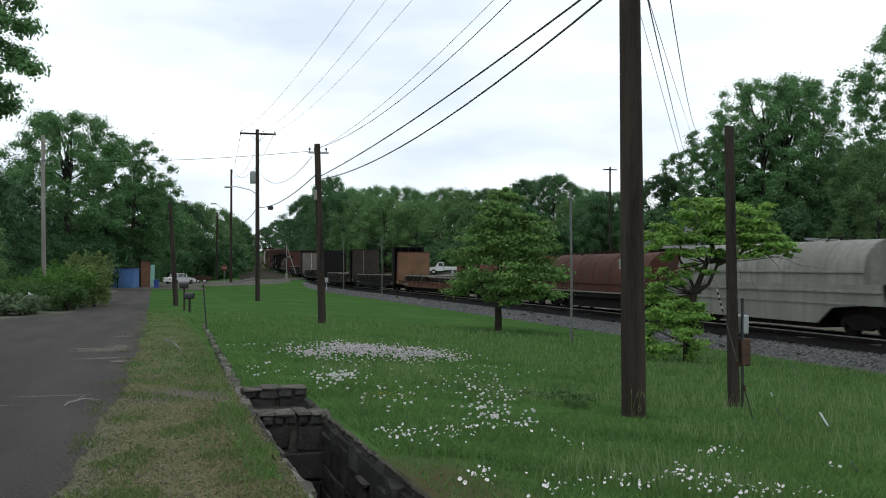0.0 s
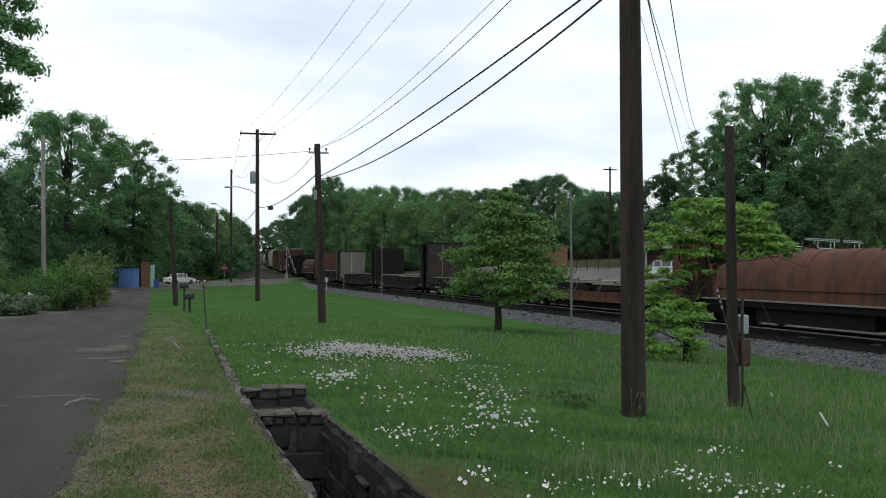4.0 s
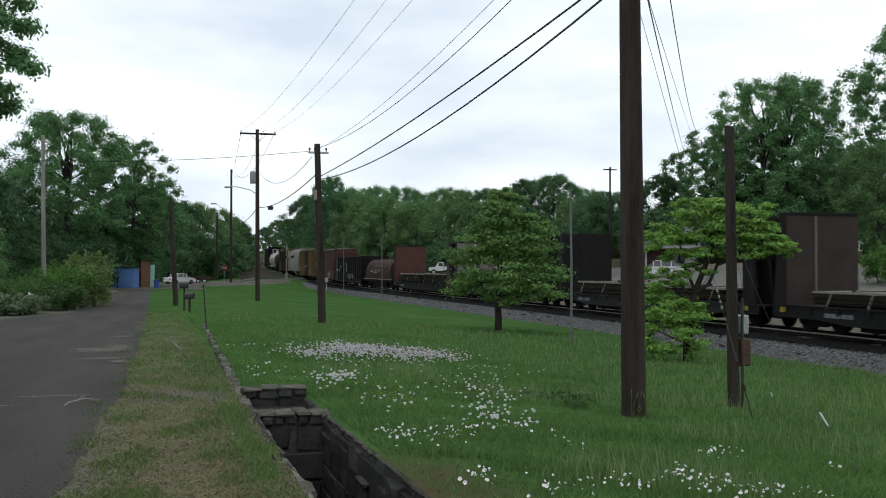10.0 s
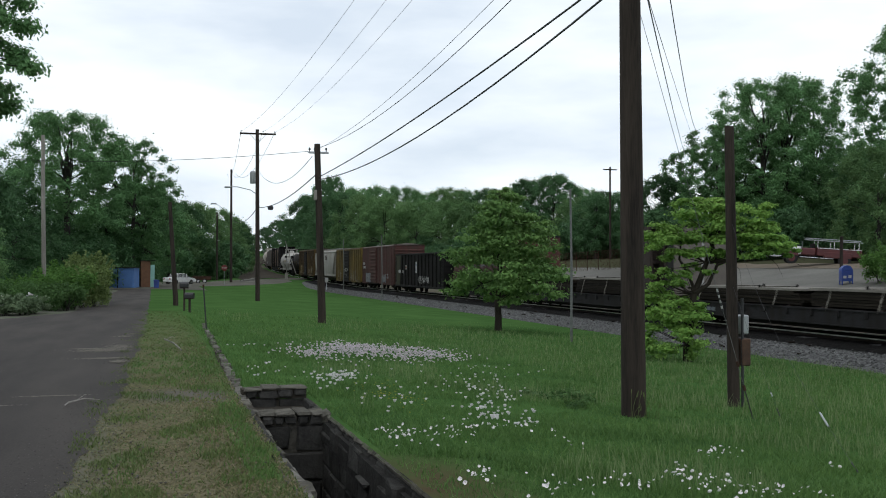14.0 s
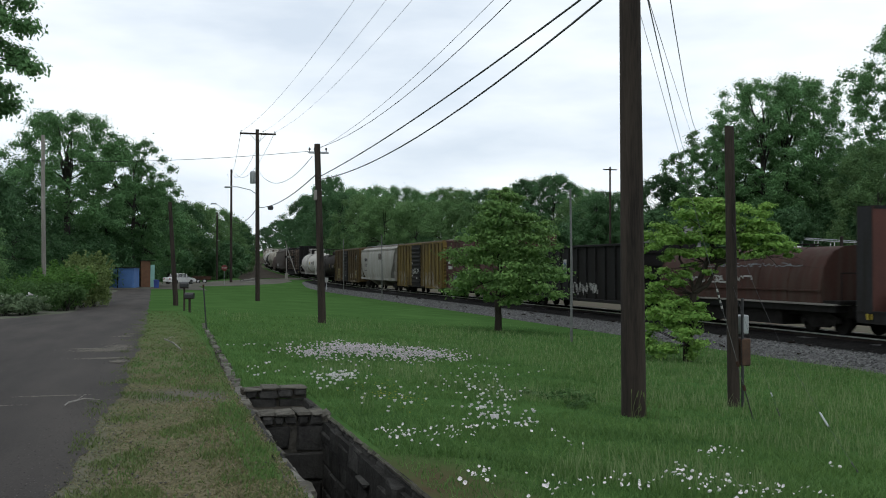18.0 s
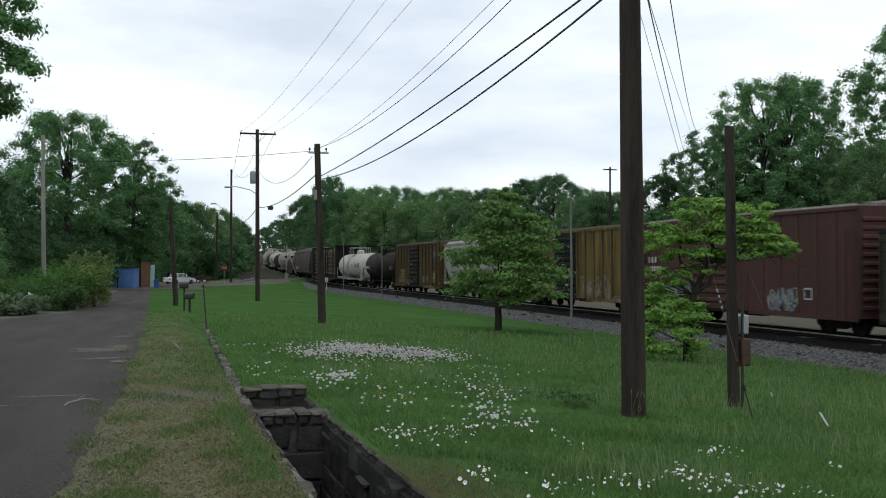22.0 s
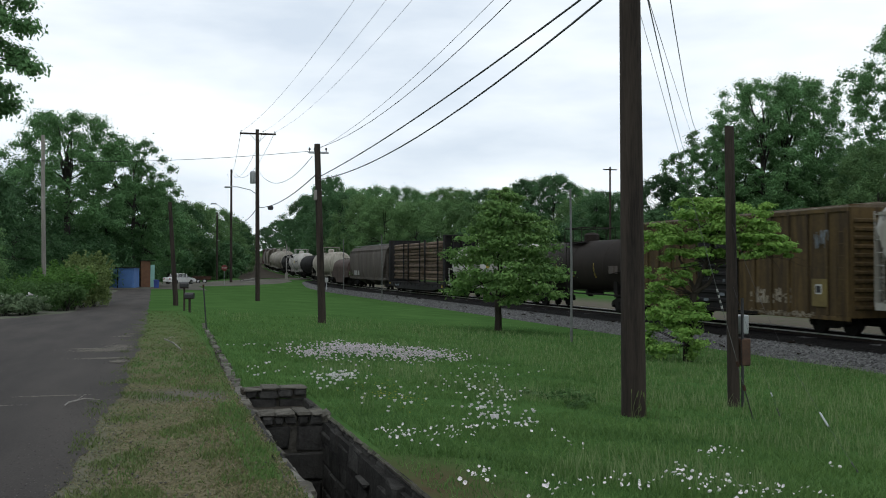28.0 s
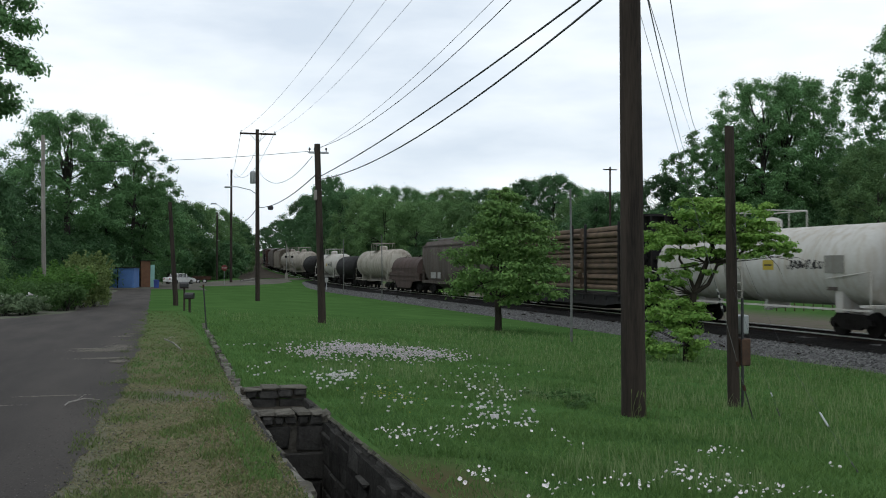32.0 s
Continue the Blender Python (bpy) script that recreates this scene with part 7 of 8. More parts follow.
for y in (-0.85, 0.85):
    part("fender", Mesh().slab([(y - 0.16, 0.65), (y + 0.16, 0.65), (y + 0.16, 0.98), (y - 0.16, 0.98)], 1.7, 2.75), M_FIRERED, fe)
    part("headlamp", Mesh().tube((2.6, y * 0.75, 1.12), (2.8, y * 0.75, 1.12), 0.12, n=10), M_CHROME, fe)
    wheel(fe, 2.15, y, 0.45, 0.26, M_FIRERED)
    wheel(fe, -1.7, y, 0.47, 0.34, M_FIRERED)
for z, y in ((1.95, -0.7), (2.05, -0.3), (1.9, 0.6)):
    lad = Mesh()
    for dy in (-0.18, 0.18):
        lad.box(-3.0, 1.1, y + dy - 0.015, y + dy + 0.015, z, z + 0.05)
    for k in range(13):
        lad.tube((-2.9 + k * 0.32, y - 0.18, z + 0.035), (-2.9 + k * 0.32, y + 0.18, z + 0.035), 0.018, n=5)
    part("ladder", lad, M_GALV, fe)
for x in (-2.7, -0.9, 0.3):
    part("ladder_rack", Mesh().box(x - 0.03, x + 0.03, -0.95, -0.9, 1.35, 1.95).box(x - 0.03, x + 0.03, 0.9, 0.95, 1.35, 1.95).box(x - 0.03, x + 0.03, -0.95, 0.95, 1.88, 1.94), M_CHROME, fe)

house = stand("house", (1168 - 784) / 784, 99, "small white bungalow with a dark grey roof", "house", 0, 1.0)
part("wall", Mesh().box(-2.3, 3.4, 0.0, 6.5, -0.6, 2.45), M_SIDING, house)
# A flat dark sheet on the wall paints the shade inside the porch.
part("porch_recess", Mesh().box(-2.2, 0.9, -0.02, 0.0, 0.1, 2.25), M_PLYBROWN, house)
for x in (-1.3, 0.95):
    part("porch_post", Mesh().box(x - 0.09, x + 0.09, -1.2, -1.05, -0.6, 2.35, 0.01), M_SIDING, house)
part("porch_floor", Mesh().box(-2.3, 1.0, -1.3, 0.0, -0.6, 0.05), M_CONCRETE, house)
w1 = part("window", Mesh().box(1.5, 2.3, -0.03, 0.0, 0.9, 2.0), M_GLASS, house)
part("frame", Mesh().box(1.4, 1.5, -0.06, 0.0, 0.8, 2.1).box(2.3, 2.4, -0.06, 0.0, 0.8, 2.1).box(1.5, 2.3, -0.06, 0.0, 2.0, 2.1).box(1.5, 2.3, -0.06, 0.0, 0.8, 0.9), M_SIDING, w1)
w2 = part("window", Mesh().box(-2.0, -1.5, -0.06, -0.02, 0.9, 1.9), M_GLASS, house)
part("frame", Mesh().box(-2.08, -1.42, -0.08, -0.06, 0.82, 0.9).box(-2.08, -1.42, -0.08, -0.06, 1.9, 1.98), M_SIDING, w2)
part("door", Mesh().box(-0.6, 0.35, -0.06, -0.02, 0.05, 2.1), M_MAROON, house)
roof = Mesh().slab([(-1.5, 2.3), (3.2, 3.95), (7.0, 2.4), (7.0, 2.55), (3.2, 4.1), (-1.5, 2.45)], -2.6, 3.75)
part("roof", roof, M_SHINGLE, house)
part("fascia", Mesh().box(-2.6, 3.75, -1.56, -1.5, 2.28, 2.5), M_SIDING, house)
part("gable", Mesh().slab([(0, 2.4), (6.4, 2.4), (3.2, 3.9)], 3.35, 3.42), M_SIDING, house)
part("chimney", Mesh().box(2.3, 3.05, 1.0, 1.7, 2.3, 4.35, 0.03).box(2.2, 3.15, 0.9, 1.8, 4.2, 4.4, 0.03), M_SIDING, house, "white painted chimney")

fence = root("chain_link_fence", label="rusty chain-link fence along the lot", category="fence")
fa, fb = Vector((*spot(0.13, 128), 0)), Vector((*spot(0.46, 104), 0))
links = Mesh()
for k in range(15):
    p = fa.lerp(fb, k / 14)
    z = ground_z(p.x, p.y)
    part("post", Mesh().tube((p.x, p.y, z - 0.1), (p.x, p.y, z + 2.1), 0.03, n=6), M_RUST, fence)
    if k < 14:
        q = fa.lerp(fb, (k + 1) / 14)
        zq = ground_z(q.x, q.y)
        part("top_rail", Mesh().tube((p.x, p.y, z + 2.05), (q.x, q.y, zq + 2.05), 0.018, n=5), M_RUST, fence)
        for i in range(9):
            f = i / 9
            a, b = p.lerp(q, f), p.lerp(q, min(1, f + 0.33))
            links.tube((a.x, a.y, z), (b.x, b.y, zq + 2.0), 0.008, n=3, caps=False)
            links.tube((b.x, b.y, z), (a.x, a.y, zq + 2.0), 0.008, n=3, caps=False)
tagged(part("link_wires", links, M_RUST, fence), kind="stuff")
mb = stand("street_mailbox", (1497 - 784) / 784, 64, "blue rounded street collection mailbox", "mailbox", 15)
part("body", Mesh().prism([(-0.34, 0.22), (0.34, 0.22), (0.34, 0.85), (0.3, 1.02), (0.17, 1.16), (0, 1.2), (-0.17, 1.16), (-0.3, 1.02), (-0.34, 0.85)], -0.32, 0.32), M_BLUE, mb)
for x in (-0.3, 0.3):
    for y in (-0.28, 0.28):
        part("leg", Mesh().box(x - 0.035, x + 0.035, y - 0.035, y + 0.035, -0.1, 0.24), M_BLUE, mb)
part("flap", Mesh().box(-0.28, 0.28, -0.345, -0.32, 0.88, 1.02, 0.01), M_BLUE, mb)
part("notice", Mesh().box(-0.24, -0.06, -0.335, -0.32, 0.4, 0.56).box(0.06, 0.24, -0.335, -0.32, 0.42, 0.6), M_LETTER, mb, "pale notice panels")
lp = stand("lot_post", (1489 - 784) / 784, 68, "dark wooden post at the lot's edge", "post")
part("shaft", Mesh().path([(0, 0, -0.2), (0, 0, 1.4), (0.02, 0, 2.7)], [0.12, 0.11, 0.1], 10), M_POLE, lp)
part("cap", Mesh().tube((0.02, 0, 2.7), (0.02, 0, 2.76), 0.12, 0.05, 10), M_POLE, lp)
tagged(place(shrub, *spot(0.985, 62), 40, 0.85), group="shrubs by the lot")
tagged(place(shrub, *spot(1.03, 60), 80, 1.1), group="shrubs by the lot")
rail_fence = root("low_railing", label="low dark steel railing in the grass beyond the track", category="railing")
ra, rb = Vector((31.3, 47.6, 0)), Vector((33.2, 40.9, 0))
for k in range(13):
    p = ra.lerp(rb, k / 12)
    z = ground_z(p.x, p.y)
    part("post", Mesh().tube((p.x, p.y, z - 0.1), (p.x, p.y, z + 0.62), 0.028, n=6), M_RUST, rail_fence)
    if k < 12:
        q = ra.lerp(rb, (k + 1) / 12)
        part("bar", Mesh().tube((p.x, p.y, z + 0.6), (q.x, q.y, ground_z(q.x, q.y) + 0.6), 0.024, n=6), M_RUST, rail_fence)
M_DIRT = mat("bare_earth", (0.16, 0.125, 0.09), (0.1, 0.08, 0.055), 0.95, scale=0.8, fine=6)
dirt = Mesh()
for s in steps((52, 96, 4)):
    dirt.v += [(x, s, ground_z(x, s) + 0.06) for x in (47.2, 49.5, 51.5 + 0.8 * math.sin(s))]
for j in range(len(dirt.v) // 3 - 1):
    for i in range(2):
        dirt.f.append((j * 3 + i, j * 3 + i + 1, j * 3 + i + 4, j * 3 + i + 3))
tagged(part("dirt_track", dirt, M_DIRT), "bare earth strip above the concrete lot", "path", kind="structure")

# ---- the yard at the end of the lane ----
shed = stand("blue_shed", (220 - 784) / 784, 113, "faded blue metal shed under the trees", "shed", -12)
part("wall", Mesh().box(-2.6, 1.0, 0, 3, -0.1, 2.2), M_SHEDBLUE, shed)
part("door", Mesh().box(-0.62, 0.9, -0.05, 0.0, 0.1, 2.05, 0.01), M_SHEDBLUE, shed)
# Raised dark strip stands in for the shaded gap between the panels.
part("door_post", Mesh().box(-0.74, -0.64, -0.07, 0.0, 0.0, 2.15), M_CARDARK, shed)
for k in range(12):
    part("panel_rib", Mesh().box(-2.5 + k * 0.15, -2.45 + k * 0.15, -0.03, 0.0, 0.0, 2.15), M_SHEDBLUE, shed)
part("roof", Mesh().box(-2.75, 1.15, -0.2, 3.15, 2.2, 2.28, 0.02), M_CARDARK, shed)
kiosk = stand("yard_kiosk", (262 - 784) / 784, 117, "small kiosk with teal and rusty orange panels", "kiosk", 5)
part("wall", Mesh().box(-0.9, 0.3, 0, 1.4, -0.1, 3.5), M_ORANGE, kiosk)
part("panel", Mesh().box(0.32, 0.85, 0, 1.3, -0.1, 3.0), M_TEAL, kiosk, "pale teal panel")
part("roof", Mesh().box(-1.0, 0.95, -0.15, 1.5, 3.5, 3.6), M_CARDARK, kiosk)
part("sign_board", Mesh().box(0.36, 0.8, -0.04, 0.0, 2.3, 2.85), M_TEAL, kiosk)
kiosk.scale = (0.85, 0.85, 0.85)
bn = stand("wheelie_bin", (277 - 784) / 784, 114, "blue plastic wheelie bin in the yard", "bin")
part("body", Mesh().prism([(-0.25, 0.05), (0.25, 0.05), (0.3, 0.85), (-0.3, 0.85)], -0.3, 0.3), M_BLUE, bn)
part("lid", Mesh().box(-0.33, 0.33, -0.34, 0.34, 0.85, 0.93, 0.03), M_BLUE, bn)
for x in (-0.24, 0.24):
    part("wheel", Mesh().tube((x - 0.03, 0.28, 0.1), (x + 0.03, 0.28, 0.1), 0.1, n=10), M_TYRE, bn)
tr = stand("utility_trailer", (357 - 784) / 784, 150, "low rusty trailer heaped with brush", "trailer")
part("bed", Mesh().box(-1.3, 1.3, -0.8, 0.8, 0.45, 0.6, 0.02), M_RUST, tr)
part("side_rail", Mesh().box(-1.3, 1.3, -0.82, -0.76, 0.6, 1.0).box(-1.3, 1.3, 0.76, 0.82, 0.6, 1.0), M_RUST, tr)
for x in (-0.5, 0.4):
    wheel(tr, x, -0.9, 0.33, 0.2)
brush = Mesh()
for k in range(60):
    p = Vector((rng.uniform(-1.1, 1.1), rng.uniform(-0.6, 0.6), 0.7))
    brush.tube(p, p + Vector((rng.uniform(-0.8, 0.8), rng.uniform(-0.4, 0.4), rng.uniform(0.1, 0.6))), 0.02, 0.008, 4)
part("brush_load", brush, M_BARK, tr)
st = stand("stop_sign", (397 - 784) / 784, 140, "red octagonal stop sign on a steel post", "road sign")
part("post", Mesh().box(-0.03, 0.03, 0.0, 0.04, -0.1, 2.8), M_GALV, st)
M_SIGNRED = mat("sign_red", (0.17, 0.025, 0.022), (0.11, 0.02, 0.018), 0.5, bump=0)
o8 = [(0.42 * math.cos(math.pi / 8 + k * math.pi / 4), 2.4 + 0.42 * math.sin(math.pi / 8 + k * math.pi / 4)) for k in range(8)]
plate = part("plate", Mesh().prism(o8, -0.03, -0.01), M_SIGNRED, st)
cu = bpy.data.curves.new("word", "FONT")
cu.body, cu.size, cu.align_x, cu.align_y, cu.extrude = "STOP", 0.28, "CENTER", "CENTER", 0.002
tmp = new("word", cu)
word = bpy.data.meshes.new_from_object(tmp)
bpy.data.objects.remove(tmp)
word.materials.clear()
word.materials.append(M_LETTER)
part("lettering", word, M_LETTER, plate).matrix_basis = pose(0, -0.034, 2.4, 90, 0, 0)
sig = stand("crossing_signal", (507 - 784) / 784, 163, "white level crossing mast with its gate arm raised", "signal")
part("mast", Mesh().tube((0, 0, -0.2), (0, 0, 5.2), 0.07, n=8), M_WHITE, sig)
part("gate_arm", Mesh().path([(1.5, -0.2, 0.7), (0.5, -0.2, 3.6), (-0.2, -0.2, 5.9)], [0.08, 0.06, 0.03], 6), M_WHITE, sig)
part("crossarm", Mesh().box(-0.2, 1.0, -0.06, 0.06, 3.3, 3.5), M_WHITE, sig)
for x in (-0.1, 0.9):
    part("lamp_hood", Mesh().tube((x, -0.12, 3.4), (x, 0.02, 3.4), 0.2, n=10), M_BLACK, sig)
part("base_box", Mesh().box(-0.25, 0.25, -0.25, 0.25, -0.1, 0.9, 0.02), M_WHITE, sig)
mk = stand("track_marker", (578 - 784) / 784, 128, "small white marker post beside the track", "marker", 0, -1.45)
part("post", Mesh().box(-0.04, 0.04, -0.02, 0.02, -0.2, 1.6), M_GALV, mk)
part("plate", Mesh().box(-0.2, 0.2, -0.05, -0.02, 1.1, 1.65), M_LETTER, mk)
for k, (px, w) in enumerate(((428, 0.5), (434, 0.7), (441, 0.6), (447, 0.8))):
    d = stand("rubble_block", (px - 784) / 784, 152 + k, "pale broken concrete block in the grass", "rubble", 20 * k, None, "rubble by the crossing")
    part("block", Mesh().box(-w / 2, w / 2, -0.3, 0.3, -0.1, 0.25 + 0.1 * (k % 2), 0.08).move(pose(0, 0, 0, 0, 12 - 8 * k, 0)), M_CONCRETE, d)
    part("fragment", Mesh().box(w / 2, w / 2 + 0.3, -0.2, 0.15, -0.1, 0.25, 0.06), M_CONCRETE, d)

# ---- litter and marks on the lane and verge ----
M_SAND = mat("washed_sand", (0.155, 0.138, 0.106), (0.085, 0.077, 0.064), 0.95, scale=3, fine=25, bump=0.2)
FLAKE = ([(math.cos(k * 1.0472) * (1.0 if k % 2 else 0.8), math.sin(k * 1.0472) * (0.7 if k % 3 else 0.9), 0.0) for k in range(6)], [(0, 1, 2, 3, 4, 5)])
sr = np.random.RandomState(15)
grains = []
for x, y, w, d, count in ((-1.0, 22.6, 0.55, 0.5, 900), (-0.7, 23.6, 0.3, 0.9, 500), (-1.3, 23.1, 0.4, 0.12, 260), (-0.85, 20.4, 0.5, 0.16, 420), (-0.6, 19.6, 0.12, 0.3, 160), (-2.7, 18.2, 0.3, 0.07, 120), (-0.7, 27.5, 0.25, 0.25, 200), (-0.55, 28.4, 0.2, 0.2, 120), (-1.25, 14.3, 0.35, 0.04, 110), (-1.9, 13.4, 0.4, 0.035, 110)):
    px, py = x + sr.normal(0, 0.5, count) * w, y + sr.normal(0, 0.5, count) * d
    grains += [(a, b, road_z(b) + 0.0325 + 0.0006 * (k % 4), sr.uniform(0.012, 0.035), sr.uniform(0, 6.3), 1.0) for k, (a, b) in enumerate(zip(px, py)) if a < -0.42]
scatter("washed_sand", grains, FLAKE, M_SAND, "thin drifts of pale sand washed across the asphalt", "sand")
stick = root("dead_branch", pose(-0.84, 13.3, road_z(13) + 0.05) @ Matrix.Diagonal((0.6, 0.75, 0.7, 1)), "bare curved dead branch lying on the lane", "branch")
part("stem", Mesh().path([(-0.28, -0.35, 0), (-0.22, -0.2, 0.03), (-0.1, 0.05, 0.02), (0.05, 0.18, 0.04), (0.35, 0.2, 0.01)], [0.012, 0.016, 0.018, 0.013, 0.006], 6), M_POLE_GREY, stick)
part("side_twig", Mesh().path([(-0.1, 0.05, 0.02), (0.05, 0.22, 0.1), (0.08, 0.4, 0.08)], [0.009, 0.006, 0.003], 5), M_POLE_GREY, stick)
M_STICK = mat("barked_stick", (0.2, 0.19, 0.165), (0.05, 0.06, 0.035), 0.9, scale=3, fine=12, spread=0.2)
stick2 = root("dead_branch", pose(0.42, 23.0, road_z(24) + 0.05), "pale dead stick lying on the verge", "branch")
part("stem", Mesh().path([(-0.17, 1.7, 0.05), (0.0, 0.3, 0.06), (0.14, -1.1, 0.01)], [0.02, 0.019, 0.015], 7), M_STICK, stick2)
part("side_twig", Mesh().path([(-0.13, 1.5, 0.06), (0.02, 1.7, 0.12)], [0.01, 0.005], 5), M_STICK, stick2)

# ---- grass blades, pebbles and flowers ----
gr = np.random.RandomState(77)


def blades(name, x, y, height, width, material, label, lean=0.5):
    """Bent blades of grass at the plan places x, y: a quad and a tip each."""
    k = len(x)
    z = np.array([ground_z(a, b) for a, b in zip(x, y)]) - 0.01
    a = gr.uniform(0, 6.283, k)
    d = gr.normal(0, lean, (k, 2)) * height[:, None]
    c, s = np.cos(a) * width, np.sin(a) * width
    mx, my = x + d[:, 0] * 0.4, y + d[:, 1] * 0.4
    v = np.stack([np.stack([x - c, y - s, z], 1), np.stack([x + c, y + s, z], 1),
                  np.stack([mx + c * 0.75, my + s * 0.75, z + height * 0.6], 1), np.stack([mx - c * 0.75, my - s * 0.75, z + height * 0.6], 1),
                  np.stack([x + d[:, 0], y + d[:, 1], z + height], 1)], 1).reshape(-1, 3)
    m = Mesh()
    m.v = v.tolist()
    m.f = [t for i in range(0, 5 * k, 5) for t in ((i, i + 1, i + 2, i + 3), (i + 3, i + 2, i + 4))]
    return tagged(part(name, m, material), label, "grass", kind="stuff")


def lay(count, near, far, lo, hi):
    """Places spread over the view's breadth, thinning out with distance, with x between lo and hi."""
    z = near * (far / near) ** gr.random_sample(count)
    u = gr.uniform(-0.47, 0.45, count)
    x = (u * math.cos(TURN) + math.sin(TURN)) * z
    y = (math.cos(TURN) - u * math.sin(TURN)) * z
    ok = (x > lo) & (x < hi) & ~((x > 1.08) & (x < 2.14) & (y < 14.7))
    return x[ok], y[ok], z[ok]


x, y, z = lay(300000, 6.8, 52.0, 1.2, 19.8)
clump = np.array([noise.noise((a * 0.9, b * 0.9, 3.0)) for a, b in zip(x, y)])
keep = gr.random_sample(len(x)) < (0.75 + 0.6 * clump) * np.clip((52 - z) / 22, 0, 1) * np.where((x < 2.95 + 0.5 * clump) & (y < 9.7), 0.22, 1.0)
x, y, z, clump = x[keep], y[keep], z[keep], clump[keep]
blades("meadow_grass", x, y, (0.05 + 0.06 * np.clip(clump + 0.2, 0, 1)) * gr.uniform(0.5, 1.4, len(x)), 0.003 + 0.00025 * z, M_BLADE, "short green meadow grass with thicker tufts")
x, y, z = lay(420000, 6.8, 45.0, -0.75, 1.15)
worn = 1 - 0.85 * np.exp(-((x - 0.5) / 0.5) ** 2 - ((y - 14.2) / 0.5) ** 2)
keep = gr.random_sample(len(x)) < worn * np.clip((x + 0.95) * 1.9, 0.16, 1) * (0.6 + 0.5 * np.array([noise.noise((a * 1.6, b * 1.6, 8.0)) for a, b in zip(x, y)]))
x, y, z = x[keep], y[keep], z[keep]
lush = np.array([noise.noise((a * 1.9, b * 1.1, 21.0)) for a, b in zip(x, y)])
rim = (np.abs(x - 0.86) < 0.12) & (y > 8.2) & (y < 13.2)
green = gr.random_sample(len(x)) < 0.16 + 0.5 * rim + 0.45 * (x > 0.1) * np.exp(-((y - 19) / 2.6) ** 2) + 0.46 * np.clip((y - 15) / 14, 0, 1) + 0.25 * (np.abs(x - 0.8) < 0.2) + 0.8 * np.clip(lush * 3.4 + 0.22, 0, 1)
bright = green & (gr.random_sample(len(x)) < 0.12 + 0.3 * (lush > 0.28) + 0.45 * rim + 0.5 * np.exp(-((y - 19) / 2.6) ** 2)) & (x > -0.35)
blades("bright_verge_grass", x[bright], y[bright], gr.uniform(0.02, 0.055, bright.sum()), 0.003 + 0.0003 * z[bright], M_BLADE, "tufts of fresh green grass on the verge")
green &= ~bright
blades("verge_grass", x[green], y[green], gr.uniform(0.012, 0.04, green.sum()) * (1 + 0.9 * np.clip(lush[green] * 3, 0, 1)), 0.004 + 0.0003 * z[green], M_BLADE_DULL, "sparse green grass on the verge")
green |= bright
blades("dry_verge_grass", x[~green], y[~green], gr.uniform(0.01, 0.03, (~green).sum()), 0.005 + 0.0003 * z[~green], M_BLADE_DRY, "dry trampled brown grass on the verge", 1.3)
x, y, z = lay(24000, 9.0, 44.0, 2.6, 19.8)
keep = (np.array([noise.noise((a * 0.35, b * 0.35, 13.0)) for a, b in zip(x, y)]) > 0.12) | ((x > 8) & (y < 38) & (gr.random_sample(len(x)) < 0.6))
x, y, z = x[keep], y[keep], z[keep]
blades("tall_stalks", x, y, gr.uniform(0.12, 0.28, len(x)), 0.0014 + 0.00016 * z, leaf_mat("seed_stalk", (0.23, 0.29, 0.135), (0.12, 0.18, 0.07), 0.05), "thin tall seeding grass stalks", 0.25)
x, y, z = lay(6500, 6.8, 26.0, -1.1, 1.0)
keep = gr.random_sample(len(x)) < np.exp(-np.abs(x + 0.35) * 3.2) + 0.7 * np.exp(-((x + 0.1) / 0.45) ** 2 - ((y - 14.4) / 0.7) ** 2)
M_PEBBLE = mat("dusty_pebble", (0.115, 0.107, 0.095), (0.06, 0.056, 0.05), 0.95, scale=8, fine=30, per_island=0.4, spec=0.05)
scatter("verge_pebbles", [(a, b, road_z(b) + 0.012, gr.uniform(0.006, 0.018), gr.uniform(0, 6), 0.8) for a, b in zip(x[keep], y[keep])], PEBBLE, M_PEBBLE, "loose pale pebbles along the asphalt edge", "gravel")
x, y, z = lay(26000, 7.0, 24.0, -5.4, -0.7)
scatter("asphalt_grit", [(a, b, road_z(b) + 0.027, gr.uniform(0.004, 0.01), gr.uniform(0, 6), 0.5) for a, b in zip(x, y)], PEBBLE, mat("grit", (0.1, 0.094, 0.088), (0.05, 0.047, 0.045), 0.95, scale=8, fine=30, per_island=0.5, spec=0.05), "worn stone grit in the surface of the lane", "grit")
x, y, z = lay(900, 7.0, 40.0, -0.4, 1.0)
leaf_pts = np.stack([x, y, np.array([ground_z(a, b) for a, b in zip(x, y)]) + 0.02], 1)
tagged(part("fallen_leaves", leaves(leaf_pts, 0.028, 5, 3.0), M_BLADE_DRY), "scattered dry brown leaves on the verge", "leaves", kind="stuff")

M_PETAL = mat("primrose_petal", (0.84, 0.81, 0.82), (0.7, 0.63, 0.68), 0.7, scale=20, fine=60, bump=0, per_island=0.12)
M_PETALPINK = mat("pink_petal", (0.84, 0.74, 0.81), (0.66, 0.54, 0.64), 0.7, scale=20, fine=60, bump=0, per_island=0.2)
BLOOM_V, BLOOM_F = [(0, 0, 0)], []
for q, h in ((0.62, 0.2), (1.08, 0.75)):
    for k in range(8):
        w = 1.0 if k % 2 else 0.9
        BLOOM_V.append((q * w * math.cos(k * math.pi / 4), q * w * math.sin(k * math.pi / 4), h * w))
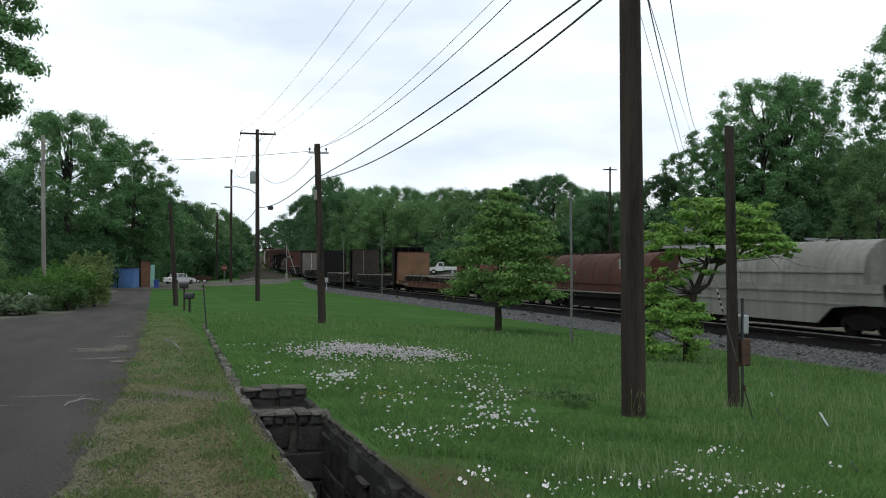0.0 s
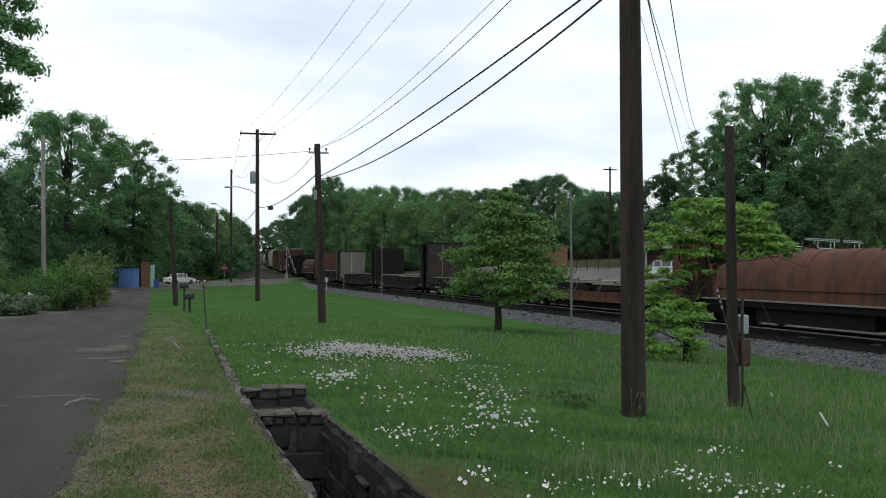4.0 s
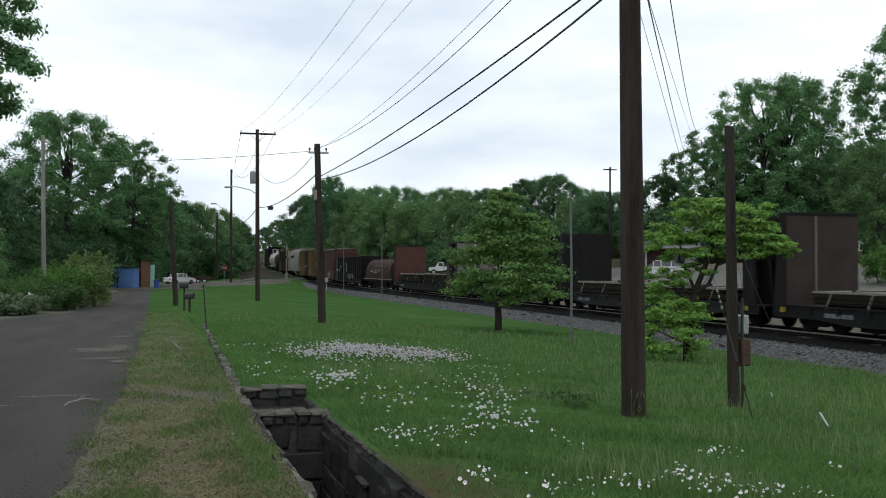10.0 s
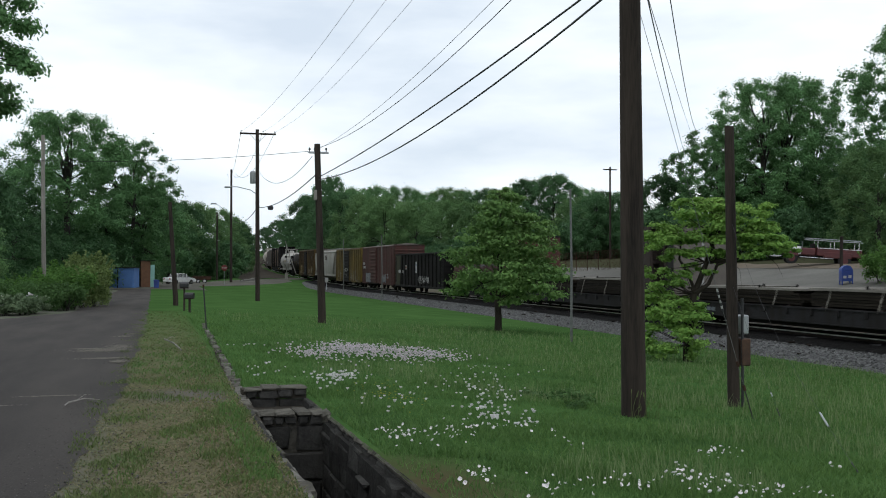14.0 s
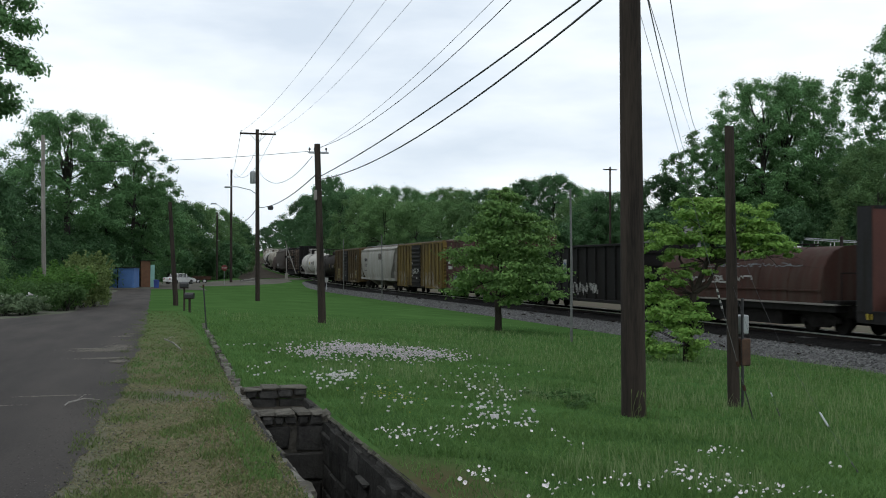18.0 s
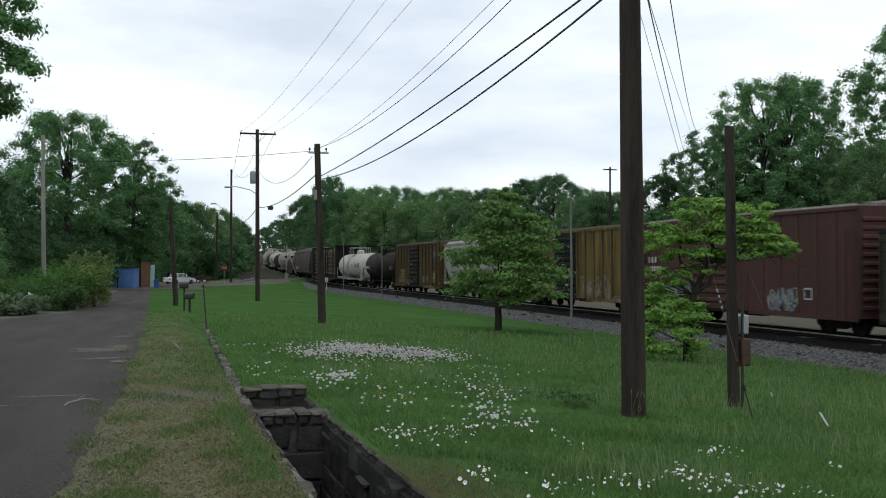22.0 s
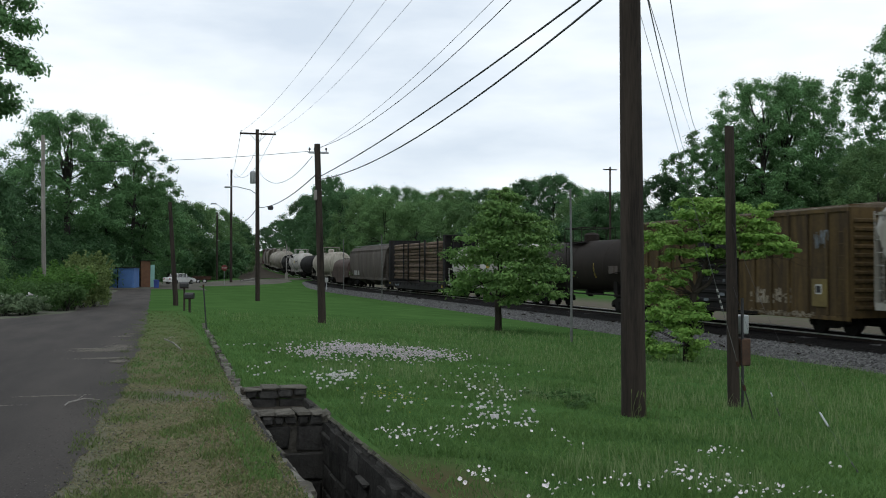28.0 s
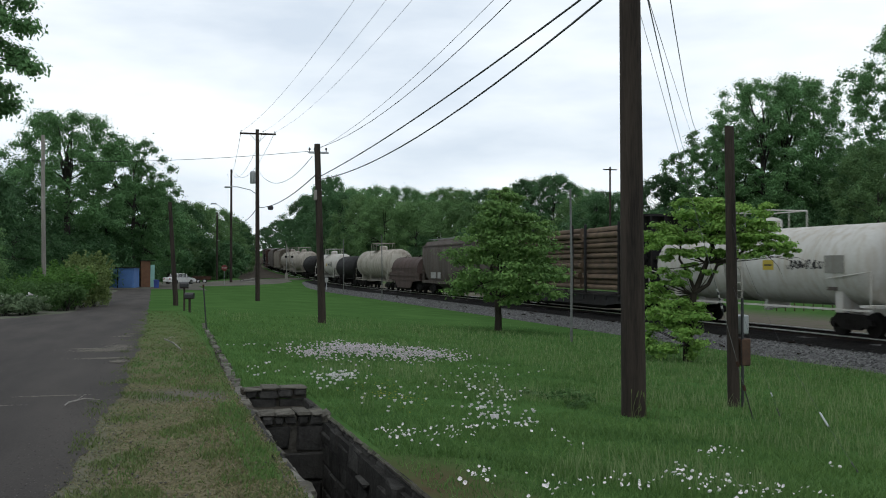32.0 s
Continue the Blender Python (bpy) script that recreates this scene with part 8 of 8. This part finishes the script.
for k in range(8):
    j = (k + 1) % 8
    BLOOM_F += [(0, 1 + k, 1 + j), (1 + k, 9 + k, 9 + j, 1 + j)]


def drift(cx, cy, rx, ry, turn, count):
    a = gr.normal(0, 0.5, (count, 2)) * [rx, ry]
    c, s = math.cos(turn), math.sin(turn)
    return [(cx + u * c - v * s, cy + u * s + v * c) for u, v in a]


patch = drift(4.7, 22.2, 1.7, 2.6, -0.25, 600) + drift(4.55, 23.4, 1.1, 1.7, -0.25, 400) + drift(6.0, 22.6, 0.7, 1.7, 0, 200) + drift(3.1, 21.0, 0.6, 1.6, 0, 100)
patch = [(x, y) for x, y in patch if x > 1.75]
scatter("primrose_drift", [(x, y, ground_z(x, y) + gr.uniform(0.1, 0.2), gr.uniform(0.015, 0.025), gr.uniform(0, 6), gr.uniform(1.3, 2.4)) for x, y in patch], (BLOOM_V, BLOOM_F), M_PETALPINK, "drift of pale pink and white primroses in the grass", "flowers")
bloom = Mesh().add(BLOOM_V, BLOOM_F).data("bloom", M_PETAL)
M_STEM = mat("flower_stem", (0.06, 0.11, 0.025), rough=0.8, bump=0)
stem = Mesh().path([(0, 0, -4.0), (0.15, 0, -2.0), (0, 0, 0)], [0.05, 0.045, 0.04], 4).data("stem", M_STEM)
heart = Mesh().tube((0, 0, 0.02), (0, 0, 0.22), 0.16, 0.08, 5).data("heart", mat("flower_heart", (0.5, 0.42, 0.06), rough=0.8, bump=0))
first = root("primrose", label="pale pink and white primrose in the meadow grass", category="flower", group="primroses in the meadow")
part("petals", bloom, M_PETAL, first)
part("stem", stem, M_STEM, first)
part("heart", heart, M_STEM, first)
loose = []
for x, y, rx, ry, count in (
          (2.78, 16.4, 0.26, 0.9, 60), (2.85, 14.54, 0.48, 1.78, 10), (5.4, 17.34, 0.44, 2.07, 26), (4.56, 14.38, 0.41, 1.62, 26), (4.08, 12.5, 0.25, 0.94, 20),
          (3.69, 11.36, 0.19, 0.7, 26), (4.12, 11.28, 0.29, 0.44, 16), (2.3, 10.25, 0.2, 0.61, 26), (2.75, 10.42, 0.23, 0.43, 16), (3.07, 10.3, 0.12, 0.36, 8),
          (2.58, 8.12, 0.12, 0.29, 14), (3.04, 7.6, 0.18, 0.35, 14), (3.41, 7.86, 0.14, 0.21, 5), (3.8, 7.94, 0.19, 0.4, 12), (4.47, 8.3, 0.06, 0.31, 7),
          (4.54, 7.95, 0.22, 0.44, 28), (5.66, 9.65, 0.19, 0.26, 16), (4.83, 7.62, 0.21, 0.34, 16), (5.25, 7.61, 0.14, 0.29, 7), (4.2, 10.12, 0.12, 0.47, 4),
          (3.29, 13.65, 0.38, 2.51, 10), (1.66, 17.56, 0.24, 1.13, 6), (1.71, 16.24, 0.13, 0.74, 4), (1.85, 22.73, 0.18, 0.89, 4), (6.5, 8.99, 0.05, 0.16, 2),
          (5.34, 15.38, 0.44, 4.9, 10), (2.29, 15.11, 0.33, 1.33, 6)):
    loose += drift(x, y, 1.5 * rx, 1.2 * ry, -0.4, round(count * 1.45))
loose = [(x, y) for x, y in loose if x > 2.2 or y > 15.4]
loose.sort(key=lambda p: p[0] ** 2 + p[1] ** 2)
scatter("primrose_scatter", [(x, y, ground_z(x, y) + gr.uniform(0.1, 0.17), gr.uniform(0.015, 0.026), gr.uniform(0, 6), gr.uniform(1.3, 2.3)) for x, y in loose[285:]], (BLOOM_V, BLOOM_F), M_PETAL, "loose pale primroses scattered through the meadow", "flowers")
for k, (x, y) in enumerate(loose[:285]):
    m = pose(x, y, ground_z(x, y) + gr.uniform(0.1, 0.17), gr.uniform(-65, 65), gr.uniform(-65, 65), gr.uniform(0, 360))
    f = first if k == 0 else copy_thing(first, m)
    f.matrix_basis = m
    s = gr.choice((0.008, 0.011, 0.014, 0.019))
    f.scale = (s, s, s)

for k in range(40):
    s, o = rng.uniform(20, 100), rng.uniform(-3.9, -2.4)
    z = np.interp(o, [p[0] for p in prof], [p[1] for p in prof])
    g = tagged(part("tie_fragment", Mesh().box(-0.035, 0.03, -rng.uniform(0.08, 0.26), rng.uniform(0.08, 0.22), -0.02, 0.025, 0.01), M_TIE), "broken dark piece of railway tie on the ballast", "wood scrap", "tie fragments")
    g.matrix_basis = pose(TRACK_X + o, s, RAIL_Z + z + 0.05, rng.uniform(-10, 10), 20, rng.uniform(0, 180))

for px, dep, n in ((-0.93, 43.0, 10), (-0.995, 40.5, 6)):
    for k in range(n):
        x, y = spot(px + gr.uniform(-0.012, 0.012), dep + gr.uniform(-1, 1))
        f = copy_thing(first, pose(x, y, ground_z(x, y) + gr.uniform(0.35, 0.75), gr.uniform(-30, 30), gr.uniform(-30, 30), 0))
        f.scale = (0.12, 0.12, 0.12)
        tagged(f, "white flower on the weeds beside the lane")
tuft = root("weed_tuft", pose(6.62, 13.28, ground_z(6.62, 13.28)), "dry weeds standing at the pole's foot", "weeds")
for k in range(12):
    x, z = rng.uniform(-0.24, 0.22), rng.uniform(0.14, 0.42)
    dx = rng.uniform(-0.08, 0.08)
    part("stalk", Mesh().path([(x, 0, -0.02), (x + dx * 0.3, -0.02, z * 0.55), (x + dx, -0.04, z)], [0.004, 0.003, 0.002], 4), M_BLADE_DULL, tuft)
    part("seed_head", Mesh().tube((x + dx, -0.04, z - 0.03), (x + dx * 1.2, -0.04, z + 0.03), 0.008, 0.004, 5), M_BLADE_DULL, tuft)

weed_master = bush(M_LEAF_BUSH, 29, 0.3, 0.35, 6, "low dark broad-leaved weeds in the meadow")
weed_master.matrix_basis = pose(6.2, 15.4, ground_z(6.2, 15.4) - 0.05) @ Matrix.Diagonal((0.5, 0.5, 0.4, 1))
for k in range(11):
    x, y = 6.3 + gr.normal(0, 0.25), 15.2 + gr.normal(0, 0.5)
    f = copy_thing(weed_master, pose(x, y, ground_z(x, y) - 0.03, 0, 0, gr.uniform(0, 360)))
    f.scale = (gr.uniform(0.3, 0.55),) * 2 + (gr.uniform(0.25, 0.45),)
    tagged(f, group="weeds in the meadow")
yellow = [(3.2 + gr.normal(0, 0.25), 14.4 + gr.normal(0, 0.7)) for _ in range(70)]
scatter("buttercups", [(x, y, ground_z(x, y) + gr.uniform(0.07, 0.13), gr.uniform(0.008, 0.013), gr.uniform(0, 6), 1.2) for x, y in yellow], (BLOOM_V, BLOOM_F), mat("buttercup_petal", (0.5, 0.45, 0.05), rough=0.7, bump=0), "small yellow flowers in the meadow grass", "flowers")


SPEED = 8.49
WHEEL = 0.42


def motions():
    """The train rolls towards the camera's side at an even pace; the wheelsets of the cars that pass turn with it."""
    spin = [(32.0 * i / 460, pose(0, 0, WHEEL, math.degrees(SPEED * 32.0 * i / 460 / WHEEL) % 360.0, 0, 0)) for i in range(461)]
    for c, s0 in consist:
        rows = []
        far = s0 > 130
        for i in range(17 if far else 2):
            t = 32.0 * i / (16 if far else 1)
            x, y, z, turn = track_at(s0 - SPEED * t)
            rows.append((t, pose(x, y, z, 0, 0, turn)))
        walk(c, rows)
        if s0 > 360:
            continue
        for truck in c.children:
            for axle in truck.children:
                if axle.name.startswith("wheelset"):
                    off = Matrix.Translation((0, axle.matrix_basis.translation.y, 0))
                    walk(axle, [(t, off @ m) for t, m in spin])


motions()
